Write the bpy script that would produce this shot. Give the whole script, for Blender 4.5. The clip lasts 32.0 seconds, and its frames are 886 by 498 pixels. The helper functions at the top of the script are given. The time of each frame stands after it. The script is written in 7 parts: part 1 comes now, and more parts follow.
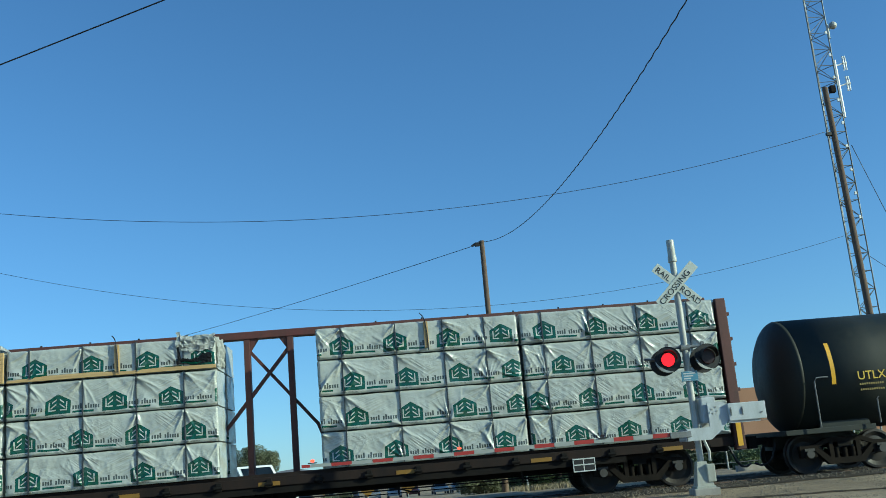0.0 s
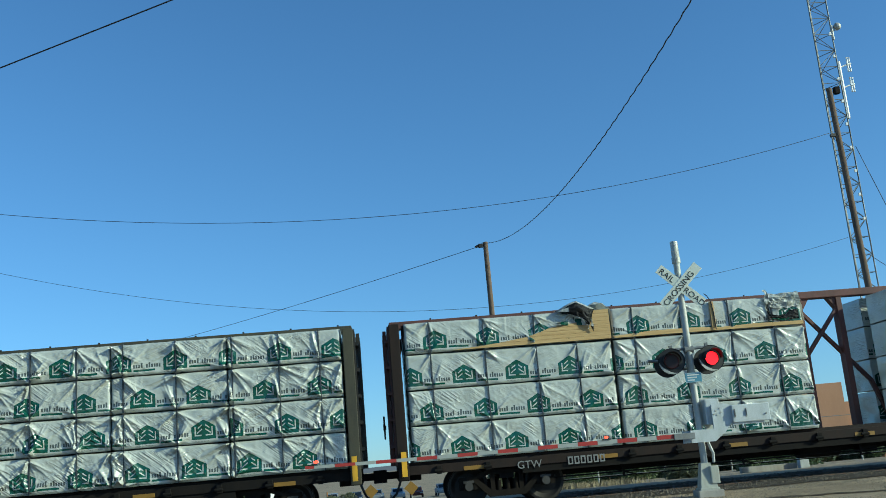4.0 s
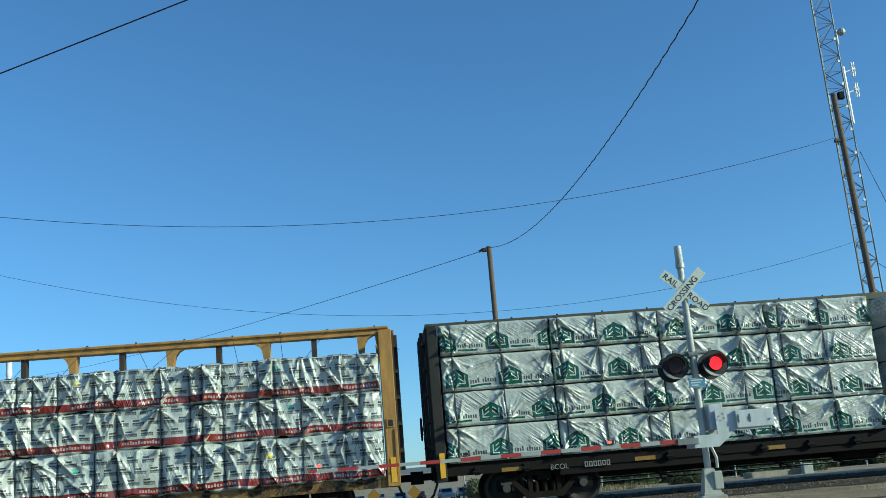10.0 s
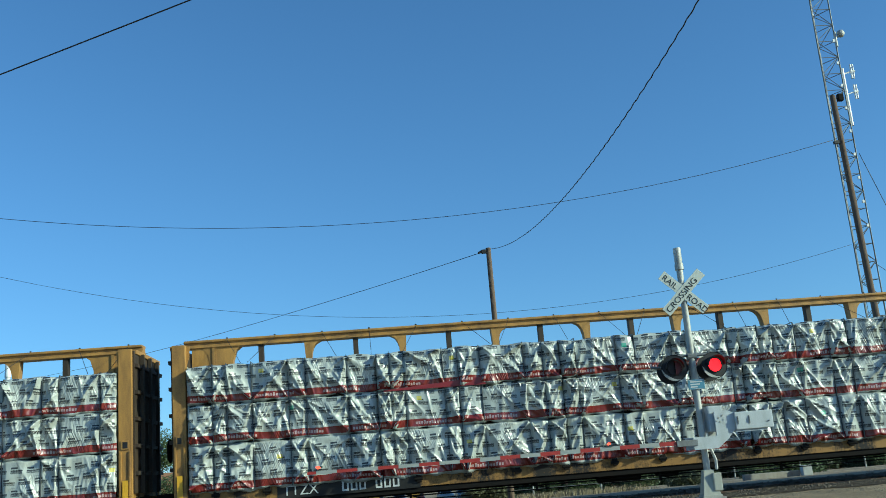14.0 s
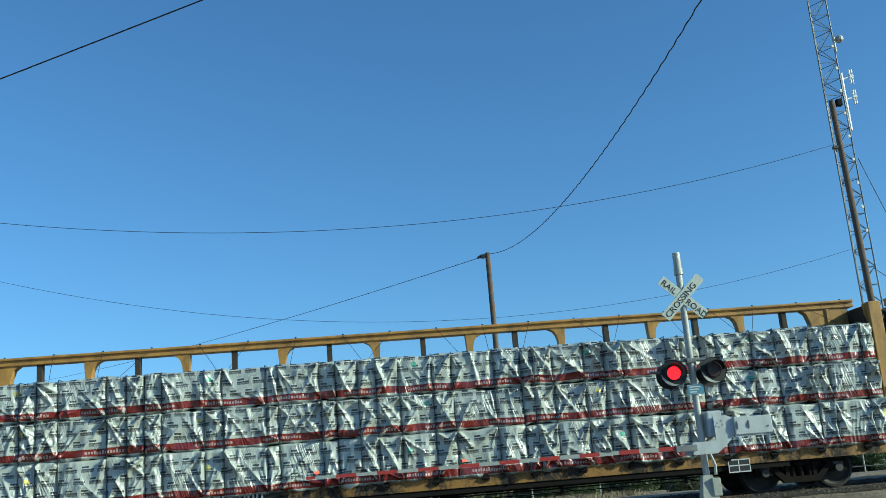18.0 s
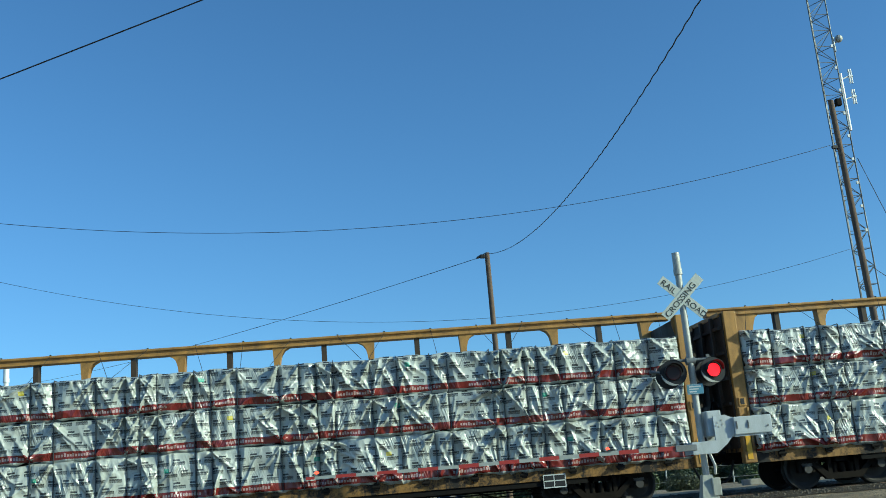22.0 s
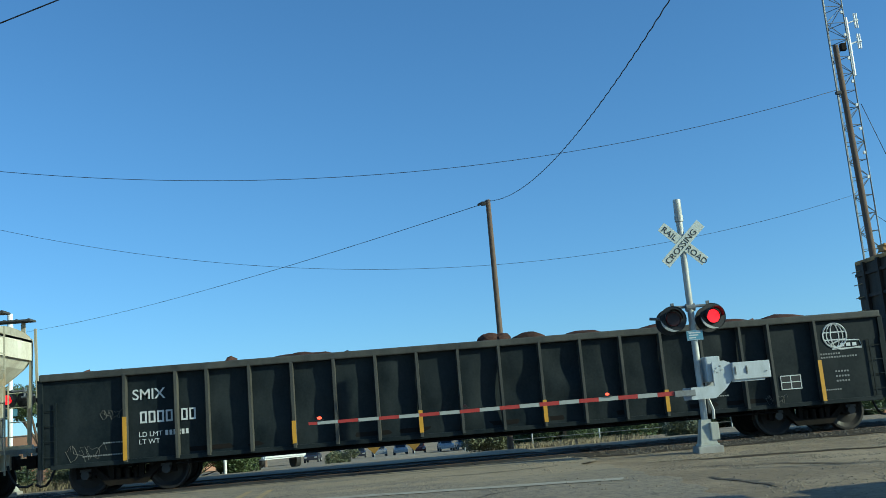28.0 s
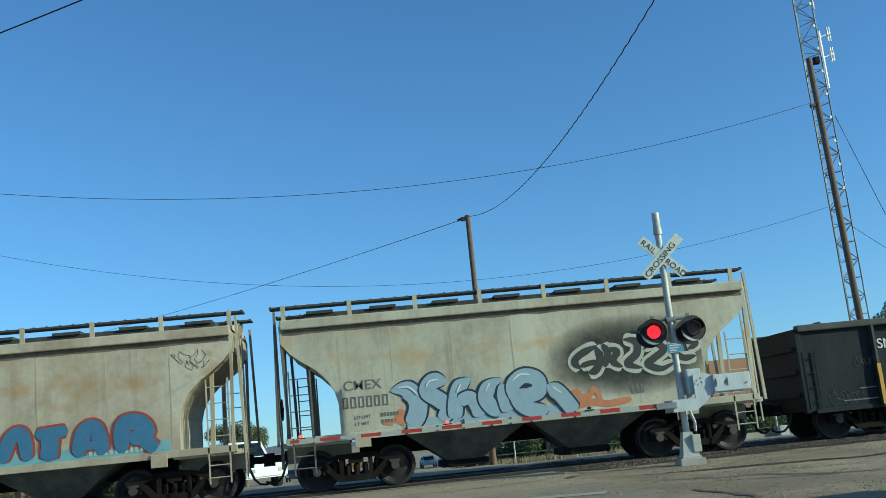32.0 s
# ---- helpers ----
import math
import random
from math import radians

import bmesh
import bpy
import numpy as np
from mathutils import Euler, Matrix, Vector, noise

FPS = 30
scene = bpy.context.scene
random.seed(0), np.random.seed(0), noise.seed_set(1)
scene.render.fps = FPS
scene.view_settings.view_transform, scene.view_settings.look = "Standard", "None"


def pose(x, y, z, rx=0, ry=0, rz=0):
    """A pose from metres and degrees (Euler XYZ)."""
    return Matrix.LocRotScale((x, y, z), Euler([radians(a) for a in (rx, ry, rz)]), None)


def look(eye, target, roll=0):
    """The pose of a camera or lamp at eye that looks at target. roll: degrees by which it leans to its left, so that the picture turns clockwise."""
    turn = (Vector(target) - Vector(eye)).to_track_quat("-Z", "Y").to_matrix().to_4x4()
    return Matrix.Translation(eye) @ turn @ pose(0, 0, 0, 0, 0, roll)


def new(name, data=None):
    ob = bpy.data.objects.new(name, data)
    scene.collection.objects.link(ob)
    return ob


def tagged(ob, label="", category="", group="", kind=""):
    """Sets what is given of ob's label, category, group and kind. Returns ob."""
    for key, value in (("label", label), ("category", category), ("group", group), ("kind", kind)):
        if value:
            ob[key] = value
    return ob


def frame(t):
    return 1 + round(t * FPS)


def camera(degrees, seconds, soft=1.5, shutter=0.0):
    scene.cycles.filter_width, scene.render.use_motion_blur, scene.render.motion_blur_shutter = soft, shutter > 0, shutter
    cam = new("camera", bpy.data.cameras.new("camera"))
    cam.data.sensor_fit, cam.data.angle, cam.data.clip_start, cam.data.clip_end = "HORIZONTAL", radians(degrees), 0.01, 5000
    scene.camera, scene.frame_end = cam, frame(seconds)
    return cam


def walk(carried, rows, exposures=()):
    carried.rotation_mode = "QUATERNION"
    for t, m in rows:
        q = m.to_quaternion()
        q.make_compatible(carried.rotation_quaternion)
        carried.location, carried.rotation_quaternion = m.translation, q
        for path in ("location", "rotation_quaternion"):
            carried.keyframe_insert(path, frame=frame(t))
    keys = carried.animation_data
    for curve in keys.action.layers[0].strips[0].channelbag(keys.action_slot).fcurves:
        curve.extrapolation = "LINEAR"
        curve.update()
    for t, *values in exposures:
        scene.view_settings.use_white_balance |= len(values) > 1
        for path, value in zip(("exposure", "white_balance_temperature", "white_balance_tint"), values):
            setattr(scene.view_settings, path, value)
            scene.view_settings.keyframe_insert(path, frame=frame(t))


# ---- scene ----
# ---------------------------------------------------------------- camera
EYE = (0.0, 0.0, 1.02)
TRACK_Y = 23.6
SECONDS = 32.0
cam = camera(49.495, SECONDS, soft=0.75)


def aim(yaw, pitch, roll):
    return pose(*EYE, 90 + pitch, 0, yaw) @ pose(0, 0, 0, 0, 0, roll)


walk(cam, [(t, aim(yaw, pitch, roll)) for t, yaw, pitch, roll in (
    (0.0, -4.92, 12.45, -5.02),    (0.5, -4.89, 12.42, -4.99),    (1.0, -4.83, 12.45, -4.99),    (1.5, -4.80, 12.48, -4.96),
    (2.0, -4.79, 12.51, -4.90),    (2.5, -4.77, 12.55, -4.94),    (3.0, -4.75, 12.55, -4.91),    (3.5, -4.74, 12.56, -4.96),
    (5.5, -4.52, 12.45, -4.77),    (6.0, -4.48, 12.47, -4.75),    (6.5, -4.45, 12.51, -4.74),    (7.0, -4.47, 12.56, -4.75),
    (7.5, -4.48, 12.63, -4.82),    (8.0, -4.50, 12.65, -4.78),    (8.5, -4.51, 12.72, -4.80),    (9.0, -4.51, 12.76, -4.79),
    (9.5, -4.51, 12.78, -4.74),    (10.0, -4.51, 12.81, -4.75),    (10.5, -4.52, 12.81, -4.80),    (11.0, -4.52, 12.78, -4.78),
    (11.5, -4.51, 12.77, -4.79),    (12.0, -4.51, 12.78, -4.85),    (12.5, -4.52, 12.77, -4.78),    (13.0, -4.53, 12.82, -4.77),
    (13.5, -4.53, 12.88, -4.82),    (14.0, -4.56, 12.90, -4.73),    (14.5, -4.57, 12.92, -4.66),    (16.5, -4.60, 13.11, -4.76),
    (17.0, -4.60, 13.17, -4.81),    (17.5, -4.62, 13.18, -4.79),    (18.0, -4.63, 13.18, -4.71),    (18.5, -4.64, 13.21, -4.77),
    (19.0, -4.64, 13.26, -4.80),    (19.5, -4.64, 13.27, -4.81),    (20.0, -4.64, 13.28, -4.88),    (20.5, -4.66, 13.23, -4.82),
    (21.0, -4.66, 13.21, -4.77),    (21.5, -4.67, 13.19, -4.72),    (22.0, -4.66, 13.18, -4.77),    (22.5, -4.61, 12.98, -4.83),
    (23.0, -4.56, 12.36, -4.80),    (23.5, -4.44, 11.38, -4.71),    (24.0, -4.32, 10.27, -4.73),    (24.5, -4.23, 9.38, -4.74),
    (25.0, -4.18, 8.94, -4.73),    (25.5, -4.19, 8.96, -4.77),    (27.5, -4.32, 9.95, -4.79),    (28.0, -4.34, 10.05, -4.80),
    (28.5, -4.39, 10.09, -4.91),    (29.0, -4.54, 10.18, -5.10),    (29.5, -4.76, 10.29, -5.17),    (30.0, -5.04, 10.44, -5.35),
    (30.5, -5.31, 10.59, -5.47),    (31.0, -5.46, 10.72, -5.58),    (31.5, -5.56, 10.80, -5.65),    (32.0, -5.62, 10.88, -5.72),
)], exposures=((0, 0.10, 5550, -13), (6, 0.14, 5550, -13), (13, 0.14, 5550, -13), (22, 0.12, 5550, -13), (25, 0.24, 5550, -13), (28, 0.15, 5550, -13), (32, 0.17, 5550, -13)))


def run(t):
    """How far the train has gone along +x at t seconds."""
    k = t / 16 - 1
    return t * (3.9583 + k * (0.49019 + k * (-0.22087 + k * (0.03573 + k * (-0.01414 - 0.00186 * k)))))


# ---------------------------------------------------------------- daylight
SUN_AZ, SUN_EL = 114.0, 21.0   # clockwise from +y, degrees
world = bpy.data.worlds.new("daylight")
scene.world = world
world.use_nodes = True
sky = world.node_tree.nodes.new("ShaderNodeTexSky")
sky.sky_type, sky.sun_disc = "NISHITA", False
sky.sun_elevation, sky.sun_rotation = radians(SUN_EL), radians(SUN_AZ)
sky.air_density, sky.dust_density, sky.ozone_density = 1.0, 0.6, 5.0
world.node_tree.nodes["Background"].inputs["Strength"].default_value = 0.149
lift = world.node_tree.nodes.new("ShaderNodeVectorMath")   # keeps the pale rim of the sky below the horizon
lift.inputs[1].default_value = (0.0, 0.0, 0.035)
way = world.node_tree.nodes.new("ShaderNodeTexCoord")
world.node_tree.links.new(way.outputs["Generated"], lift.inputs[0])
world.node_tree.links.new(lift.outputs[0], sky.inputs[0])
tint = world.node_tree.nodes.new("ShaderNodeVectorMath")
tint.operation = "MULTIPLY"
tint.inputs[1].default_value = (0.93, 0.94, 1.0)
world.node_tree.links.new(sky.outputs[0], tint.inputs[0])
world.node_tree.links.new(tint.outputs[0], world.node_tree.nodes["Background"].inputs[0])
sun_data = bpy.data.lights.new("sun", "SUN")
sun_data.energy, sun_data.angle, sun_data.color = 5.0, radians(0.53), (0.97, 0.87, 0.65)
sun = new("sun", sun_data)
to_sun = Vector((math.sin(radians(SUN_AZ)) * math.cos(radians(SUN_EL)), math.cos(radians(SUN_AZ)) * math.cos(radians(SUN_EL)), math.sin(radians(SUN_EL))))
sun.matrix_basis = look((0, 0, 60), Vector((0, 0, 60)) - to_sun)


# ---------------------------------------------------------------- materials
class Val:
    """A shader value that can be added, multiplied and compared."""

    def __init__(self, tree, socket):
        self.tree, self.socket = tree, socket

    def op(self, kind, other=None, third=None):
        n = self.tree.nodes.new("ShaderNodeMath")
        n.operation = kind
        for i, v in enumerate((self, other, third)):
            if isinstance(v, Val):
                self.tree.links.new(v.socket, n.inputs[i])
            elif v is not None:
                n.inputs[i].default_value = v
        return Val(self.tree, n.outputs[0])

    def __add__(self, o): return self.op("ADD", o)
    def __sub__(self, o): return self.op("SUBTRACT", o)
    def __mul__(self, o): return self.op("MULTIPLY", o)
    def __truediv__(self, o): return self.op("DIVIDE", o)
    def lt(self, o): return self.op("LESS_THAN", o)
    def gt(self, o): return self.op("GREATER_THAN", o)
    def low(self, o): return self.op("MINIMUM", o)
    def high(self, o): return self.op("MAXIMUM", o)
    def mag(self): return self.op("ABSOLUTE")
    def floor(self): return self.op("FLOOR")
    def mod(self, o): return self.op("FLOORED_MODULO", o)
    def inside(self, a, b): return self.gt(a) * self.lt(b)


class Shader:
    def __init__(self, name):
        self.mat = bpy.data.materials.new(name)
        self.mat.use_nodes = True
        self.tree = self.mat.node_tree
        self.bsdf = self.tree.nodes["Principled BSDF"]
        self.coord = self.tree.nodes.new("ShaderNodeTexCoord")

    def link(self, a, b):
        self.tree.links.new(a, b)

    def val(self, socket):
        return Val(self.tree, socket)

    def xyz(self, which="Object"):
        n = self.tree.nodes.new("ShaderNodeSeparateXYZ")
        self.link(self.coord.outputs[which], n.inputs[0])
        return [self.val(o) for o in n.outputs]

    def noise(self, scale, detail=4, rough=0.6, stretch=(1, 1, 1), which="Object", warp=0.0, turn=0.0):
        """turn: degrees about the y axis, before the stretch."""
        spin = self.tree.nodes.new("ShaderNodeVectorRotate")
        spin.rotation_type = "Y_AXIS"
        spin.inputs["Angle"].default_value = radians(turn)
        m = self.tree.nodes.new("ShaderNodeMapping")
        m.inputs["Scale"].default_value = stretch
        self.link(self.coord.outputs[which], spin.inputs["Vector"])
        self.link(spin.outputs[0], m.inputs[0])
        rnd = self.tree.nodes.new("ShaderNodeObjectInfo")
        add = self.tree.nodes.new("ShaderNodeVectorMath")
        add.operation = "MULTIPLY_ADD"
        self.link(rnd.outputs["Random"], add.inputs[0])
        add.inputs[1].default_value = (37.0, 23.0, 51.0)
        self.link(m.outputs[0], add.inputs[2])
        n = self.tree.nodes.new("ShaderNodeTexNoise")
        n.inputs["Scale"].default_value, n.inputs["Detail"].default_value, n.inputs["Roughness"].default_value = scale, detail, rough
        n.inputs["Distortion"].default_value = warp
        self.link(add.outputs[0], n.inputs["Vector"])
        return self.val(n.outputs["Fac"])

    def random(self):
        return self.val(self.tree.nodes.new("ShaderNodeObjectInfo").outputs["Random"])

    def ramp(self, v, stops):
        n = self.tree.nodes.new("ShaderNodeValToRGB")
        while len(n.color_ramp.elements) < len(stops):
            n.color_ramp.elements.new(0.5)
        for e, (p, c) in zip(n.color_ramp.elements, stops):
            e.position, e.color = p, (*c, 1) if len(c) == 3 else c
        self.link(v.socket, n.inputs[0])
        return n.outputs[0]

    def mix(self, v, a, b):
        n = self.tree.nodes.new("ShaderNodeMix")
        n.data_type = "RGBA"
        for sock, c in ((n.inputs[6], a), (n.inputs[7], b)):
            if isinstance(c, tuple):
                sock.default_value = (*c, 1)
            else:
                self.link(c, sock)
        if isinstance(v, Val):
            self.link(v.socket, n.inputs[0])
        else:
            n.inputs[0].default_value = v
        return n.outputs[2]

    def color(self, c):
        if isinstance(c, tuple):
            self.bsdf.inputs["Base Color"].default_value = (*c, 1)
        else:
            self.link(c, self.bsdf.inputs["Base Color"])
        return self

    def bump(self, v, depth, strength=1.0):
        n = self.tree.nodes.new("ShaderNodeBump")
        n.inputs["Distance"].default_value, n.inputs["Strength"].default_value = depth, strength
        self.link(v.socket, n.inputs["Height"])
        last = self.bsdf.inputs["Normal"]
        if last.is_linked:
            self.link(last.links[0].from_socket, n.inputs["Normal"])
        self.link(n.outputs[0], last)
        return self

    def rough(self, v, metal=0.0):
        if isinstance(v, Val):
            self.link(v.socket, self.bsdf.inputs["Roughness"])
        else:
            self.bsdf.inputs["Roughness"].default_value = v
        self.bsdf.inputs["Metallic"].default_value = metal
        return self


def paint(name, base, worn, rough=0.5, metal=0.0, scale=1.6, amount=0.5, bump=0.002, streak=(1, 1, 0.25), stain=None, gloss=0.5):
    """Paint or metal with large stains, streaks running down and fine grain."""
    s = Shader(name)
    big = s.noise(scale, 5, 0.65, streak)
    fine = s.noise(scale * 14, 3, 0.6)
    mask = s.ramp(big * 0.75 + fine * 0.25, [(0.5 - amount * 0.25, (0, 0, 0)), (0.5 + amount * 0.3, (1, 1, 1))])
    m = s.val(mask)
    c = s.mix(m, base, worn)
    if stain:
        # rusty smudges about one height, with soot above and below
        x, y, z = s.xyz()
        near = ((z - 2.85).mag() * -1.6 + 0.55).high(0.0)
        spot = s.val(s.ramp(s.noise(1.0, 4, 0.6, (1, 1, 1.4)) + near * 0.25, [(0.56, (0, 0, 0)), (0.74, (1, 1, 1))]))
        c = s.mix(spot * 0.8, c, stain)
        wash = s.val(s.ramp(s.noise(0.45, 3, 0.6, (1, 1, 0.5)), [(0.42, (0, 0, 0)), (0.62, (1, 1, 1))]))
        c = s.mix(wash * 0.55, c, worn)
        drip = s.val(s.ramp(s.noise(3.2, 4, 0.65, (1.6, 1, 0.07)), [(0.56, (0, 0, 0)), (0.74, (1, 1, 1))]))
        c = s.mix(drip * 0.3, c, tuple(0.35 * v for v in worn))
        soot = s.val(s.ramp(s.noise(0.8, 5, 0.7, (1, 1, 0.6), warp=0.4), [(0.52, (0, 0, 0)), (0.78, (1, 1, 1))]))
        c = s.mix(soot * 0.6, c, (0.10, 0.085, 0.065))
    s.color(c).rough(m * 0.25 + rough, metal).bump(fine, bump)
    s.bsdf.inputs["Specular IOR Level"].default_value = gloss
    return s.mat


def plain(name, base, rough=0.5, metal=0.0, shade=0.25, scale=6.0):
    s = Shader(name)
    v = s.noise(scale, 4)
    dark = tuple(c * (1 - shade) for c in base)
    light = tuple(min(1, c * (1 + shade)) for c in base)
    s.color(s.mix(v, dark, light)).rough(rough, metal).bump(v, 0.002)
    return s.mat


def glow(name, base, emit, strength):
    s = Shader(name)
    s.color(base).rough(0.3)
    s.bsdf.inputs["Emission Color"].default_value = (*emit, 1)
    s.bsdf.inputs["Emission Strength"].default_value = strength
    return s.mat


def word_bars(px, pz, start, pitch, count, low, high, tall, blanks):
    """A row of small upright bars that stand for the letters of a word."""
    lx = (px - start) / pitch
    cell, u = lx.floor(), lx.mod(1.0)
    top = ((cell * 0.618 + 0.1).mod(1.0).gt(0.78) * (tall - high)) + high
    word = u.inside(0.10, 0.80) * px.inside(start, start + pitch * count) * pz.gt(low) * pz.lt(top)
    for b in blanks:
        word = word * ((cell - b).mag().lt(0.5) * -1 + 1)
    return word


def wrap_print_green(name, folds):
    """White lumber wrap printed with green house marks, dark wordmark bars and a green under-bar."""
    s = Shader(name)
    x, y, z = s.xyz()
    nx, ny, nz = s.xyz("Normal")
    shift = (s.random() * 7.13).mod(1.0) * 1.24
    wob = s.noise(1.6, 2, 0.5)
    px = (x + shift + wob * 0.05).mod(1.24) - 0.29
    pz = z - 0.075 + (wob - 0.5) * 0.07
    # house: a box with a pitched roof, a white tree cut out of it
    eave = (px.mag() * -0.56) + 0.43
    house = px.mag().lt(0.27) * pz.gt(0.0) * pz.lt(eave)
    chev = pz + px.mag() * 0.72
    arm = (chev - 0.335).mag().lt(0.015) * px.mag().inside(0.035, 0.125)
    arm = arm.high((chev - 0.245).mag().lt(0.015) * px.mag().inside(0.035, 0.15))
    frame_cut = (px.mag() - 0.185).mag().lt(0.013) * pz.inside(0.075, 0.27)
    base_cut = (pz - 0.09).mag().lt(0.013) * px.mag().inside(0.045, 0.20)
    house = house * (arm.high(frame_cut).high(base_cut) * -1 + 1)
    bar = px.inside(0.31, 0.78) * pz.inside(0.0, 0.045)
    word = word_bars(px, pz, 0.30, 0.056, 11, 0.080, 0.158, 0.195, (4,))
    small = (px * 31).mod(1.0).lt(0.6) * px.inside(-0.25, 0.12) * pz.inside(-0.045, -0.028)
    side = ny.mag().gt(0.4)
    green = house.high(bar) * side
    word = word.high(small * 0.6) * side
    film = s.noise(2.2, 5, 0.6)
    white = s.mix(film, (0.32, 0.332, 0.30), (0.51, 0.527, 0.48))
    c = s.mix(green, white, (0.008, 0.066, 0.040))
    c = s.mix(word * 0.88, c, (0.025, 0.035, 0.035))
    dirt = s.noise(5.0, 6, 0.7, (0.5, 1, 1.6))
    c = s.mix(s.val(s.ramp(dirt, [(0.55, (0, 0, 0)), (0.8, (0.35, 0.35, 0.35))])), c, (0.30, 0.30, 0.27))
    s.color(c).rough(0.22)
    s.bsdf.inputs["Specular IOR Level"].default_value = 0.75
    ridge = lambda v: (v - 0.5).mag() * -2 + 1
    fa = ridge(s.noise(5.0, 1.0, 0.4, (0.14, 1.0, 2.6), turn=22, warp=0.15)).op("POWER", 3.0)
    fb = ridge(s.noise(5.2, 1.0, 0.4, (0.13, 1.0, 2.6), turn=-38, warp=0.15)).op("POWER", 3.0)
    where = s.val(s.ramp(s.noise(0.9, 1, 0.5), [(0.44, (0, 0, 0)), (0.56, (1, 1, 1))]))
    some = s.val(s.ramp(s.noise(1.6, 3, 0.6), [(0.46, (0, 0, 0)), (0.66, (1, 1, 1))])) + 0.08
    fine = s.noise(13.0, 3, 0.6, (0.7, 1.0, 1.4), turn=15)
    crimp = ridge(s.noise(6.5, 2, 0.5, (0.8, 1.0, 1.2), warp=0.9)).op("POWER", 5.0) * s.val(s.ramp(s.noise(1.2, 2, 0.5), [(0.42, (0, 0, 0)), (0.62, (1, 1, 1))]))
    s.bump((fa * where + fb * (where * -1 + 1)) * some, 0.024 * folds, 1.0).bump(crimp, 0.010 * folds, 0.8).bump(fine, 0.006, 0.6)
    return s.mat


def wrap_print_red():
    """Silver-grey lumber wrap with a red lower band and staggered blocks of short dark print bars."""
    s = Shader("wrap_red_band")
    x, y, z = s.xyz()
    nx, ny, nz = s.xyz("Normal")
    wob = s.noise(1.3, 3, 0.5)
    pz = z + (wob - 0.5) * 0.10
    ph = x + (s.random() * 9.7).mod(1.0) * 1.5 + wob * 0.08
    side = ny.mag().gt(0.35)
    band = pz.inside(0.025, 0.185) * side
    word = word_bars(ph.mod(1.5), pz, 0.15, 0.061, 14, 0.075, 0.128, 0.150, ()) * side
    # print blocks: a short bar over a longer word
    row = (pz - 0.20) / 0.25
    col = (ph + row.floor().mod(2.0) * 0.17) / 0.34
    rows = pz.inside(0.20, 0.92) * side
    u, v = col.mod(1.0), row.mod(1.0)
    dash = u.inside(0.16, 0.58) * v.inside(0.56, 0.72)
    dash2 = u.inside(0.14, 0.90) * v.inside(0.17, 0.49) * ((u * 17.0).mod(1.0).gt(0.30)).high(v.inside(0.36, 0.44))
    tick = u.inside(0.05, 0.40) * v.inside(0.86, 0.92)
    tag = ph.mod(3.3).inside(0.2, 0.32) * pz.inside(0.60, 0.69) * side
    film = s.noise(2.4, 5, 0.6)
    white = s.mix(film, (0.285, 0.302, 0.28), (0.50, 0.525, 0.485))
    c = s.mix(dash * rows * 0.95, white, (0.03, 0.033, 0.036))
    c = s.mix(dash2 * rows * 0.95, c, (0.04, 0.043, 0.043))
    c = s.mix(tick * rows * 0.4, c, (0.10, 0.10, 0.10))
    c = s.mix(tag * 0.7, c, s.mix(s.random().gt(0.5), (0.65, 0.55, 0.03), (0.05, 0.40, 0.25)))
    c = s.mix(band, c, (0.16, 0.018, 0.015))
    c = s.mix(word * 0.45, c, (0.66, 0.58, 0.55))
    s.color(c).rough(0.25)
    s.bsdf.inputs["Specular IOR Level"].default_value = 0.7
    ridge = lambda v: (v - 0.5).mag() * -2 + 1
    where = s.noise(1.1, 1, 0.5)
    fine = s.noise(11.0, 3, 0.6, (1.5, 1.0, 0.7), turn=10)
    fc = ridge(s.noise(5.5, 1.2, 0.5, (2.6, 1.0, 0.25), turn=-32, warp=0.3)).op("POWER", 2.5)
    fd = ridge(s.noise(5.8, 1.2, 0.5, (2.6, 1.0, 0.25), turn=18, warp=0.3)).op("POWER", 2.5)
    some = s.val(s.ramp(s.noise(1.5, 2, 0.5), [(0.45, (0, 0, 0)), (0.60, (1, 1, 1))]))
    s.bump((fc * where + fd * (where * -1 + 1)) * (some * 0.9 + 0.05), 0.026, 1.0).bump(fine, 0.004, 0.6)
    return s.mat


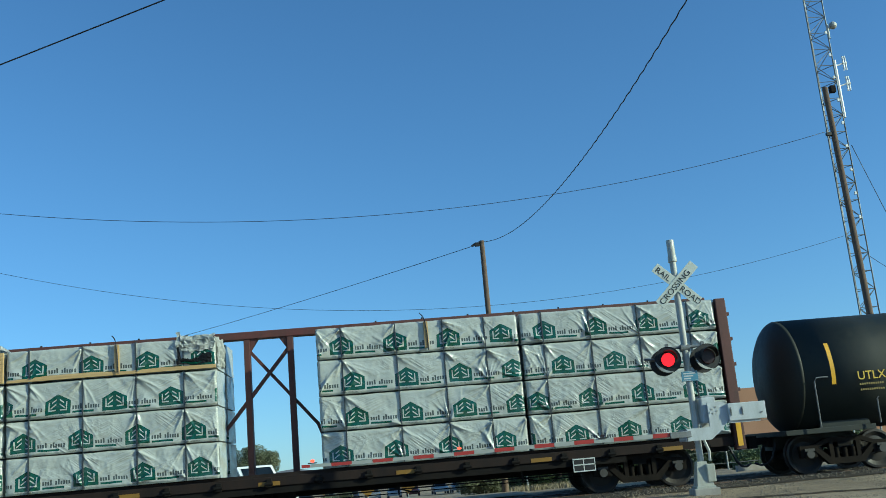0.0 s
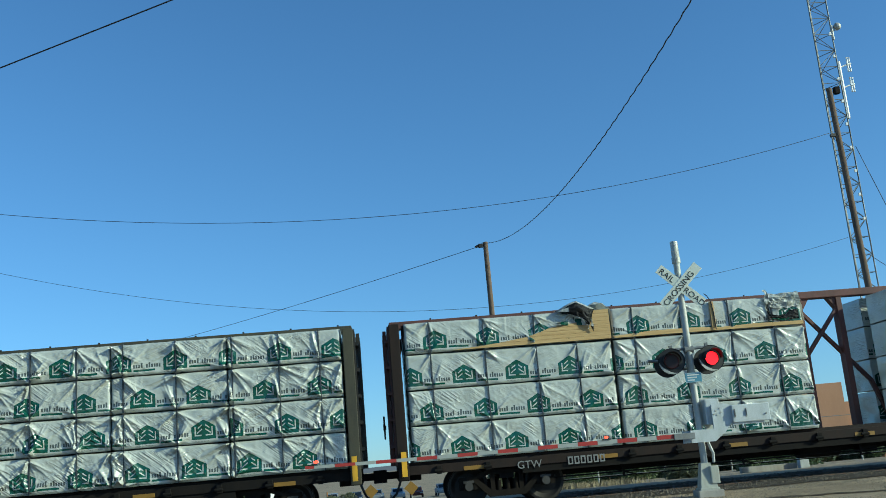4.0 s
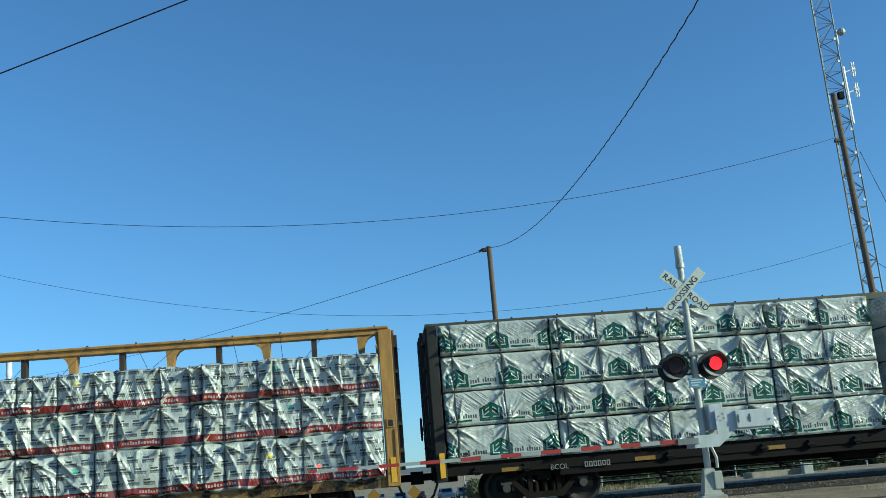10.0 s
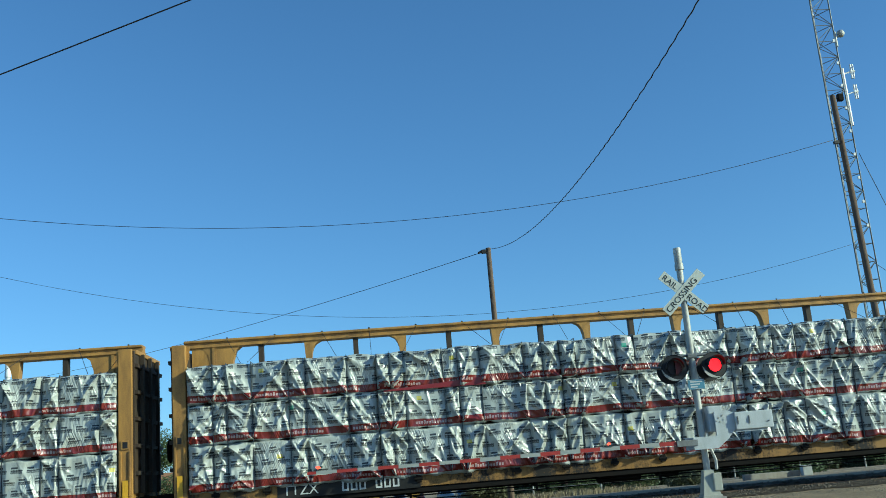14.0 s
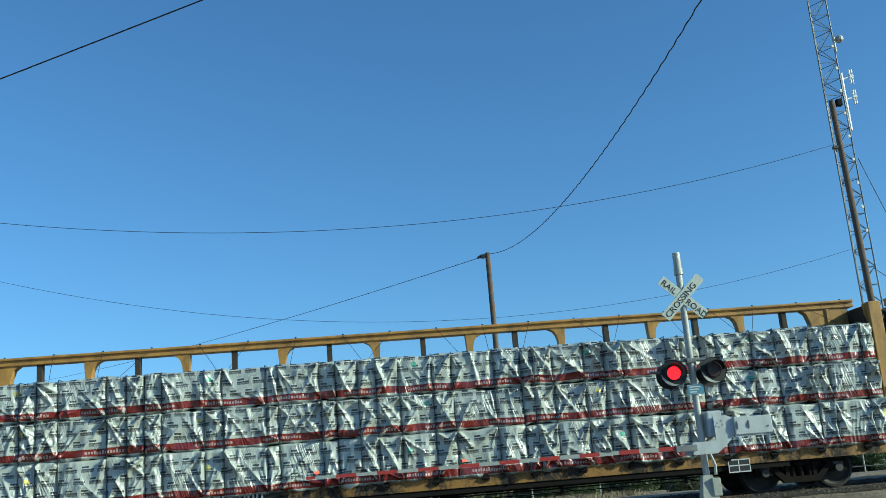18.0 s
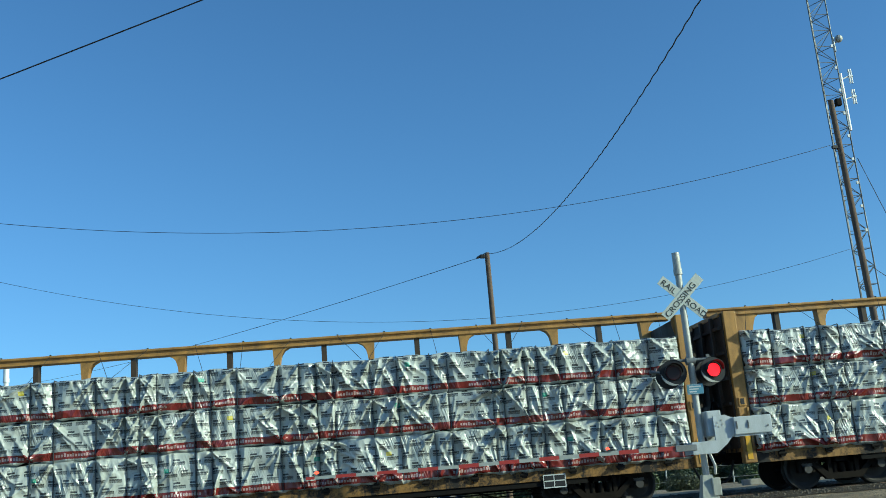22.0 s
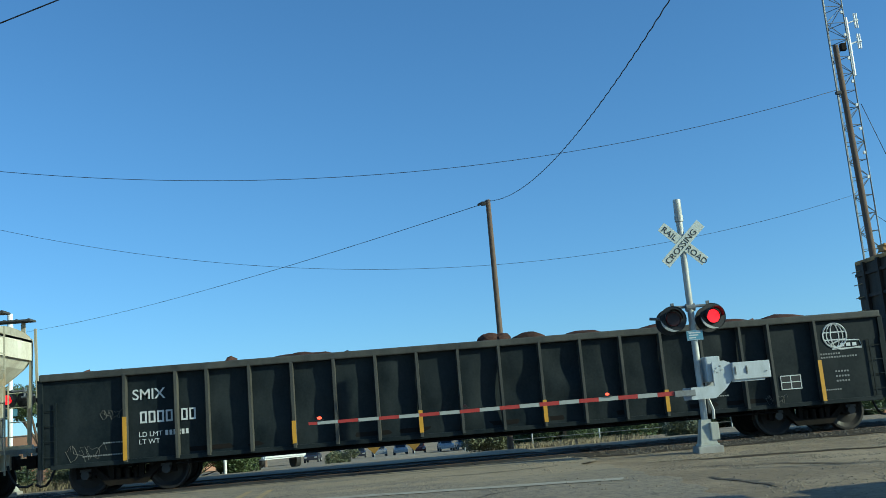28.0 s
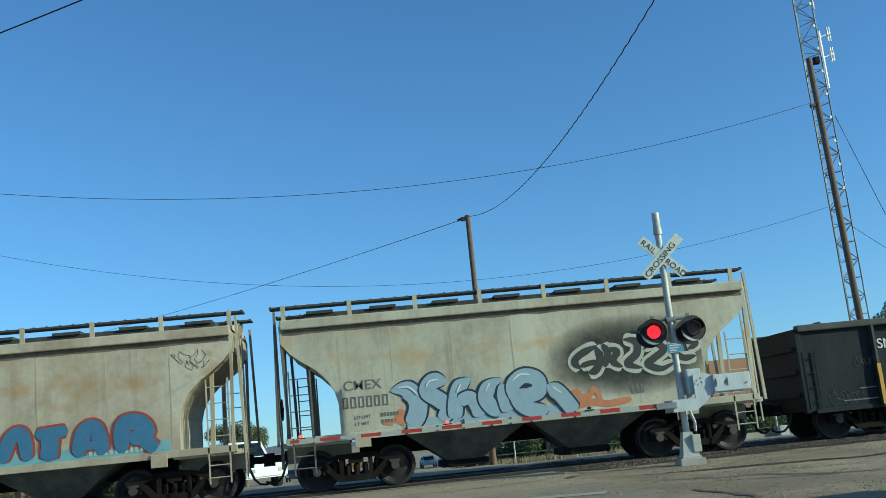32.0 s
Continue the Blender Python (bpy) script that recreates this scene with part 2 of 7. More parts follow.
def asphalt_mat():
    s = Shader("asphalt")
    grain = s.noise(90, 3, 0.7)
    big = s.noise(0.5, 5, 0.65)
    crack = s.noise(0.9, 6, 0.75, warp=1.5)
    c = s.mix(big, (0.185, 0.149, 0.098), (0.295, 0.238, 0.158))
    c = s.mix(grain * 0.5, c, (0.30, 0.242, 0.165))
    line = (crack - 0.5).mag().lt(0.006)
    c = s.mix(line * 0.8, c, (0.03, 0.03, 0.03))
    spot = s.val(s.ramp(s.noise(11, 4, 0.75), [(0.48, (0, 0, 0)), (0.64, (1, 1, 1))]))
    c = s.mix(spot * 0.55, c, (0.075, 0.060, 0.042))
    dust = s.val(s.ramp(s.noise(1.7, 5, 0.7, (0.6, 1.4, 1)), [(0.50, (0, 0, 0)), (0.70, (1, 1, 1))]))
    c = s.mix(dust * 0.5, c, (0.27, 0.21, 0.14))
    # soil carried on to the road, thicker towards the railway
    x, y, z = s.xyz()
    amount = s.noise(0.7, 6, 0.7, (0.45, 1.3, 1), warp=0.6) + ((y - 17.2) * 0.075).high(-0.35).low(0.12) + ((x - 1.0) * 0.03).high(-0.12).low(0.06)
    soil = s.val(s.ramp(amount, [(0.45, (0, 0, 0)), (0.57, (1, 1, 1))]))
    c = s.mix(soil * 0.75, c, s.mix(grain, (0.25, 0.192, 0.115), (0.38, 0.30, 0.19)))
    s.color(c).rough(0.85).bump(grain, 0.006).bump(spot, 0.010, 0.5).bump(soil, 0.012, 0.6).bump(big, 0.03, 0.4)
    return s.mat


def dirt_mat():
    s = Shader("dirt_gravel")
    big = s.noise(0.35, 6, 0.65)
    mid = s.noise(4.0, 5, 0.7)
    grain = s.noise(60, 3, 0.7)
    c = s.mix(s.val(s.ramp(big, [(0.38, (0, 0, 0)), (0.62, (1, 1, 1))])), (0.205, 0.15, 0.086), (0.42, 0.32, 0.195))
    c = s.mix(mid * 0.6, c, (0.21, 0.158, 0.098))
    c = s.mix(s.val(s.ramp(grain, [(0.55, (0, 0, 0)), (0.72, (1, 1, 1))])) * 0.7, c, (0.25, 0.20, 0.14))
    spot = s.val(s.ramp(s.noise(9, 5, 0.75), [(0.50, (0, 0, 0)), (0.66, (1, 1, 1))]))
    c = s.mix(spot * 0.5, c, (0.06, 0.045, 0.03))
    s.color(c).rough(0.95).bump(mid, 0.06, 0.8).bump(grain, 0.012)
    return s.mat


def leaf_mat(name, a, b):
    s = Shader(name)
    v = s.val(s.tree.nodes.new("ShaderNodeNewGeometry").outputs["Random Per Island"])
    s.color(s.mix(v, a, b)).rough(0.6)
    s.bsdf.inputs["Subsurface Weight"].default_value = 0.0
    return s.mat


def spray_haze():
    """Thin overspray: black paint dust that lets the skin show through."""
    s = Shader("spray_overspray")
    x, y, z = s.xyz()
    far = ((x - 2.55) / 2.05).mag().op("POWER", 2.4) + ((z - 2.42) / 0.96).mag().op("POWER", 2.0)
    v = s.noise(3.0, 5, 0.65)
    s.color((0.018, 0.018, 0.018)).rough(0.8)
    s.link((((far * -1 + 1) * (v + 0.55)).high(0.0).low(0.85)).socket, s.bsdf.inputs["Alpha"])
    return s.mat


M = dict(
    wrap_green=wrap_print_green("wrap_green_print_taut", 0.55),
    wrap_green_loose=wrap_print_green("wrap_green_print_loose", 1.15),
    wrap_red=wrap_print_red(),
    film=paint("white_lumber_film", (0.62, 0.63, 0.59), (0.48, 0.49, 0.455), 0.30, scale=5, streak=(1, 1, 1), bump=0.004),
    print_green=plain("green_film_print", (0.006, 0.095, 0.052), 0.35),
    asphalt=asphalt_mat(),
    dirt=dirt_mat(),
    oxide=paint("oxide_brown_paint", (0.10, 0.028, 0.022), (0.055, 0.03, 0.025), 0.55, amount=0.6),
    olive=paint("dark_olive_paint", (0.060, 0.053, 0.027), (0.025, 0.024, 0.019), 0.5, amount=0.6),
    # shade on the yellow cars' ends and thin posts, put into a dark brown
    shade_brown=paint("shade_brown_on_yellow", (0.05, 0.03, 0.014), (0.022, 0.017, 0.012), 0.6, amount=0.6),
    black_car=paint("black_car_paint", (0.011, 0.012, 0.013), (0.034, 0.031, 0.027), 0.5, amount=0.5, gloss=0.25),
    yellow=paint("weathered_yellow_paint", (0.50, 0.265, 0.055), (0.10, 0.058, 0.026), 0.5, amount=0.85, scale=3.0),
    yellow_sill=paint("grimy_yellow_sill", (0.26, 0.135, 0.028), (0.016, 0.013, 0.011), 0.6, amount=0.22, scale=1.5),
    yellow_mark=plain("yellow_marking", (0.66, 0.36, 0.02), 0.4),
    reflector=plain("faded_yellow_reflector", (0.50, 0.26, 0.02), 0.45),
    yellow_dull=plain("grimy_yellow_marking", (0.22, 0.12, 0.015), 0.5),
    gondola=paint("black_gondola_paint", (0.004, 0.008, 0.010), (0.023, 0.028, 0.029), 0.5, amount=0.6, scale=1.3, gloss=0.14, streak=(1, 1, 0.5)),
    # worn rib paint, lighter than the sheets to carry sun on the rib edges
    gondola_rib=paint("worn_sunlit_rib_paint", (0.030, 0.032, 0.030), (0.085, 0.082, 0.070), 0.5, amount=0.7, scale=2.5, gloss=0.25),
    hopper=paint("cream_grey_hopper_paint", (0.475, 0.455, 0.355), (0.30, 0.27, 0.195), 0.5, amount=0.5, scale=0.7, stain=(0.42, 0.27, 0.11)),
    # lighter cream for the hopper ends: sunlight on them put into the colour
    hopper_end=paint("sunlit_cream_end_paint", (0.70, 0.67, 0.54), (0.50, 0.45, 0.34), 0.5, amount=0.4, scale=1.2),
    dark_trim=paint("dark_grey_brown_trim", (0.16, 0.145, 0.12), (0.07, 0.06, 0.05), 0.6, scale=3),
    hopper_b=paint("stained_tan_hopper_paint", (0.50, 0.455, 0.35), (0.25, 0.195, 0.125), 0.55, amount=0.75, scale=0.6, stain=(0.34, 0.20, 0.08)),
    chute=paint("dusty_grey_chute", (0.17, 0.165, 0.14), (0.07, 0.068, 0.06), 0.7, amount=0.5),
    dark_brown=paint("mottled_dark_brown", (0.065, 0.056, 0.043), (0.17, 0.145, 0.105), 0.8, amount=0.7, scale=2.2, streak=(1, 1, 0.4)),
    tank=paint("black_tank_paint", (0.013, 0.017, 0.014), (0.028, 0.030, 0.024), 0.5, amount=0.4, scale=0.6, gloss=0.35),
    under=paint("grimy_underframe", (0.006, 0.006, 0.006), (0.016, 0.013, 0.011), 0.75, amount=0.6, scale=3, gloss=0.15),
    steel=paint("worn_wheel_steel", (0.012, 0.011, 0.010), (0.034, 0.026, 0.021), 0.5, 0.2, scale=4),
    sill_dark=paint("dark_brown_sill", (0.012, 0.009, 0.008), (0.030, 0.019, 0.015), 0.65, amount=0.6, scale=2, gloss=0.2),
    truck=paint("grimy_truck_casting", (0.007, 0.006, 0.005), (0.022, 0.017, 0.013), 0.7, amount=0.6, scale=4, gloss=0.1),
    dark_dirt=paint("dark_dirt", (0.045, 0.035, 0.024), (0.13, 0.10, 0.065), 0.9, scale=4, amount=0.8, streak=(1, 1, 1), bump=0.02, gloss=0.2),
    tar=paint("dark_tar_and_shade", (0.052, 0.041, 0.030), (0.105, 0.082, 0.058), 0.85, scale=3, streak=(1, 1, 1), bump=0.006),
    graf_haze=spray_haze(),
    rail=paint("rail_steel", (0.10, 0.06, 0.04), (0.16, 0.10, 0.07), 0.5, 0.5, scale=3),
    wood_tie=paint("creosoted_tie", (0.055, 0.042, 0.032), (0.13, 0.10, 0.075), 0.9, scale=3),
    pole_wood=paint("weathered_pole_wood", (0.175, 0.122, 0.086), (0.10, 0.07, 0.052), 0.85, scale=3, streak=(2, 2, 0.15), bump=0.006),
    lumber=paint("raw_lumber", (0.50, 0.35, 0.16), (0.38, 0.25, 0.11), 0.8, scale=5, streak=(0.2, 1, 6)),
    alu=paint("galvanised_aluminium", (0.47, 0.47, 0.44), (0.32, 0.32, 0.295), 0.48, 0.35, scale=5),
    cast_white=paint("pale_cast_aluminium", (0.43, 0.43, 0.37), (0.30, 0.295, 0.25), 0.6, scale=5),
    grey_paint=paint("grey_white_cabinet_paint", (0.47, 0.50, 0.52), (0.34, 0.36, 0.36), 0.5, scale=4),
    lattice=paint("galvanised_lattice", (0.21, 0.22, 0.225), (0.14, 0.14, 0.135), 0.55, 0.5, scale=4),
    white=plain("white_paint", (0.74, 0.74, 0.72), 0.5, shade=0.1),
    line_white=paint("worn_white_line", (0.40, 0.365, 0.29), (0.22, 0.18, 0.13), 0.8, scale=2.5, amount=0.8, streak=(1, 1, 1)),
    line_yellow=paint("worn_yellow_line", (0.42, 0.29, 0.11), (0.22, 0.175, 0.115), 0.8, scale=2.5, amount=0.9, streak=(1, 1, 1)),
    sign_white=plain("reflective_sign_sheeting", (0.54, 0.56, 0.495), 0.4, shade=0.08),
    arm_white=plain("worn_white_band", (0.30, 0.31, 0.29), 0.45, shade=0.12),
    hub=plain("pale_hub_grease", (0.042, 0.038, 0.034), 0.6),
    sign_black=plain("sign_black", (0.012, 0.012, 0.012), 0.5),
    sign_blue=plain("sign_blue", (0.10, 0.24, 0.33), 0.4),
    red_sheet=plain("red_reflective_band", (0.30, 0.03, 0.022), 0.35),
    black=plain("black_matt_paint", (0.009, 0.009, 0.010), 0.6),
    cable=plain("cable_black", (0.012, 0.013, 0.016), 0.6),
    strap=plain("dark_strap", (0.06, 0.065, 0.07), 0.4, 0.4),
    # steel of the roof boards, darkened to hold their shade in the colour
    board_grey=paint("shaded_steel_grating", (0.07, 0.072, 0.07), (0.04, 0.04, 0.038), 0.7, scale=4, gloss=0.2),
    concrete=paint("cast_concrete", (0.38, 0.36, 0.32), (0.26, 0.24, 0.21), 0.85, scale=4),
    stone_dark=plain("dark_ballast_stone", (0.085, 0.070, 0.053), 0.9, shade=0.6, scale=14),
    ballast_dark=paint("dark_ballast_grit", (0.038, 0.031, 0.023), (0.085, 0.067, 0.048), 0.95, scale=5, streak=(1, 1, 1), bump=0.02, gloss=0.2),
    rubber_panel=paint("black_crossing_panel", (0.028, 0.026, 0.024), (0.055, 0.047, 0.038), 0.85, scale=3, streak=(1, 1, 1), bump=0.008, gloss=0.2),
    stone=plain("ballast_stone", (0.225, 0.18, 0.125), 0.9, shade=0.6, scale=14),
    letter_white=plain("stencil_white", (0.52, 0.53, 0.52), 0.6),
    letter_dim=plain("rubbed_stencil_grey", (0.20, 0.20, 0.195), 0.6),
    letter_grey=plain("stencil_dark_grey", (0.12, 0.115, 0.10), 0.6),
    band_red=plain("dark_red_wrap", (0.20, 0.018, 0.02), 0.35),
    letter_dull=plain("faded_stencil_yellow", (0.22, 0.16, 0.04), 0.6),
    letter_yellow=plain("stencil_yellow", (0.62, 0.42, 0.04), 0.5),
    red_off=plain("unlit_red_lens", (0.018, 0.004, 0.004), 0.45),
    red_on=glow("lit_red_lens", (0.35, 0.004, 0.008), (1.0, 0.006, 0.016), 1.6),
    amber_on=glow("lit_arm_lamp", (0.7, 0.06, 0.03), (1.0, 0.065, 0.03), 2.4),
    adobe=paint("tan_stucco", (0.36, 0.20, 0.12), (0.30, 0.165, 0.10), 0.9, scale=0.5),
    adobe_red=paint("red_stucco", (0.37, 0.155, 0.095), (0.30, 0.13, 0.08), 0.9, scale=0.5),
    glass=plain("dark_window_glass", (0.02, 0.03, 0.045), 0.08, shade=0.1),
    rubber=plain("tyre_rubber", (0.02, 0.02, 0.02), 0.8),
    leaf=leaf_mat("leaf_green", (0.035, 0.06, 0.018), (0.10, 0.13, 0.045)),
    leaf_dark=leaf_mat("leaf_dark_green", (0.018, 0.032, 0.012), (0.055, 0.075, 0.03)),
    leaf_pale=leaf_mat("leaf_dusty", (0.08, 0.10, 0.05), (0.17, 0.17, 0.09)),
    grass=leaf_mat("dry_grass", (0.15, 0.125, 0.07), (0.26, 0.21, 0.12)),
    hill=plain("far_hill", (0.13, 0.135, 0.15), 0.95, shade=0.15, scale=0.02),
    scrap=paint("rusty_scrap", (0.032, 0.022, 0.018), (0.115, 0.055, 0.04), 0.85, scale=1.4, amount=0.5, streak=(1, 1, 1), bump=0.01, gloss=0.1),
    graf_blue=plain("spray_blue_grey", (0.25, 0.33, 0.385), 0.45, shade=0.12),
    graf_dark=plain("spray_dark_blue", (0.012, 0.022, 0.045), 0.5),
    graf_black=plain("spray_black", (0.02, 0.02, 0.02), 0.6),
    graf_orange=plain("spray_orange", (0.42, 0.16, 0.075), 0.55),
    graf_teal=plain("spray_teal", (0.17, 0.33, 0.35), 0.5),
    graf_red=plain("spray_dark_red", (0.26, 0.05, 0.035), 0.5),
    graf_azure=plain("spray_azure", (0.055, 0.14, 0.24), 0.5),
    graf_pale=plain("spray_pale", (0.39, 0.385, 0.315), 0.5),
    graf_gleam=plain("spray_white", (0.55, 0.58, 0.58), 0.5),
    rust=paint("rust_stain", (0.30, 0.13, 0.03), (0.38, 0.25, 0.12), 0.8, scale=3),
    truck_white=plain("white_car_paint", (0.70, 0.71, 0.71), 0.3, shade=0.05),
)


# ---------------------------------------------------------------- mesh helpers
def mesh_of(name, bm, material, smooth=False):
    me = bpy.data.meshes.new(name)
    bmesh.ops.recalc_face_normals(bm, faces=bm.faces[:])
    bm.to_mesh(me)
    bm.free()
    for m in material if isinstance(material, (list, tuple)) else (material,):
        me.materials.append(m)
    if smooth:
        me.polygons.foreach_set("use_smooth", [True] * len(me.polygons))
    return me


def part(name, bm, material, parent=None, label="", m=None, smooth=False):
    """Links a bmesh, or a mesh that is shared, as one object."""
    data = bm if isinstance(bm, bpy.types.Mesh) else mesh_of(name, bm, material, smooth)
    ob = new(name, data)
    ob.parent = parent
    if m is not None:
        ob.matrix_basis = m
    if label:
        ob["label"] = label
    return ob


def thing(name, label, category, m=None, group="", kind=""):
    ob = new(name)
    ob.empty_display_size = 0.2
    if m is not None:
        ob.matrix_basis = m
    return tagged(ob, label, category, group, kind)


def box(bm, x0, x1, y0, y1, z0, z1, bevel=0.0):
    r = bmesh.ops.create_cube(bm, size=1.0, matrix=Matrix.LocRotScale(((x0 + x1) / 2, (y0 + y1) / 2, (z0 + z1) / 2), None, (x1 - x0, y1 - y0, z1 - z0)))
    if bevel:
        es = {e for v in r["verts"] for e in v.link_edges}
        bmesh.ops.bevel(bm, geom=list(es), offset=bevel, segments=2, affect="EDGES", profile=0.6)
    return bm


def rod(bm, a, b, r0, r1=None, n=10, caps=True):
    a, b = Vector(a), Vector(b)
    d = b - a
    m = Matrix.Translation((a + b) / 2) @ d.to_track_quat("Z", "Y").to_matrix().to_4x4()
    bmesh.ops.create_cone(bm, cap_ends=caps, segments=n, radius1=r0, radius2=r0 if r1 is None else r1, depth=d.length, matrix=m)
    return bm


def beam(bm, a, b, w, h):
    """A square bar from a to b."""
    a, b = Vector(a), Vector(b)
    d = b - a
    m = Matrix.Translation((a + b) / 2) @ d.to_track_quat("Z", "Y").to_matrix().to_4x4()
    bmesh.ops.create_cube(bm, size=1.0, matrix=m @ Matrix.Diagonal((w, h, d.length, 1)))
    return bm


def prism(bm, pts, y0, y1, plane="xz"):
    """A flat outline pushed from y0 to y1 (or along x or z)."""
    def at(p, d):
        return {"xz": (p[0], d, p[1]), "yz": (d, p[0], p[1]), "xy": (p[0], p[1], d)}[plane]
    lo = [bm.verts.new(at(p, y0)) for p in pts]
    hi = [bm.verts.new(at(p, y1)) for p in pts]
    n = len(pts)
    bm.faces.new(lo)
    bm.faces.new(hi[::-1])
    for i in range(n):
        bm.faces.new((lo[i], lo[(i + 1) % n], hi[(i + 1) % n], hi[i]))
    return bm


def lathe(bm, prof, n=24, m=Matrix()):
    """Turns (radius, height) pairs about the y axis."""
    rings = [[bm.verts.new(m @ Vector((r * math.cos(2 * math.pi * i / n), h, r * math.sin(2 * math.pi * i / n)))) for i in range(n)] for r, h in prof]
    for a, b in zip(rings, rings[1:]):
        for i in range(n):
            bm.faces.new((a[i], a[(i + 1) % n], b[(i + 1) % n], b[i]))
    bm.faces.new(rings[0])
    bm.faces.new(rings[-1][::-1])
    return bm


def tube(bm, pts, r, n=6):
    """A bent rod through points."""
    pts = [Vector(p) for p in pts]
    rings = []
    for i, p in enumerate(pts):
        d = (pts[min(i + 1, len(pts) - 1)] - pts[max(i - 1, 0)]).normalized()
        a = d.orthogonal().normalized() if abs(d.z) > 0.95 else d.cross(Vector((0, 0, 1))).normalized()
        b = d.cross(a)
        rings.append([bm.verts.new(p + r * (math.cos(2 * math.pi * k / n) * a + math.sin(2 * math.pi * k / n) * b)) for k in range(n)])
    for a, b in zip(rings, rings[1:]):
        for k in range(n):
            bm.faces.new((a[k], a[(k + 1) % n], b[(k + 1) % n], b[k]))
    bm.faces.new(rings[0])
    bm.faces.new(rings[-1][::-1])
    return bm


def letters(text, size, material, squeeze=1.0, weight=0.0):
    """Flat lettering in the xz plane that faces -y, its lower left corner at the origin."""
    cu = bpy.data.curves.new("lettering", "FONT")
    cu.body, cu.size, cu.extrude, cu.offset = text, size, 0.003, weight
    me = bpy.data.meshes.new_from_object(bpy.data.objects.new("lettering", cu))
    me.transform(Euler((radians(90), 0, 0)).to_matrix().to_4x4() @ Matrix.Diagonal((squeeze, 1, 1, 1)))
    me.materials.clear()
    me.materials.append(material)
    return me


def bars(n, w, h, gap, skip=()):
    """A row of n upright bars that stand for figures."""
    bm = bmesh.new()
    for i in range(n):
        if i not in skip:
            x, t = i * (w + gap), min(w, h) * 0.26
            if w < 0.07:
                box(bm, x, x + w, -0.003, 0.003, 0, h)
                continue
            for a, b, c, d in ((x, x + t, 0, h), (x + w - t, x + w, 0, h), (x + t, x + w - t, 0, t), (x + t, x + w - t, h - t, h)):
                box(bm, a, b, -0.003, 0.003, c, d)
    return bm


# ---------------------------------------------------------------- ground and track
def ground_z(x, y):
    """Level at the crossing, falling a little towards the camera and behind the line."""
    z = -0.03
    if y < 20:
        z -= 0.012 * (20 - max(y, 8))
    if y > 28.5:
        z -= 0.030 * min(y - 28.5, 115)
    return z


def rough(x, y):
    """Small humps of the bare dirt."""
    return 0.03 * noise.noise((x * 0.7, y * 0.7, 3))


def strip(name, xs, ys, material, lift=0.0, label="", category="", bumpy=False, fray=False, fray_y=False):
    bm = bmesh.new()
    frayed = lambda x, y: x + (0.55 * noise.noise((y * 0.9, x, 7)) + 0.22 * noise.noise((y * 3.1, x, 2)) if fray and x == xs[-1] else 0.0)
    grid = [[bm.verts.new((frayed(x, y), y + (0.35 * noise.noise((x * 1.1, 4, 1)) + 0.15 * noise.noise((x * 4, 4, 1)) if fray_y and y == ys[0] else 0.0), ground_z(x, y) + lift + (rough(x, y) if bumpy else 0.0))) for x in xs] for y in ys]
    for a, b in zip(grid, grid[1:]):
        for i in range(len(xs) - 1):
            bm.faces.new((a[i], a[i + 1], b[i + 1], b[i]))
    return tagged(part(name, bm, material, smooth=True), label, category, kind="structure")


def span(a, b, n):
    return [a + (b - a) * i / n for i in range(n + 1)]


strip("ground", [-2500, -600, -150] + span(-50, 2, 26) + span(2.5, 16, 54) + span(17, 60, 20) + [150, 600, 2500], [-60, -10] + span(0, 8, 4) + span(8.5, 27, 74) + span(28, 60, 16) + [67, 75, 85, 95, 110, 130, 145, 230, 500, 1200, 4000],
      M["dirt"], 0.0, "bare brown dirt and fine gravel beside the railway", "ground", True)
strip("road", span(-8.4, 4.0, 26), [-40, -10] + span(0, 21.2, 90), M["asphalt"], 0.035, "worn grey-brown asphalt road leading to the crossing", "road", False, True)
strip("road", span(-8.4, 4.0, 26), span(25.5, 60, 30) + [67, 75, 85, 95, 110, 130, 145], M["asphalt"], 0.045, "worn asphalt road beyond the crossing", "road")
strip("pavement", [-60, -40, -20] + span(-10, 50, 30), [100, 105, 110, 130, 145], M["asphalt"], 0.06, "dusty asphalt car park behind the railway", "car park")


def line_mark(name, x0, x1, y0, y1, mat, label, wide=0.21):
    bm = bmesh.new()
    n = 14
    ring = []
    for i in range(n + 1):
        f = i / n
        x, y = x0 + (x1 - x0) * f, y0 + (y1 - y0) * f
        w = Vector((y1 - y0, x0 - x1)).normalized() * 0.5
        ring.append((x, y, w))
    rows = []
    for x, y, w in ring:
        half = wide + 0.25 * wide * noise.noise((x * 3, y * 3, 0))
        rows.append([bm.verts.new((x + s * w[0] * 2 * half, y + s * w[1] * 2 * half, ground_z(x, y) + 0.041)) for s in (-1, 1)])
    for a, b in zip(rows, rows[1:]):
        bm.faces.new((a[0], a[1], b[1], b[0]))
    tagged(part(name, bm, mat), label, "road marking", kind="structure")


line_mark("stop_line", -2.3, 3.5, 16.05, 14.5, M["line_white"], "worn white stop line across the asphalt")
line_mark("centre_line", -2.35, -2.2, 3.0, 18.8, M["line_yellow"], "faded yellow centre line along the road", 0.06)
line_mark("centre_line", -2.75, -2.6, 3.0, 18.8, M["line_yellow"], "faded yellow centre line along the road", 0.06)


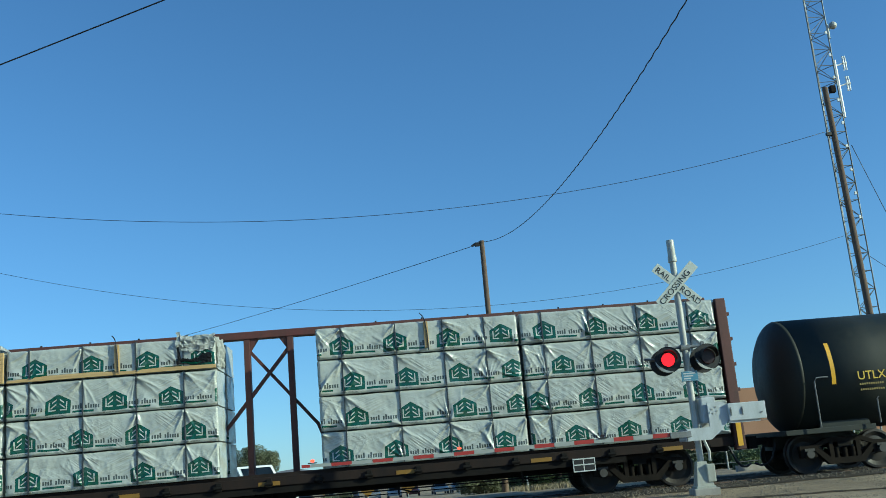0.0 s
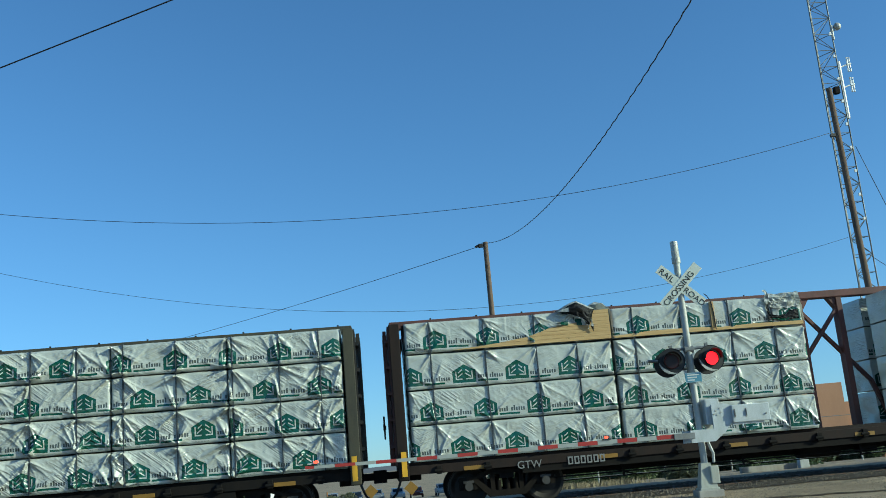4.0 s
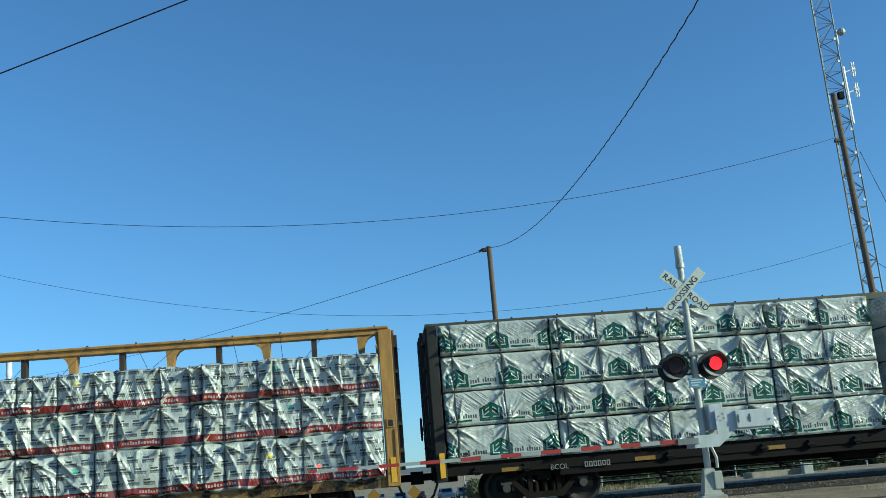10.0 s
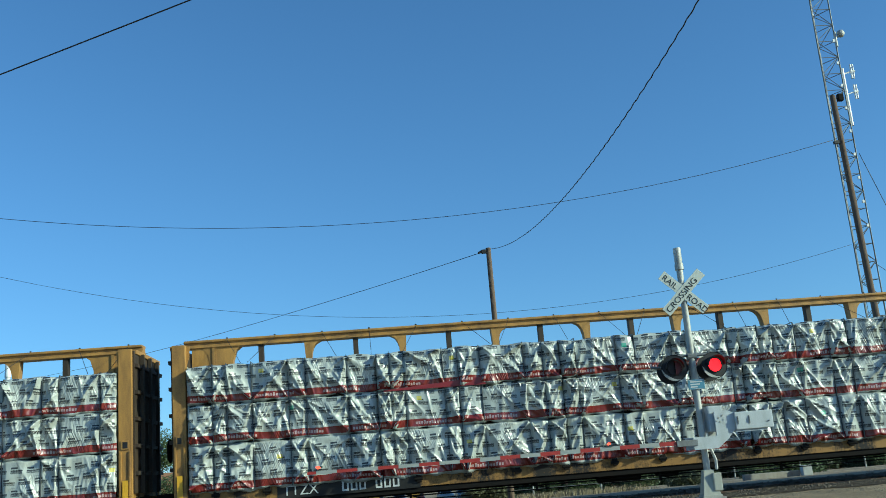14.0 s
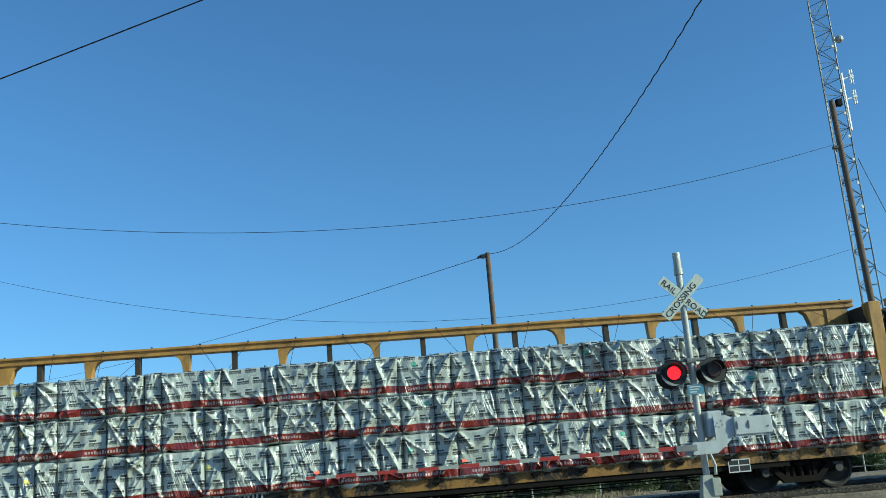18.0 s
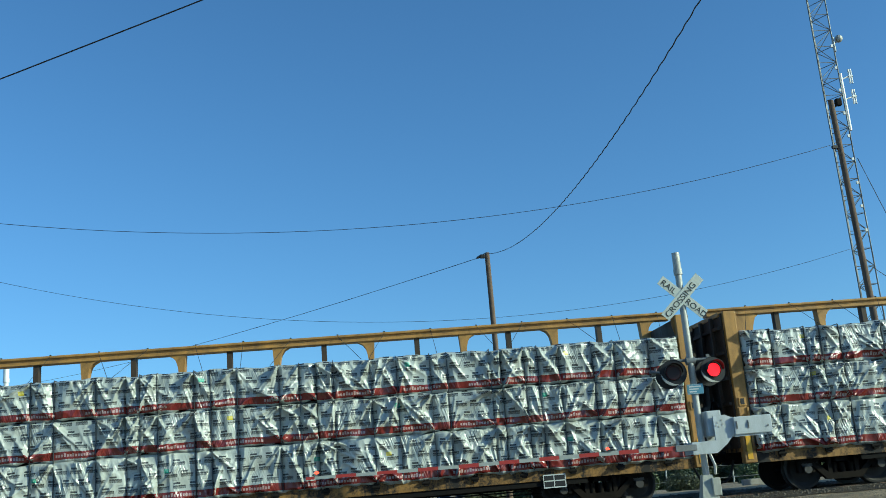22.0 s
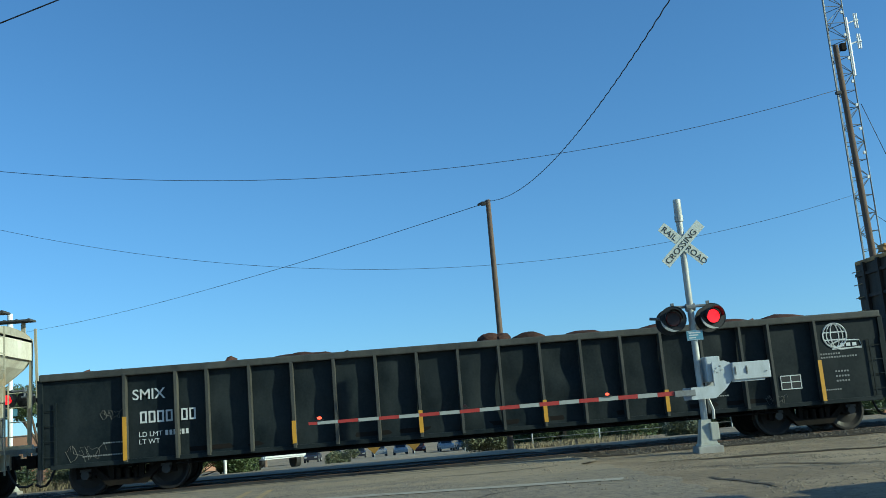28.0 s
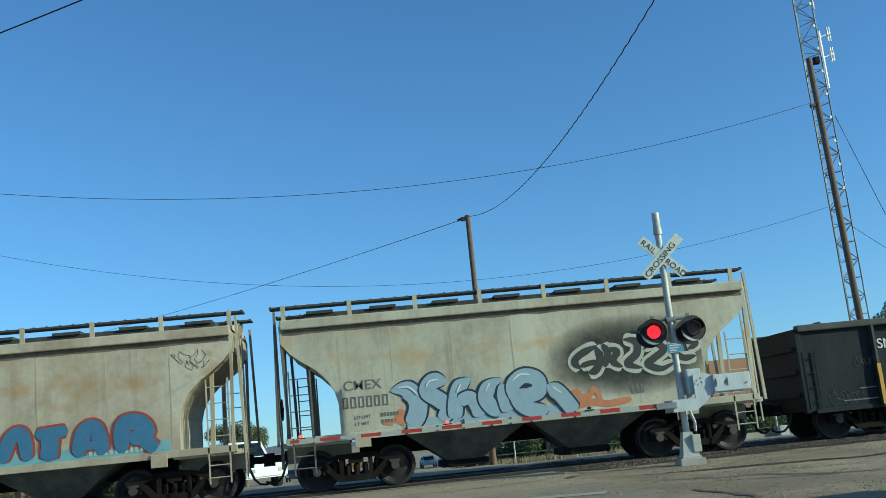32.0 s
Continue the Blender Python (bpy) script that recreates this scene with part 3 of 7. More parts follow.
def dark_seam(pts, wide, name="road_patch", label="dark line of tar crack and painted shadow on the road", mat=None):
    """An uneven dark band along a bent line."""
    bm = bmesh.new()
    pts = [Vector(p) for p in pts]
    rows, n = [], 40
    for i, (p, q) in enumerate(zip(pts, pts[1:])):
        side = Vector((p.y - q.y, q.x - p.x)).normalized()
        for k in range(n + (i == len(pts) - 2)):
            c = p.lerp(q, k / n)
            end = min(1.0, 4 * (i + k / n) / (len(pts) - 1), 4 * (len(pts) - 1 - i - k / n) / (len(pts) - 1))
            half = wide * (0.15 + 0.85 * end) * (0.35 + 0.9 * abs(noise.noise((c.x * 2.3, c.y * 2.3, 4))) + 0.5 * abs(noise.noise((c.x * 9.3, c.y * 9.3, 4))))
            c = c + side * (0.16 * noise.noise((c.x * 1.7, c.y * 1.7, 9)) + 0.06 * noise.noise((c.x * 6, c.y * 6, 9)))
            rows.append([bm.verts.new((c.x + s * side.x * half, c.y + s * side.y * half, ground_z(c.x, c.y) + (rough(c.x, c.y) + 0.012 if c.x > 4.3 else 0.042))) for s in (-1, 1)])
    for a, b in zip(rows, rows[1:]):
        bm.faces.new((a[0], a[1], b[1], b[0]))
    tagged(part(name, bm, mat or M["tar"]), label, "road patch", kind="structure")


dark_seam(((4.6, 14.0), (4.8, 13.0), (4.75, 11.6)), 0.09)
# flat band of darker dirt along the verge
dark_seam(((4.6, 17.6), (6.5, 17.2), (9.0, 16.6), (12.0, 16.2)), 0.22, "road_patch", "uneven dark band on the dirt verge", M["dark_dirt"])
# this band draws the long thin pole shadow across the road
dark_seam(((1.4, 11.7), (2.8, 11.0), (4.3, 10.2), (5.2, 9.6)), 0.05)
dark_seam(((4.7, 16.3), (5.8, 15.2), (7.3, 13.9)), 0.07)
dark_seam(((-2.0, 12.0), (-0.4, 13.4), (0.9, 13.2), (2.2, 14.6)), 0.045)
dark_seam(((-6.5, 16.5), (-4.0, 15.2), (-3.0, 15.6), (-1.0, 17.6)), 0.05)
dark_seam(((-7.5, 20.6), (-3.5, 20.9), (0.5, 20.7), (3.6, 20.9)), 0.10)
dark_seam(((0.2, 18.5), (2.0, 18.1), (3.4, 18.6)), 0.06)


def lay_track():
    for xs in ([4.3] + span(4.5, 16, 46) + [20, 40, 90, 150], [-130, -60, -30] + span(-20, -8.5, 24)):
        strip("ballast_bed", xs, span(20.5, 26.3, 24), M["ballast_dark"], 0.014, "low dark ballast bed under the track", "ballast", True, False, True)
    for side in (-0.75, 0.75):
        bm = bmesh.new()
        prism(bm, [(-0.07, -0.17), (0.07, -0.17), (0.07, -0.155), (0.012, -0.13), (0.012, -0.045), (0.036, -0.035), (0.036, 0.0), (-0.036, 0.0), (-0.036, -0.035), (-0.012, -0.045), (-0.012, -0.13), (-0.07, -0.155)], -130, 150, "yz")
        bm.transform(Matrix.Translation((0, TRACK_Y + side, 0)))
        tagged(part("rail", bm, M["rail"]), "rusty steel rail with a bright worn head", "rail", "rails of the line", kind="structure")
    bm = bmesh.new()
    box(bm, -0.115, 0.115, -1.3, 1.3, -0.2, -0.03)
    tie_mesh = mesh_of("tie", bm, M["wood_tie"])
    track = thing("railway_track", "dark creosoted wooden sleepers under a single railway line", "railway", pose(0, TRACK_Y, 0), kind="structure")
    for i in range(150):
        x = -38 + i * 0.54
        if not -8.6 < x < 4.6:
            part("tie", tie_mesh, None, track, m=pose(x, 0, 0, 0, 0, random.uniform(-1, 1)))
    cross = thing("crossing_panels", "dark asphalt and rubber crossing panels between the rails", "level crossing", pose(0, TRACK_Y, 0), kind="structure")
    for y0, y1 in ((-2.45, -0.80), (-0.66, 0.66), (0.80, 1.95)):
        for k in range(5):
            bm = bmesh.new()
            box(bm, -8.5 + k * 2.62, -8.5 + k * 2.62 + 2.6, y0, y1, -0.15, -0.012, 0.01)
            part("panel", bm, M["rubber_panel"], cross)


lay_track()


def scatter(name, n, area, r, material, label, category, seed=1, flat=0.6, dens=None):
    """Loose stones as one sheet of small lumps."""
    rng = random.Random(seed)
    verts, faces = [], []
    for _ in range(n):
        x, y = area(rng)
        s = rng.uniform(*r)
        z = ground_z(x, y) + s * 0.2 + (rough(x, y) + 0.012 * (y > 20.4) if x > 4.0 or x < -8.5 else 0.036)
        k = len(verts)
        a = rng.random() * 6.28
        for i in range(5):
            b = a + i * 1.2566
            q = s * rng.uniform(0.7, 1.2)
            verts.append((x + q * math.cos(b), y + q * math.sin(b), z - s * 0.3))
        for i in range(3):
            b = a + 0.5 + i * 2.094
            verts.append((x + 0.5 * s * math.cos(b), y + 0.5 * s * math.sin(b), z + s * flat * rng.uniform(0.7, 1.2)))
        faces += [(k, k + 1, k + 5), (k + 1, k + 6, k + 5), (k + 1, k + 2, k + 6), (k + 2, k + 3, k + 6), (k + 3, k + 7, k + 6), (k + 3, k + 4, k + 7), (k + 4, k, k + 7), (k, k + 5, k + 7), (k + 5, k + 6, k + 7)]
    me = bpy.data.meshes.new(name)
    me.from_pydata(verts, [], faces)
    me.materials.append(material)
    return tagged(new(name, me), label, category, kind="stuff")


def near_verge(rng):
    while True:
        x, y = rng.uniform(2.6, 20), rng.triangular(8.5, 21.8, 20.0)
        heap = noise.noise((x * 0.55, y * 0.8, 6)) + 0.5 * noise.noise((x * 1.9, y * 2.6, 6))
        if heap > rng.uniform(-0.25, 0.55) and (x > 4.4 + 0.8 * noise.noise((y * 0.5, 1, 1)) or rng.random() < 0.12):
            return x, y


scatter("gravel", 12000, near_verge, (0.005, 0.022), M["stone"], "loose pale gravel stones scattered on the verge", "gravel", 3)
scatter("gravel", 500, lambda r: (r.uniform(-8.2, 4.6), r.triangular(7.5, 21.6, 20.5)), (0.004, 0.013), M["stone"], "loose grit and small stones on the worn road", "gravel", 5)
scatter("ballast", 9000, lambda r: (r.choice((r.uniform(4.7, 26), r.uniform(-26, -8.7))), TRACK_Y + r.choice((r.uniform(-2.7, -0.8), r.uniform(-0.65, 0.65), r.uniform(0.8, 2.6)))), (0.015, 0.042), M["stone_dark"],
        "grey-brown crushed ballast stones along the rails", "ballast", 4)


# ---------------------------------------------------------------- running gear
def make_wheelset():
    bm = bmesh.new()
    for sgn in (-1, 1):
        y = 0.75 * sgn
        prof = [(0.10, -0.09), (0.115, -0.05), (0.30, -0.02), (0.36, -0.05), (0.40, -0.075), (0.452, -0.07), (0.457, 0.03), (0.485, 0.045), (0.48, 0.07), (0.40, 0.075), (0.36, 0.02), (0.28, 0.045), (0.13, 0.06), (0.10, 0.09)]
        lathe(bm, [(r, y - sgn * h) for r, h in prof], 28)
    rod(bm, (0, -1.1, 0), (0, 1.1, 0), 0.085, n=12)
    for a in range(3):
        w = a * 2.094
        for sgn in (-1, 1):
            rod(bm, (0.06 * math.cos(w), 1.1 * sgn, 0.06 * math.sin(w)), (0.06 * math.cos(w), 1.13 * sgn, 0.06 * math.sin(w)), 0.018, n=6)
    return mesh_of("wheelset", bm, M["steel"], False)


def make_truck_meshes():
    side = bmesh.new()
    prism(side, [(-1.10, 0.66), (-0.72, 0.68), (-0.42, 0.80), (0.42, 0.80), (0.72, 0.68), (1.10, 0.66), (1.12, 0.57), (0.75, 0.57), (0.42, 0.69), (-0.42, 0.69), (-0.75, 0.57), (-1.12, 0.57)], -0.07, 0.07)
    prism(side, [(-0.80, 0.58), (-0.66, 0.60), (-0.36, 0.33), (0.36, 0.33), (0.66, 0.60), (0.80, 0.58), (0.42, 0.19), (-0.42, 0.19)], -0.08, 0.08)
    for sx in (-1, 1):
        box(side, sx * 0.33 - 0.05, sx * 0.33 + 0.05, -0.065, 0.065, 0.31, 0.71)
        box(side, sx * 1.05 - 0.05, sx * 1.05 + 0.05, -0.065, 0.065, 0.38, 0.59)
        box(side, sx * 0.73 - 0.04, sx * 0.73 + 0.04, -0.065, 0.065, 0.38, 0.59)
    springs = bmesh.new()
    for x in (-0.2, 0.0, 0.2):
        prof = []
        for k in range(9):
            prof += [(0.055, 0.30 + k * 0.03), (0.075, 0.31 + k * 0.03)]
        ring = bmesh.new()
        lathe(ring, prof, 10)
        ring.transform(Matrix(((1, 0, 0, x), (0, 0, 1, 0), (0, 1, 0, 0), (0, 0, 0, 1))))
        tmp = bpy.data.meshes.new("tmp")
        ring.to_mesh(tmp)
        ring.free()
        springs.from_mesh(tmp)
    bolster = bmesh.new()
    box(bolster, -0.17, 0.17, -1.05, 1.05, 0.58, 0.80, 0.02)
    box(bolster, -0.33, 0.33, -1.0, 1.0, 0.24, 0.30)
    cap = bmesh.new()
    rod(cap, (0, -0.12, 0), (0, 0.10, 0), 0.095, n=14)
    box(cap, -0.12, 0.12, -0.09, 0.09, 0.07, 0.13)
    shoe = bmesh.new()
    beam(shoe, (0, -1.0, 0.36), (0, 1.0, 0.36), 0.10, 0.08)
    box(shoe, -0.08, 0.02, -0.8, -0.66, 0.30, 0.52)
    box(shoe, -0.08, 0.02, 0.66, 0.8, 0.30, 0.52)
    return dict(side=mesh_of("side_frame", side, M["truck"]), springs=mesh_of("spring_group", springs, M["truck"], True), bolster=mesh_of("truck", bolster, M["under"]),
                cap=mesh_of("bearing_cap", cap, M["hub"]), shoe=mesh_of("brake_beam", shoe, M["under"]), wheel=make_wheelset())


TM = make_truck_meshes()
WHEELS = []   # (wheelset, where its axle lies on its truck, where its truck lies in the train)


def add_truck(car, x, at):
    truck = part("truck", TM["bolster"], None, car, m=pose(x, 0, 0))
    for sgn in (-1, 1):
        part("side_frame", TM["side"], None, truck, m=pose(0, 0.99 * sgn, 0))
        part("spring_group", TM["springs"], None, truck, m=pose(0, 0.99 * sgn, 0))
        for ax in (-0.89, 0.89):
            part("bearing_cap", TM["cap"], None, truck, m=pose(ax, 1.02 * sgn, 0.457))
    for ax in (-0.89, 0.89):
        w = part("wheelset", TM["wheel"], None, truck, m=pose(ax, 0, 0.457))
        WHEELS.append((w, ax, at + x))
        part("brake_beam", TM["shoe"], None, truck, m=pose(ax * 0.42, 0, 0, 0, 0, 0 if ax < 0 else 180))
    return truck


def add_coupler(car, x_end, way, draft=0.85):
    bm = bmesh.new()
    box(bm, x_end - 0.55 * way if way > 0 else x_end, x_end if way > 0 else x_end + 0.55, -0.2, 0.2, draft - 0.16, draft + 0.16, 0.02)
    beam(bm, (x_end, 0, draft), (x_end + 0.34 * way, 0, draft), 0.14, 0.17)
    prism(bm, [(x_end + 0.26 * way, -0.17), (x_end + 0.46 * way, -0.15), (x_end + 0.48 * way, 0.03), (x_end + 0.40 * way, 0.16), (x_end + 0.26 * way, 0.14)], draft - 0.16, draft + 0.14, "xy")
    c = part("coupler", bm, M["under"], car)
    hose = bmesh.new()
    tube(hose, [(x_end - 0.08 * way, -0.42, draft - 0.05), (x_end - 0.02 * way, -0.46, draft - 0.22), (x_end + 0.06 * way, -0.46, draft - 0.42), (x_end + 0.18 * way, -0.42, draft - 0.54), (x_end + 0.32 * way, -0.36, draft - 0.56), (x_end + 0.45 * way, -0.30, draft - 0.50)], 0.03)
    part("air_hose", hose, M["cable"], car)
    return c


def rungs_ladder(x0, x1, y, z0, z1, n, r=0.014, depth=0.0):
    bm = bmesh.new()
    for i in range(n):
        z = z0 + (z1 - z0) * (i + 0.5) / n
        rod(bm, (x0, y, z), (x1, y, z), r, n=6)
    for x in (x0, x1):
        beam(bm, (x, y, z0), (x, y, z1), 0.035, 0.02)
    return bm


# ---------------------------------------------------------------- lumber bundles
def bundle_mesh(name, length, high, deep, seed, material, straps, style, skirt=0.0):
    """A wrapped bundle: the film is held at the straps, billows between them and creases in fans from the straps' ends.
    style: taut, loose or billow; plain leaves the film flat."""
    rng = np.random.RandomState(seed)
    grain = 0.15 if style == "plain" else 0.017
    nx, nz = max(8, int(length / grain)), max(4, int(high / grain))
    h = length / 2
    X, Z = np.meshgrid(np.linspace(-h, h, nx + 1), np.linspace(0.0, high, nz + 1))
    D = np.zeros_like(X)

    def waves(scale, n=7, up=1.0):
        out = np.zeros_like(X)
        for _ in range(n):
            a, f, p = rng.uniform(0, math.pi), rng.uniform(0.5, 1.4) * 2 * math.pi / scale, rng.uniform(0, 6.28)
            out += np.sin((X * math.cos(a) + Z * math.sin(a) * up) * f + p)
        return out / n ** 0.5

    billow = style == "billow"
    gaps = [-h] + sorted(straps) + [h]
    for a, b in zip(gaps, gaps[1:]):
        w = b - a
        inside = (X >= a) & (X <= b)
        f = np.clip((X - a) / w, 0, 1)
        if style == "plain":
            break
        size = rng.uniform(0.1, 1.0) * (0.095 if billow else 0.016 if style == "taut" else 0.024) * min(1.0, w / 0.5)
        lean = rng.uniform(0.16, 0.5) + (rng.uniform(-0.1, 0.1) * (Z / high - 0.5) if billow else 0)
        g = np.where(f < lean, f / lean, (1 - f) / (1 - lean))
        D += inside * size * np.clip(g * 1.6, 0, 1) ** 0.8 * (1 + 0.25 * waves(0.7, 4))
        # creases that fan out from the ends of the straps
        for corner in range(4):
            if rng.rand() > (0.6 if billow else 0.6 if style == "taut" else 0.78):
                continue
            xa, za = (a if corner % 2 == 0 else b), (high - rng.uniform(0, 0.05) if corner < 2 else rng.uniform(0.0, 0.08))
            away, down = (1 if corner % 2 == 0 else -1), (-1 if corner < 2 else 1)
            mean = rng.uniform(0.35, 1.25) if not billow else rng.uniform(0.6, 1.4)
            for _ in range(rng.randint(3, 7) if billow else rng.randint(4, 11)):
                t = mean + rng.uniform(-0.42, 0.42)
                if not 0.06 < t < 1.5:
                    continue
                dx, dz = away * math.cos(t), down * math.sin(t)
                reach = rng.uniform(0.35, 1.15) * (1.05 if billow else 0.8)
                wide = rng.uniform(0.016, 0.042) if billow else rng.uniform(0.009, 0.026)
                force = rng.uniform(0.4, 1.0) * (0.098 if billow else 0.032 if style == "taut" else 0.062)
                along, across = (X - xa) * dx + (Z - za) * dz, (X - xa) * -dz + (Z - za) * dx
                across = across + 0.010 * np.sin(along * 9 + rng.uniform(0, 6.28))
                w2 = wide * (0.5 + np.clip(along, 0, None) / reach)
                fold = np.exp(-np.abs(across) / w2 * np.where(across > 0, 1.0, 0.55))
                D += force * fold * np.clip(along / 0.05, 0, 1) * np.clip(1 - along / reach, 0, 1) ** 0.8 * (along > 0)
        if billow and (w < 0.42 or rng.rand() < 0.15):
            # film gathered into upright pleats
            turn, pitch = rng.uniform(-0.25, 0.25), rng.uniform(0.055, 0.10)
            q = ((X - a - turn * Z + 0.02 * np.sin(Z * 7 + rng.uniform(0, 6))) / pitch) % 1.0
            pleat = np.where(q < 0.35, q / 0.35, (1 - q) / 0.65)
            D += inside * pleat * rng.uniform(0.008, 0.022) * np.clip(np.sin(math.pi * f), 0, 1) * np.clip(0.3 + 0.5 * waves(0.8, 4), 0, 1)
    if style != "plain":
        # slack that hangs down from the top edge, and small dents
        for _ in range(int(length / (0.30 if billow else 0.8))):
            xb, wide, lean = rng.uniform(-h, h), rng.uniform(0.03, 0.12), rng.uniform(-0.35, 0.35)
            q = (X - xb - lean * (Z - high / 2)) / wide
            ends = Z / high if rng.rand() < 0.6 else 1 - Z / high
            D += rng.uniform(0.25, 1.0) * (0.055 if billow else 0.010) * np.exp(-np.abs(q) ** 1.5 * np.where(q > 0, 1.8, 0.8)) * (0.25 + 0.75 * ends)
        D += waves(0.45, 8) * (0.007 if billow else 0.0045) + waves(0.14, 8) * (0.0012 if billow else 0.0018)
        near = np.min([np.abs(X - q) for q in straps], axis=0)
        D *= (0.45 if billow else 0.22) + (0.55 if billow else 0.78) * np.clip(near / (0.05 if billow else 0.03), 0, 1)
    # drawn in along the top and bottom edges, rounded at the ends
    D *= np.clip(Z / 0.05 + 0.25, 0, 1) * np.clip((high - Z) / 0.05 + 0.2, 0, 1)
    for e in (X + h, h - X, Z, high - Z):
        D -= 0.034 * np.clip(1 - e / 0.06, 0, 1) ** 2
    droop = 0.05 if billow else 0.006
    hem = sum(np.sin(X[0] * f + rng.uniform(0, 6.28)) for f in (2.1, 4.7, 8.3, 17.0)) / 3.0
    ZZ = Z - droop * (1 - Z / high) * (0.4 + 0.8 * hem) * (style != "plain")
    crest = (0.012 if billow else 0.003) * sum(np.sin(X[0] * f + rng.uniform(0, 6.28)) for f in (1.7, 4.1, 9.0)) * (style != "plain")
    ZZ = ZZ + crest * (Z / high) ** 6
    verts = np.stack([X, -deep - D, ZZ], axis=-1).reshape(-1, 3).tolist()
    faces = [(r * (nx + 1) + i, r * (nx + 1) + i + 1, (r + 1) * (nx + 1) + i + 1, (r + 1) * (nx + 1) + i) for r in range(nz) for i in range(nx)]

    def sheet(fn, n, m):
        k = len(verts)
        for j in range(m + 1):
            for i in range(n + 1):
                verts.append(fn(i / n, j / m))
        for j in range(m):
            for i in range(n):
                a = k + j * (n + 1) + i
                faces.append((a, a + 1, a + n + 2, a + n + 1))

    off = rng.uniform(0, 50)
    lid = ZZ[-1].tolist()
    sheet(lambda u, v: (h - u * length, 0.0, skirt + v * (high - skirt)), 4, 3)
    sheet(lambda u, v: (-h + u * length, (-deep + 0.02) * (1 - v), high + (lid[round(u * nx)] - high) * (1 - v) - 0.018 * (v == 0)), nx, 4)
    sheet(lambda u, v: (-h + u * length, -deep * v, skirt), 4, 2)
    for s in (-1, 1):
        sheet(lambda u, v: (s * (h + 0.02 * noise.noise((v * 4 + off, u * 3, s)) + 0.01 * noise.noise((v * 11 + off, u * 9, s))), (-deep + 0.02) * (1 - u if s > 0 else u), skirt + v * (high - skirt)), 12, 12)
    me = bpy.data.meshes.new(name)
    me.from_pydata(verts, [], faces)
    me.materials.append(material)
    me.polygons.foreach_set("use_smooth", [True] * len(faces))
    me.update()
    return me


CARGO = []    # (object, x in the train, y, z, turn)


def strap_mesh(high, deep, half=0.012):
    bm = bmesh.new()
    box(bm, -half, half, -deep - (0.05 if half < 0.01 else 0.035), -deep + 0.0, 0.0, high)
    box(bm, -half, half, -deep - 0.03, 0.0, high, high + 0.02)
    return mesh_of("strap", bm, M["strap"])


STRAPS = {"taut": ((0.10, 0.36, 0.61, 0.85), (0.12, 0.38, 0.62, 0.83)), "loose": ((0.10, 0.54), (0.05, 0.43, 0.81), (0.30, 0.72)),
          "billow": ((0.06, 0.16, 0.36, 0.45, 0.57, 0.80, 0.90), (0.09, 0.30, 0.42, 0.62, 0.70, 0.93), (0.12, 0.20, 0.33, 0.52, 0.63, 0.84))}


def load_car(at, columns, tiers, deep, material, label, group, style, seed):
    """Bundles in columns and tiers on both sides of the beam; the straps of a column run through its tiers."""
    rng = random.Random(seed)
    made, backs, bands = [], {}, {}
    for number, (a, b) in enumerate(columns):
        length = round(b - a - (0.005 if style == "billow" else 0.03), 3)
        sp = [(f - 0.5) * length + rng.uniform(-0.06, 0.06) for f in STRAPS[style][(number + seed) % len(STRAPS[style])]]
        for row, (z, high) in enumerate(tiers):
            skirt = 0.13 if style == "billow" and row == 0 else 0.0
            if (length, row) not in backs:
                backs[length, row] = bundle_mesh("lumber_pack", length, high, deep, 1, material, sp, "plain", skirt)
            if row not in bands:
                bands[row] = strap_mesh(high, deep, 0.006 if style == "billow" else 0.012)
            front = tagged(new("lumber_pack", bundle_mesh("lumber_pack", length, high, deep, rng.randrange(9999), material, sp, style, skirt)), label, "lumber bundle", group)
            CARGO.append((front, at + (a + b) / 2, -0.17, z, 0))
            made.append(front)
            for x in sp:
                part("strap", bands[row], None, front, m=pose(x, 0, 0))
            back = tagged(new("lumber_pack", backs[length, row]), label, "lumber bundle", group)
            CARGO.append((back, at + (a + b) / 2, 0.17, z, 180))
    return made


# ---------------------------------------------------------------- freight cars
CARS = []     # (car, x in the train)


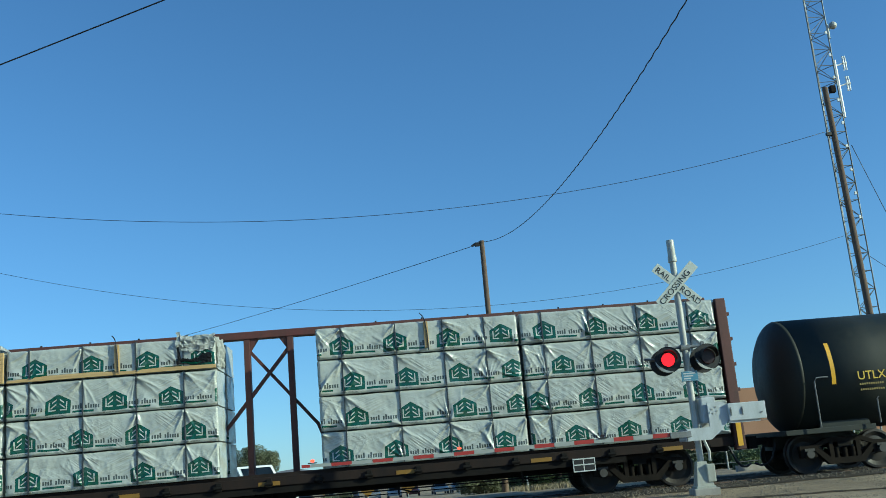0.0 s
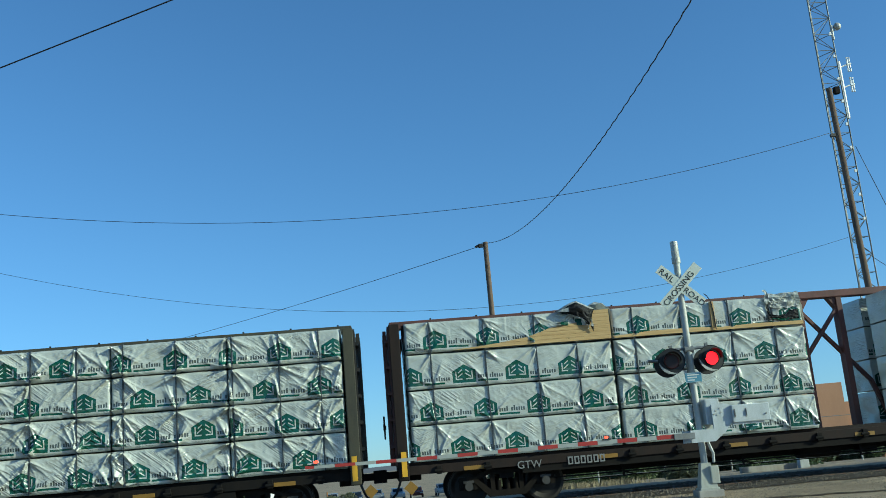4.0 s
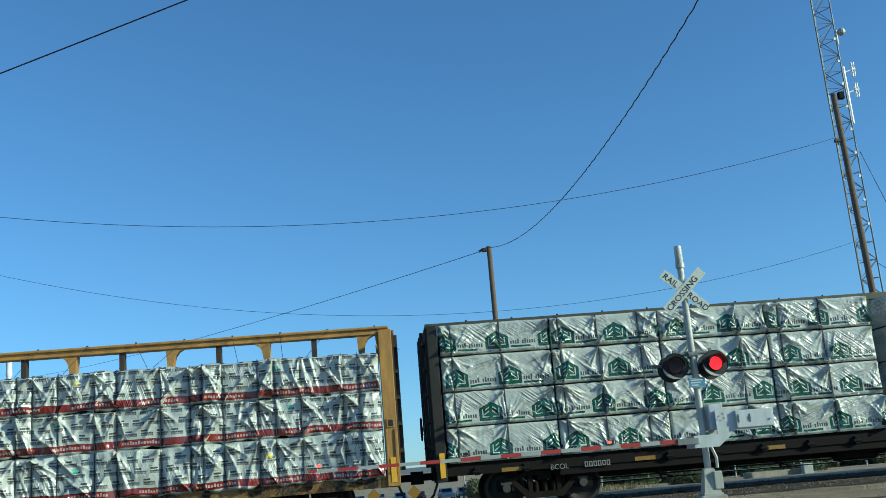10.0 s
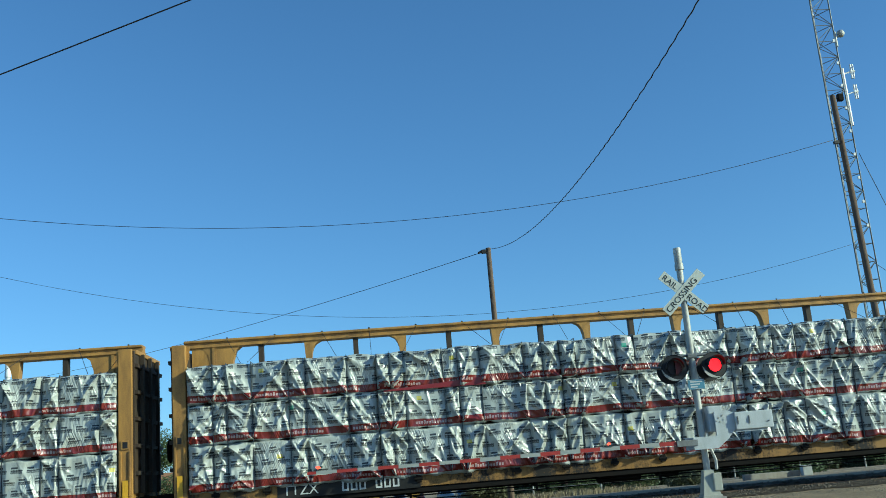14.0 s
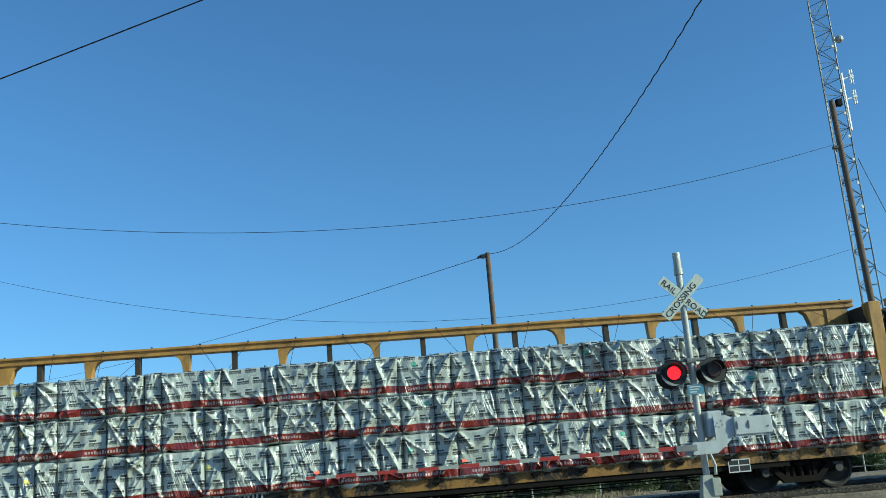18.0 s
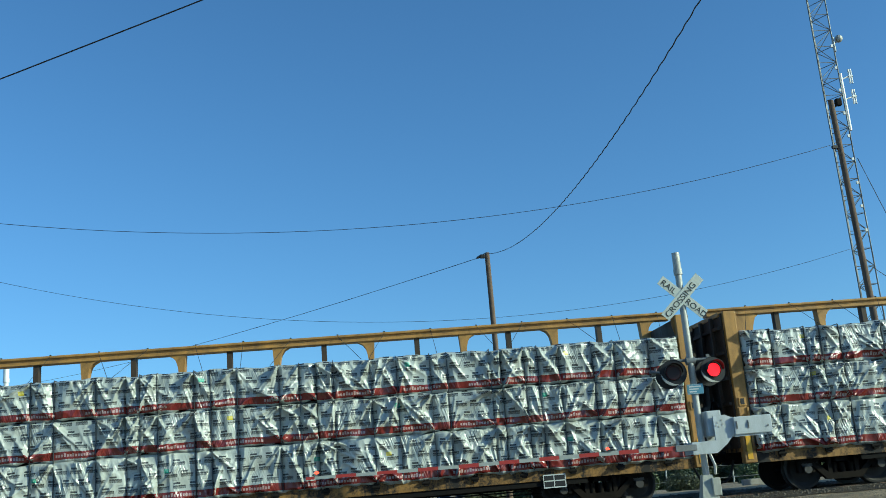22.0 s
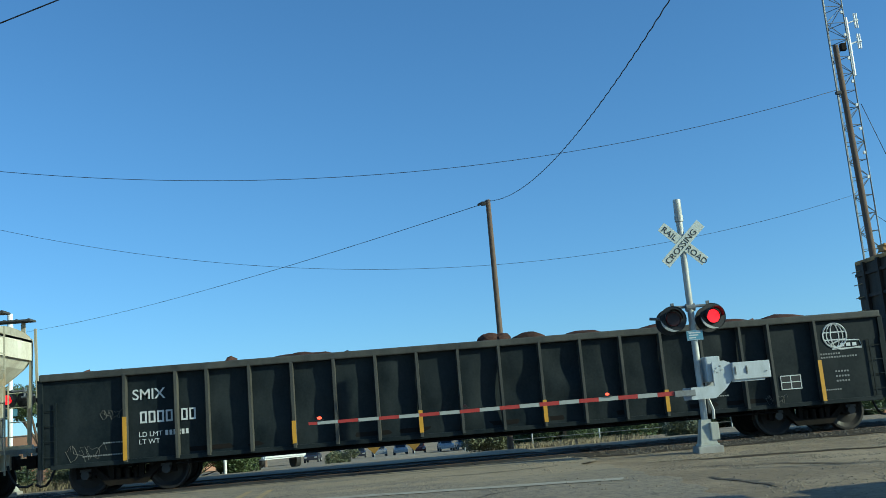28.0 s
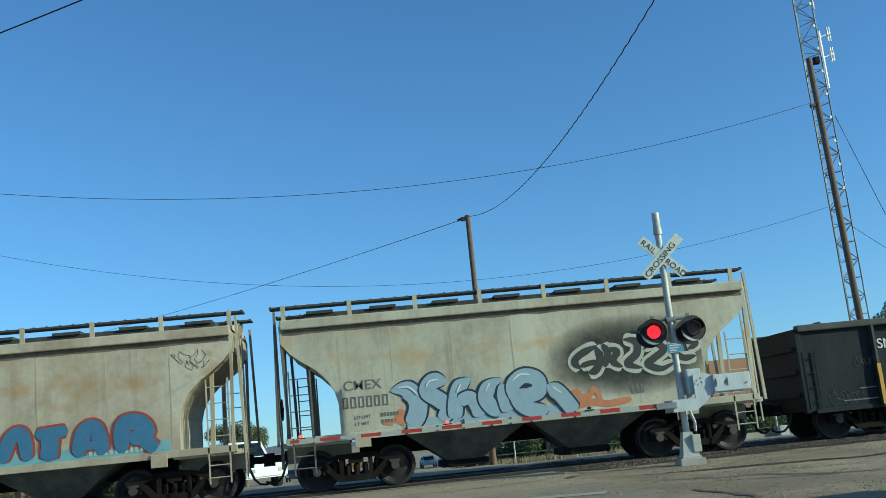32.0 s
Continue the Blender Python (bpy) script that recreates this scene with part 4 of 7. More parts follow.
def centre_beam_car(at, length, body, frame, label, chord, opening, posts_wide, mark, mark_mat, end_mat=None, left_mat=None, panels=()):
    car = thing("centre_beam_car", label, "freight car", group="freight cars of the train")
    CARS.append((car, at))
    h = length / 2
    end_mat = end_mat or body
    sy = 1.30 if posts_wide else 1.25
    bm = bmesh.new()
    box(bm, -h, h, -sy + 0.02, sy - 0.02, 0.97, 1.096)
    part("deck", bm, frame, car)
    bm = bmesh.new()
    prism(bm, [(-h + 1, 0.97), (h - 1, 0.97), (h - 4, 0.52), (-h + 4, 0.52)], -0.32, 0.32)
    part("centre_sill", bm, M["under"], car)
    for sgn in (-1, 1):
        bm = bmesh.new()
        box(bm, -h, h, sy * sgn - 0.04, sy * sgn + 0.04, 0.70 if posts_wide else 0.82, 1.02, 0.008)
        sill = part("side_sill", bm, frame, car)
        bm = bmesh.new()
        box(bm, -h + 2.8, h - 2.8, (sy - 0.05) * sgn - 0.05, (sy - 0.05) * sgn + 0.05, 0.58 if posts_wide else 0.66, 0.70 if posts_wide else 0.82)
        part("lower_flange", bm, M["under"], sill)
        n = int(length / 1.12)
        for i in range(n):
            x = -h + 0.9 + i * (length - 1.8) / (n - 1)
            if sgn < 0 and mark[1] - 0.2 < x < mark[2] + 1.5:
                continue
            bm = bmesh.new()
            box(bm, x - 0.06, x + 0.06, (sy + 0.05) * sgn - 0.05, (sy + 0.05) * sgn + 0.05, 0.80, 0.98, 0.01)
            rod(bm, (x + 0.08, (sy + 0.09) * sgn, 0.87), (x - 0.10, (sy + 0.09) * sgn, 0.87), 0.035, n=8)
            part("winch", bm, M["under"], sill)
        for i in range(0 if posts_wide else 7):
            x = -h + 1.7 + i * (length - 3.4) / 6
            bm = bmesh.new()
            box(bm, x - 0.24, x + 0.24, (sy + 0.045) * sgn - 0.006, (sy + 0.045) * sgn + 0.006, 0.83, 0.92)
            part("reflector", bm, M["yellow_dull"], sill)
    bm = bmesh.new()
    rod(bm, (0, -0.21, 0), (0, 0.21, 0), 0.012, n=6)
    iron = mesh_of("grab_iron", bm, body)
    # ends
    for way in (-1, 1):
        bm = bmesh.new()
        box(bm, way * h - 0.06 - 0.10 * (way > 0), way * h + 0.06 + 0.10 * (way < 0), -1.28, 1.28, 1.06, 4.24)
        bulk = part("bulkhead", bm, end_mat, car)
        for z in (1.5, 2.1, 2.7, 3.3, 3.9):
            bm = bmesh.new()
            box(bm, way * (h + 0.07) - 0.06, way * (h + 0.07) + 0.06, -1.24, 1.24, z - 0.04, z + 0.04)
            part("end_rib", bm, end_mat, bulk)
        for y in (-0.75, 0.0, 0.75):
            bm = bmesh.new()
            box(bm, way * (h + 0.12) - 0.04, way * (h + 0.12) + 0.04, y - 0.05, y + 0.05, 1.06, 4.2)
            part("end_stiffener", bm, end_mat, bulk)
        if posts_wide:
            bm = bmesh.new()
            box(bm, way * (h + 0.02) - 0.07, way * (h + 0.02) + 0.07, -1.20, 1.20, 4.17, 4.275, 0.01)
            part("end_rail", bm, body, bulk)
        for sgn in (-1, 1):
            bm = bmesh.new()
            wide = 0.15 if posts_wide else 0.12
            box(bm, way * (h - wide + 0.02) - wide, way * (h - wide + 0.02) + wide, 1.29 * sgn - 0.09, 1.29 * sgn + 0.09, 0.72, 4.27, 0.015)
            if posts_wide:
                # raised edges of the lower panel, with its cap
                for dx in (-0.10, 0.10):
                    box(bm, way * (h - 0.13) + dx - 0.022, way * (h - 0.13) + dx + 0.022, 1.395 * sgn - 0.016, 1.395 * sgn + 0.016, 1.0, 1.98, 0.006)
                box(bm, way * (h - 0.13) - 0.14, way * (h - 0.13) + 0.14, 1.398 * sgn - 0.02, 1.398 * sgn + 0.02, 0.72, 0.98, 0.012)
                box(bm, way * (h - 0.13) - 0.09, way * (h - 0.13) + 0.09, 1.392 * sgn - 0.014, 1.392 * sgn + 0.014, 2.02, 2.22, 0.01)
            prism(bm, [(way * (h - 0.27), 4.25), (way * (h - 0.27), 3.75), (way * (h - 0.34), 4.0), (way * (h - 0.36), 4.25)], 1.20 * sgn, 1.22 * sgn)
            post = part("corner_post", bm, left_mat if way < 0 and left_mat else body, car)
            for z in (1.2, 1.55, 1.9, 2.25, 2.6, 2.95, 3.3, 3.65, 4.0):
                if sgn > 0 and way < 0:
                    part("grab_iron", iron, None, post, m=pose(way * (h + 0.14), 1.13 * sgn, z))
            bm = bmesh.new()
            box(bm, way * (h - 0.12) - 0.06, way * (h - 0.12) + 0.06, 1.425 * sgn - 0.006, 1.425 * sgn + 0.006, 0.80, 1.35)
            part("reflector", bm, M["yellow_mark"], post)
            if sgn < 0 and posts_wide:
                bm = bmesh.new()
                box(bm, way * (h - 0.13) - 0.05, way * (h - 0.12) + 0.05, -1.41, -1.395, 2.05, 2.19, 0.004)
                part("slot", bm, M["black"], post)
        add_coupler(car, way * (h + 0.02), way)
        add_truck(car, way * (h - 2.45), at)
    # brake wheel
    bm = bmesh.new()
    lathe(bm, [(0.26, 0), (0.28, 0.02), (0.26, 0.04), (0.23, 0.02), (0.05, 0.05), (0.05, -0.02)], 18, Euler((0, 0, radians(90))).to_matrix().to_4x4())
    part("brake_wheel", bm, M["under"], car, m=pose(-h - 0.24, -0.55, 1.95))
    # beam down the middle
    lo, hi = chord
    bm = bmesh.new()
    if posts_wide:
        box(bm, -h + 0.02, h - 0.02, -0.13, 0.13, lo + 0.03, hi - 0.05)
        box(bm, -h + 0.02, h - 0.02, -0.19, 0.19, hi - 0.06, hi, 0.02)
        box(bm, -h + 0.02, h - 0.02, -0.17, 0.17, lo, lo + 0.04, 0.012)
    else:
        box(bm, -h + 0.02, h - 0.02, -0.16, 0.16, lo, hi, 0.02)
    top = part("top_chord", bm, body, car)
    n = round((length - 1.4) / 1.12)
    for i in range(n + 1):
        x = -h + 0.7 + i * (length - 1.4) / n
        if opening and abs(x) < opening + 0.75:
            continue
        bm = bmesh.new()
        wide = posts_wide and i % 2 == 0
        box(bm, x - 0.06, x + 0.06, -0.10, 0.10, 1.06, lo)
        if wide:
            way = 1 if i % 4 else -1
            prism(bm, [(x - 0.07 * way, lo - 0.44), (x + 0.07 * way, lo - 0.44), (x + 0.085 * way, lo - 0.30), (x + 0.12 * way, lo - 0.17), (x + 0.19 * way, lo - 0.07), (x + 0.34 * way, lo + 0.01), (x - 0.10 * way, lo + 0.01)], -0.13, 0.13)
        # thin posts on yellow cars take the brown that stands for their shade
        part("beam_post", bm, body if wide or not posts_wide else M["shade_brown"], car)
        bm = bmesh.new()
        rod(bm, (x + 0.35, -0.14, hi), (x + 0.35, -0.14, hi + 0.03), 0.022, n=8)
        part("cable_anchor", bm, M["under"], top)
        if posts_wide:
            bm = bmesh.new()
            lean = 0.55 * math.sin(i * 2.4 + at)
            tube(bm, [(x + 0.35, -0.19, hi - 0.03), (x + 0.35 + lean * 0.5, -0.70, (hi + 3.79) / 2 - 0.01), (x + 0.35 + lean, -1.20, 3.79)], 0.006, 5)
            part("tie_cable", bm, M["cable"], car)
    if posts_wide:
        for way in panels:
            bm = bmesh.new()
            prism(bm, [(way * (h - 0.2), lo + 0.02), (way * (h - 0.2), 3.6), (way * (h - 1.16), 3.6), (way * (h - 1.18), lo - 0.34), (way * (h - 1.26), lo - 0.10), (way * (h - 1.42), lo + 0.02)], -0.12, 0.12)
            panel = part("end_panel", bm, body, car)
            bm = bmesh.new()
            box(bm, way * (h - 0.72) - 0.03, way * (h - 0.72) + 0.03, -0.155, -0.12, 3.62, lo + 0.01)
            part("stiffener", bm, body, panel)
    if opening:
        for way in (-1, 1):
            bm = bmesh.new()
            box(bm, way * opening - 0.07, way * opening + 0.07, -0.14, 0.14, 1.06, lo, 0.01)
            prism(bm, [(way * opening, lo + 0.01), (way * (opening - 0.28), lo + 0.01), (way * opening, lo - 0.4)], -0.10, 0.10)
            part("beam_post", bm, body, car)
            bm = bmesh.new()
            beam(bm, (-way * (opening + 0.02), 0.05 * way, lo - 0.2), (way * (opening + 0.55), 0.05 * way, 2.2), 0.12, 0.08)
            part("brace", bm, body, car)
            bm = bmesh.new()
            beam(bm, (way * (opening + 0.55), 0.055 * way, 2.22), (way * (opening + 0.95), 0.055 * way, 1.15), 0.12, 0.08)
            part("brace", bm, body, car)
    text, x, nx, plate_x, z, size = mark
    yy = -sy - 0.052
    if posts_wide:
        bm = bmesh.new()
        box(bm, x - 0.12, nx + 1.75, yy + 0.005, yy + 0.030, z - 0.06, z + size * 0.95)
        part("mark_panel", bm, M["black_car"], car)
    part("reporting_mark", letters(text, size, mark_mat), None, car, m=pose(x, yy - 0.004, z))
    step = size * 0.62
    part("road_number", bars(3, step * 0.76, size * 0.72, step * 0.24), mark_mat, car, m=pose(nx, yy - 0.003, z))
    part("road_number", bars(3, step * 0.76, size * 0.72, step * 0.24), mark_mat, car, m=pose(nx + step * (3.9 if posts_wide else 3.0), yy - 0.003, z))
    bm = bmesh.new()
    box(bm, plate_x - 0.26, plate_x + 0.26, yy - 0.010, yy, 0.53, 0.83)
    lab = part("data_plate", bm, M["black"], car)
    for z0 in (0.53, 0.675, 0.805):
        bm = bmesh.new()
        box(bm, plate_x - 0.26, plate_x + 0.26, yy - 0.015, yy - 0.010, z0, z0 + 0.025)
        part("plate_line", bm, M["letter_white"], lab)
    for x0 in (-0.26, -0.02, 0.24):
        bm = bmesh.new()
        box(bm, plate_x + x0, plate_x + x0 + 0.02, yy - 0.015, yy - 0.010, 0.555, 0.805)
        part("plate_line", bm, M["letter_white"], lab)
    bm = bmesh.new()
    rod(bm, (-h + 3.4, -0.95, 0.50), (h - 3.4, -0.95, 0.50), 0.016, n=6)
    rod(bm, (-h + 3.4, -0.75, 0.40), (h - 3.4, -0.75, 0.42), 0.012, n=6)
    part("brake_rod", bm, M["under"], car)
    for k in range(5):
        bm = bmesh.new()
        x = -h + 5.2 + k * (length - 10.4) / 4
        beam(bm, (x, -0.95, 0.38), (x, -0.95, 0.75), 0.05, 0.04)
        beam(bm, (x - 0.35, -0.75, 0.62), (x + 0.35, -0.75, 0.40), 0.05, 0.03)
        part("brake_hanger", bm, M["under"], car)
    bm = bmesh.new()
    rod(bm, (-1.4, -0.6, 0.62), (-0.4, -0.6, 0.62), 0.2, n=16)
    part("air_tank", bm, M["under"], car)
    bm = bmesh.new()
    box(bm, 0.1, 0.5, -0.8, -0.4, 0.45, 0.85, 0.03)
    part("brake_valve", bm, M["under"], car)
    return car


def gondola_car(at, length):
    car = thing("gondola_car", "long black steel gondola car heaped with rusty scrap", "freight car", group="freight cars of the train")
    CARS.append((car, at))
    h, lo, hi = length / 2, 0.70, 2.62
    ends = {-1: h, 1: h - 0.2}
    for sgn in (-1, 1):
        bm = bmesh.new()
        # side sheet, dented inwards and outwards between the ribs
        nx, nz, g = 130, 14, h - 1.85
        for depth in (0.0, 0.03):
            grid = []
            for j in range(nz + 1):
                row = []
                for i in range(nx + 1):
                    x, z = -g + 2 * g * i / nx, lo + (hi - lo) * j / nz
                    d = (0.10 * noise.noise((x * 1.05, z * 1.0, sgn * 7)) + 0.03 * noise.noise((x * 2.6, z * 2.2, sgn * 3))) * math.sin(math.pi * j / nz) ** 0.5 * min(1.0, max(0.0, (6.9 - abs(x)) / 0.4))
                    row.append(bm.verts.new((x, sgn * (1.345 - depth + d), z)))
                grid.append(row)
            for a, b in zip(grid, grid[1:]):
                for i in range(nx):
                    q = (a[i], a[i + 1], b[i + 1], b[i])
                    bm.faces.new(q if (sgn < 0) == (depth == 0.0) else q[::-1])
        me = bpy.data.meshes.new("side_sheet")
        bm.to_mesh(me)
        bm.free()
        me.materials.append(M["gondola"])
        me.polygons.foreach_set("use_smooth", [True] * len(me.polygons))
        part("side_sheet", me, None, car)
        for way in (-1, 1):
            bm = bmesh.new()
            box(bm, min(way * ends[way], way * g), max(way * ends[way], way * g), sgn * 1.375 - 0.03, sgn * 1.375 + 0.03, lo, hi)
            part("end_panel", bm, M["gondola"], car)
        bm = bmesh.new()
        box(bm, -h, ends[1], 1.40 * sgn - 0.11, 1.40 * sgn + 0.11, 2.58, 2.74, 0.03)
        part("top_chord", bm, M["gondola_rib"], car)
        bm = bmesh.new()
        box(bm, -h + 0.2, h - 0.4, 1.37 * sgn - 0.06, 1.37 * sgn + 0.06, 0.64, 0.74, 0.01)
        part("side_sill", bm, M["gondola"], car)
        for i, x in enumerate([-8.0, -6.87] + span(-6.18, 6.18, 13) + [6.87, 8.0]):
            bm = bmesh.new()
            prism(bm, [(x - 0.045, 1.36 * sgn), (x - 0.030, 1.53 * sgn), (x + 0.030, 1.53 * sgn), (x + 0.045, 1.36 * sgn)], 0.68, 2.60, "xy")
            rib = part("side_rib", bm, M["gondola_rib"], car)
            if i in (0, 4, 7, 10, 13, 17):
                bm = bmesh.new()
                z0 = 0.72 if i in (0, 17) else 0.78
                box(bm, x - 0.045, x + 0.045, 1.533 * sgn - 0.004, 1.533 * sgn + 0.004, z0, z0 + (0.95 if i in (0, 17) else 0.5))
                part("reflector", bm, M["reflector"], rib)
        for way in (-1, 1):
            bm = bmesh.new()
            box(bm, way * ends[way] - 0.06, way * ends[way] + 0.06, 1.38 * sgn - 0.07, 1.38 * sgn + 0.07, 0.66, 2.62, 0.01)
            part("corner_post", bm, M["gondola"], car)
    bm = bmesh.new()
    box(bm, -h, ends[1], -1.34, 1.34, 0.80, 0.90)
    part("floor_sheet", bm, M["under"], car)
    bm = bmesh.new()
    prism(bm, [(-h + 1, 0.8), (h - 1, 0.8), (h - 3, 0.55), (-h + 3, 0.55)], -0.3, 0.3)
    part("centre_sill", bm, M["under"], car)
    for way in (-1, 1):
        bm = bmesh.new()
        box(bm, way * ends[way] - 0.05, way * ends[way] + 0.05, -1.36, 1.36, 0.7, 2.66)
        for z in (1.1, 1.65, 2.2):
            box(bm, way * (ends[way] + 0.07) - 0.06, way * (ends[way] + 0.07) + 0.06, -1.34, 1.34, z - 0.05, z + 0.05)
        part("end_sheet", bm, M["sill_dark"], car)
        bm = rungs_ladder(way * (ends[way] - 0.34), way * (ends[way] - 0.06), -1.45, 0.75, 2.1, 4, 0.010)
        part("ladder", bm, M["gondola"], car)
        add_coupler(car, way * (ends[way] + 0.05), way, 0.83)
        add_truck(car, way * (ends[way] - 1.75), at)
    # load of scrap
    bm = bmesh.new()
    rng = random.Random(5)
    grid = [[bm.verts.new((-h + 0.2 + (length - 0.6) * i / 90, -1.3 + 2.6 * j / 10, 2.55 + (0.16 * noise.noise((i * 0.23, j * 0.5, 2)) + 0.12 * abs(noise.noise((i * 0.9, j * 1.1, 5)))) * (0 < j < 10) - 0.08 * (j in (0, 10)))) for i in range(91)] for j in range(11)]
    for a, b in zip(grid, grid[1:]):
        for i in range(90):
            bm.faces.new((a[i], a[i + 1], b[i + 1], b[i]))
    for _ in range(110):
        x, y = rng.uniform(-h + 0.6, h - 0.6), rng.uniform(-1.1, 1.1)
        m = pose(x, y, 2.64 + rng.uniform(0, 0.08), rng.uniform(-25, 25), rng.uniform(-25, 25), rng.uniform(0, 90))
        bmesh.ops.create_cube(bm, size=1, matrix=m @ Matrix.Diagonal((rng.uniform(0.12, 0.5), rng.uniform(0.06, 0.3), rng.uniform(0.03, 0.12), 1)))
    for x, wide, tall in ((-5.7, 0.12, 0.16), (-4.4, 0.4, 0.10), (-4.0, 0.5, 0.13), (-3.6, 0.4, 0.09), (0.35, 0.34, 0.24), (0.62, 0.26, 0.20), (1.3, 0.42, 0.19), (2.6, 0.5, 0.13), (4.3, 0.4, 0.12), (6.2, 0.5, 0.12), (7.5, 0.6, 0.15)):
        lump = bmesh.ops.create_icosphere(bm, subdivisions=2, radius=1.0, matrix=pose(x, -0.95, 2.72) @ Matrix.Diagonal((wide, 0.3, tall, 1)))["verts"]
        for v in lump:
            v.co += Vector((0.10, 0.06, 0.05)) * noise.noise(v.co * 7.0)
    heap = tagged(part("scrap_load", bm, M["scrap"]), "heap of dark rusty scrap metal in the gondola", "scrap metal")
    CARGO.append((heap, at, 0, 0, 0))
    part("reporting_mark", letters("SMIX", 0.33, M["letter_white"], 1.0, 0.003), None, car, m=pose(-7.86, -1.352, 2.03))
    part("road_number", bars(4, 0.15, 0.26, 0.04), M["letter_white"], car, m=pose(-7.70, -1.352, 1.50))
    part("road_number", bars(2, 0.14, 0.26, 0.04), M["letter_white"], car, m=pose(-6.78, -1.392, 1.50))
    part("load_limit", letters("LD LMT", 0.155, M["letter_white"]), None, car, m=pose(-7.74, -1.352, 1.20))
    part("light_weight", letters("LT WT", 0.155, M["letter_white"]), None, car, m=pose(-7.74, -1.352, 1.04))
    part("road_number", bars(6, 0.06, 0.11, 0.03), M["letter_white"], car, m=pose(-7.15, -1.352, 1.20))
    # round emblem, plain shapes
    bm = bmesh.new()
    tube(bm, [(0.29 * math.cos(k * 0.2244), 0, 0.29 * math.sin(k * 0.2244)) for k in range(29)], 0.02, 4)
    for z in (-0.1, 0.08):
        box(bm, -0.27, 0.27, -0.003, 0.003, z - 0.015, z + 0.015)
    for r in (0.10, 0.2):
        ring = []
        for k in range(21):
            a = math.pi * 2 * k / 20
            ring.append((r * math.cos(a), 0, 0.28 * math.sin(a)))
        tube(bm, ring, 0.013, 4)
    box(bm, -0.1, 0.62, -0.003, 0.003, -0.33, -0.30)
    tube(bm, [(-0.12, 0, -0.2), (0.1, 0, -0.12), (0.58, 0, -0.14), (0.62, 0, -0.3), (0.1, 0, -0.34), (-0.1, 0, -0.26)], 0.016, 4)
    for k in range(3):
        box(bm, 0.1 + k * 0.15, 0.2 + k * 0.15, -0.004, 0.004, -0.27, -0.19)
    part("emblem", bm, M["letter_white"], car, m=pose(8.51, -1.412, 2.22))
    for k, (w, n) in enumerate(((0.5, 8), (0.9, 14), (0.35, 5), (0.35, 5), (0.35, 5))):
        part("lettering", bars(n, w / n * 0.6, 0.04, w / n * 0.4), M["letter_dim"], car, m=pose(h - 1.75 + 0.3 * (k > 1), -1.41, (1.78, 1.70, 1.36, 1.25, 1.14)[k]))
    bm = bmesh.new()
    box(bm, 7.07, 7.57, -1.36, -1.347, 1.05, 1.38)
    plate = part("data_plate", bm, M["black"], car)
    for z0 in (1.05, 1.21, 1.36):
        bm = bmesh.new()
        box(bm, 7.07, 7.57, -1.366, -1.36, z0, z0 + 0.02)
        part("plate_line", bm, M["letter_white"], plate)
    for x0 in (7.07, 7.31, 7.55):
        bm = bmesh.new()
        box(bm, x0, x0 + 0.02, -1.366, -1.36, 1.07, 1.36)
        part("plate_line", bm, M["letter_white"], plate)
    # chalked scrawl, and faint rows of small stencilled marks
    for x0, z0, size in ((-h + 0.55, 0.95, 1.0), (-h + 1.3, 1.75, 0.6), (h - 3.2, 0.85, 0.6)):
        bm = bmesh.new()
        pts = [(x0 + k * 0.022 * size + 0.10 * size * math.cos(k * 0.9), -1.412, z0 + 0.13 * size * math.sin(k * 0.77 + 0.4) + 0.07 * size * math.sin(k * 2.1)) for k in range(36)]
        tube(bm, pts, 0.005, 4)
        part("chalk_scrawl", bm, M["chute"], car)
    for x0, z0, n in ((-h + 0.9, 0.86, 16), (-h + 1.35, 1.12, 8), (5.0, 1.02, 14), (5.3, 1.30, 7), (h - 1.9, 0.95, 10)):
        part("lettering", bars(n, 0.035, 0.03, 0.02), M["letter_dim"], car, m=pose(x0, -1.412 if abs(x0) > 7.2 else -1.45, z0))
    bm = bmesh.new()
    rod(bm, (-h + 2.9, -1.25, 0.56), (h - 2.9, -1.25, 0.56), 0.022, n=8)
    for k in range(8):
        x = -h + 3.2 + k * (length - 6.4) / 7
        box(bm, x - 0.03, x + 0.03, -1.29, -1.21, 0.54, 0.68)
    part("air_pipe", bm, M["under"], car)
    return car


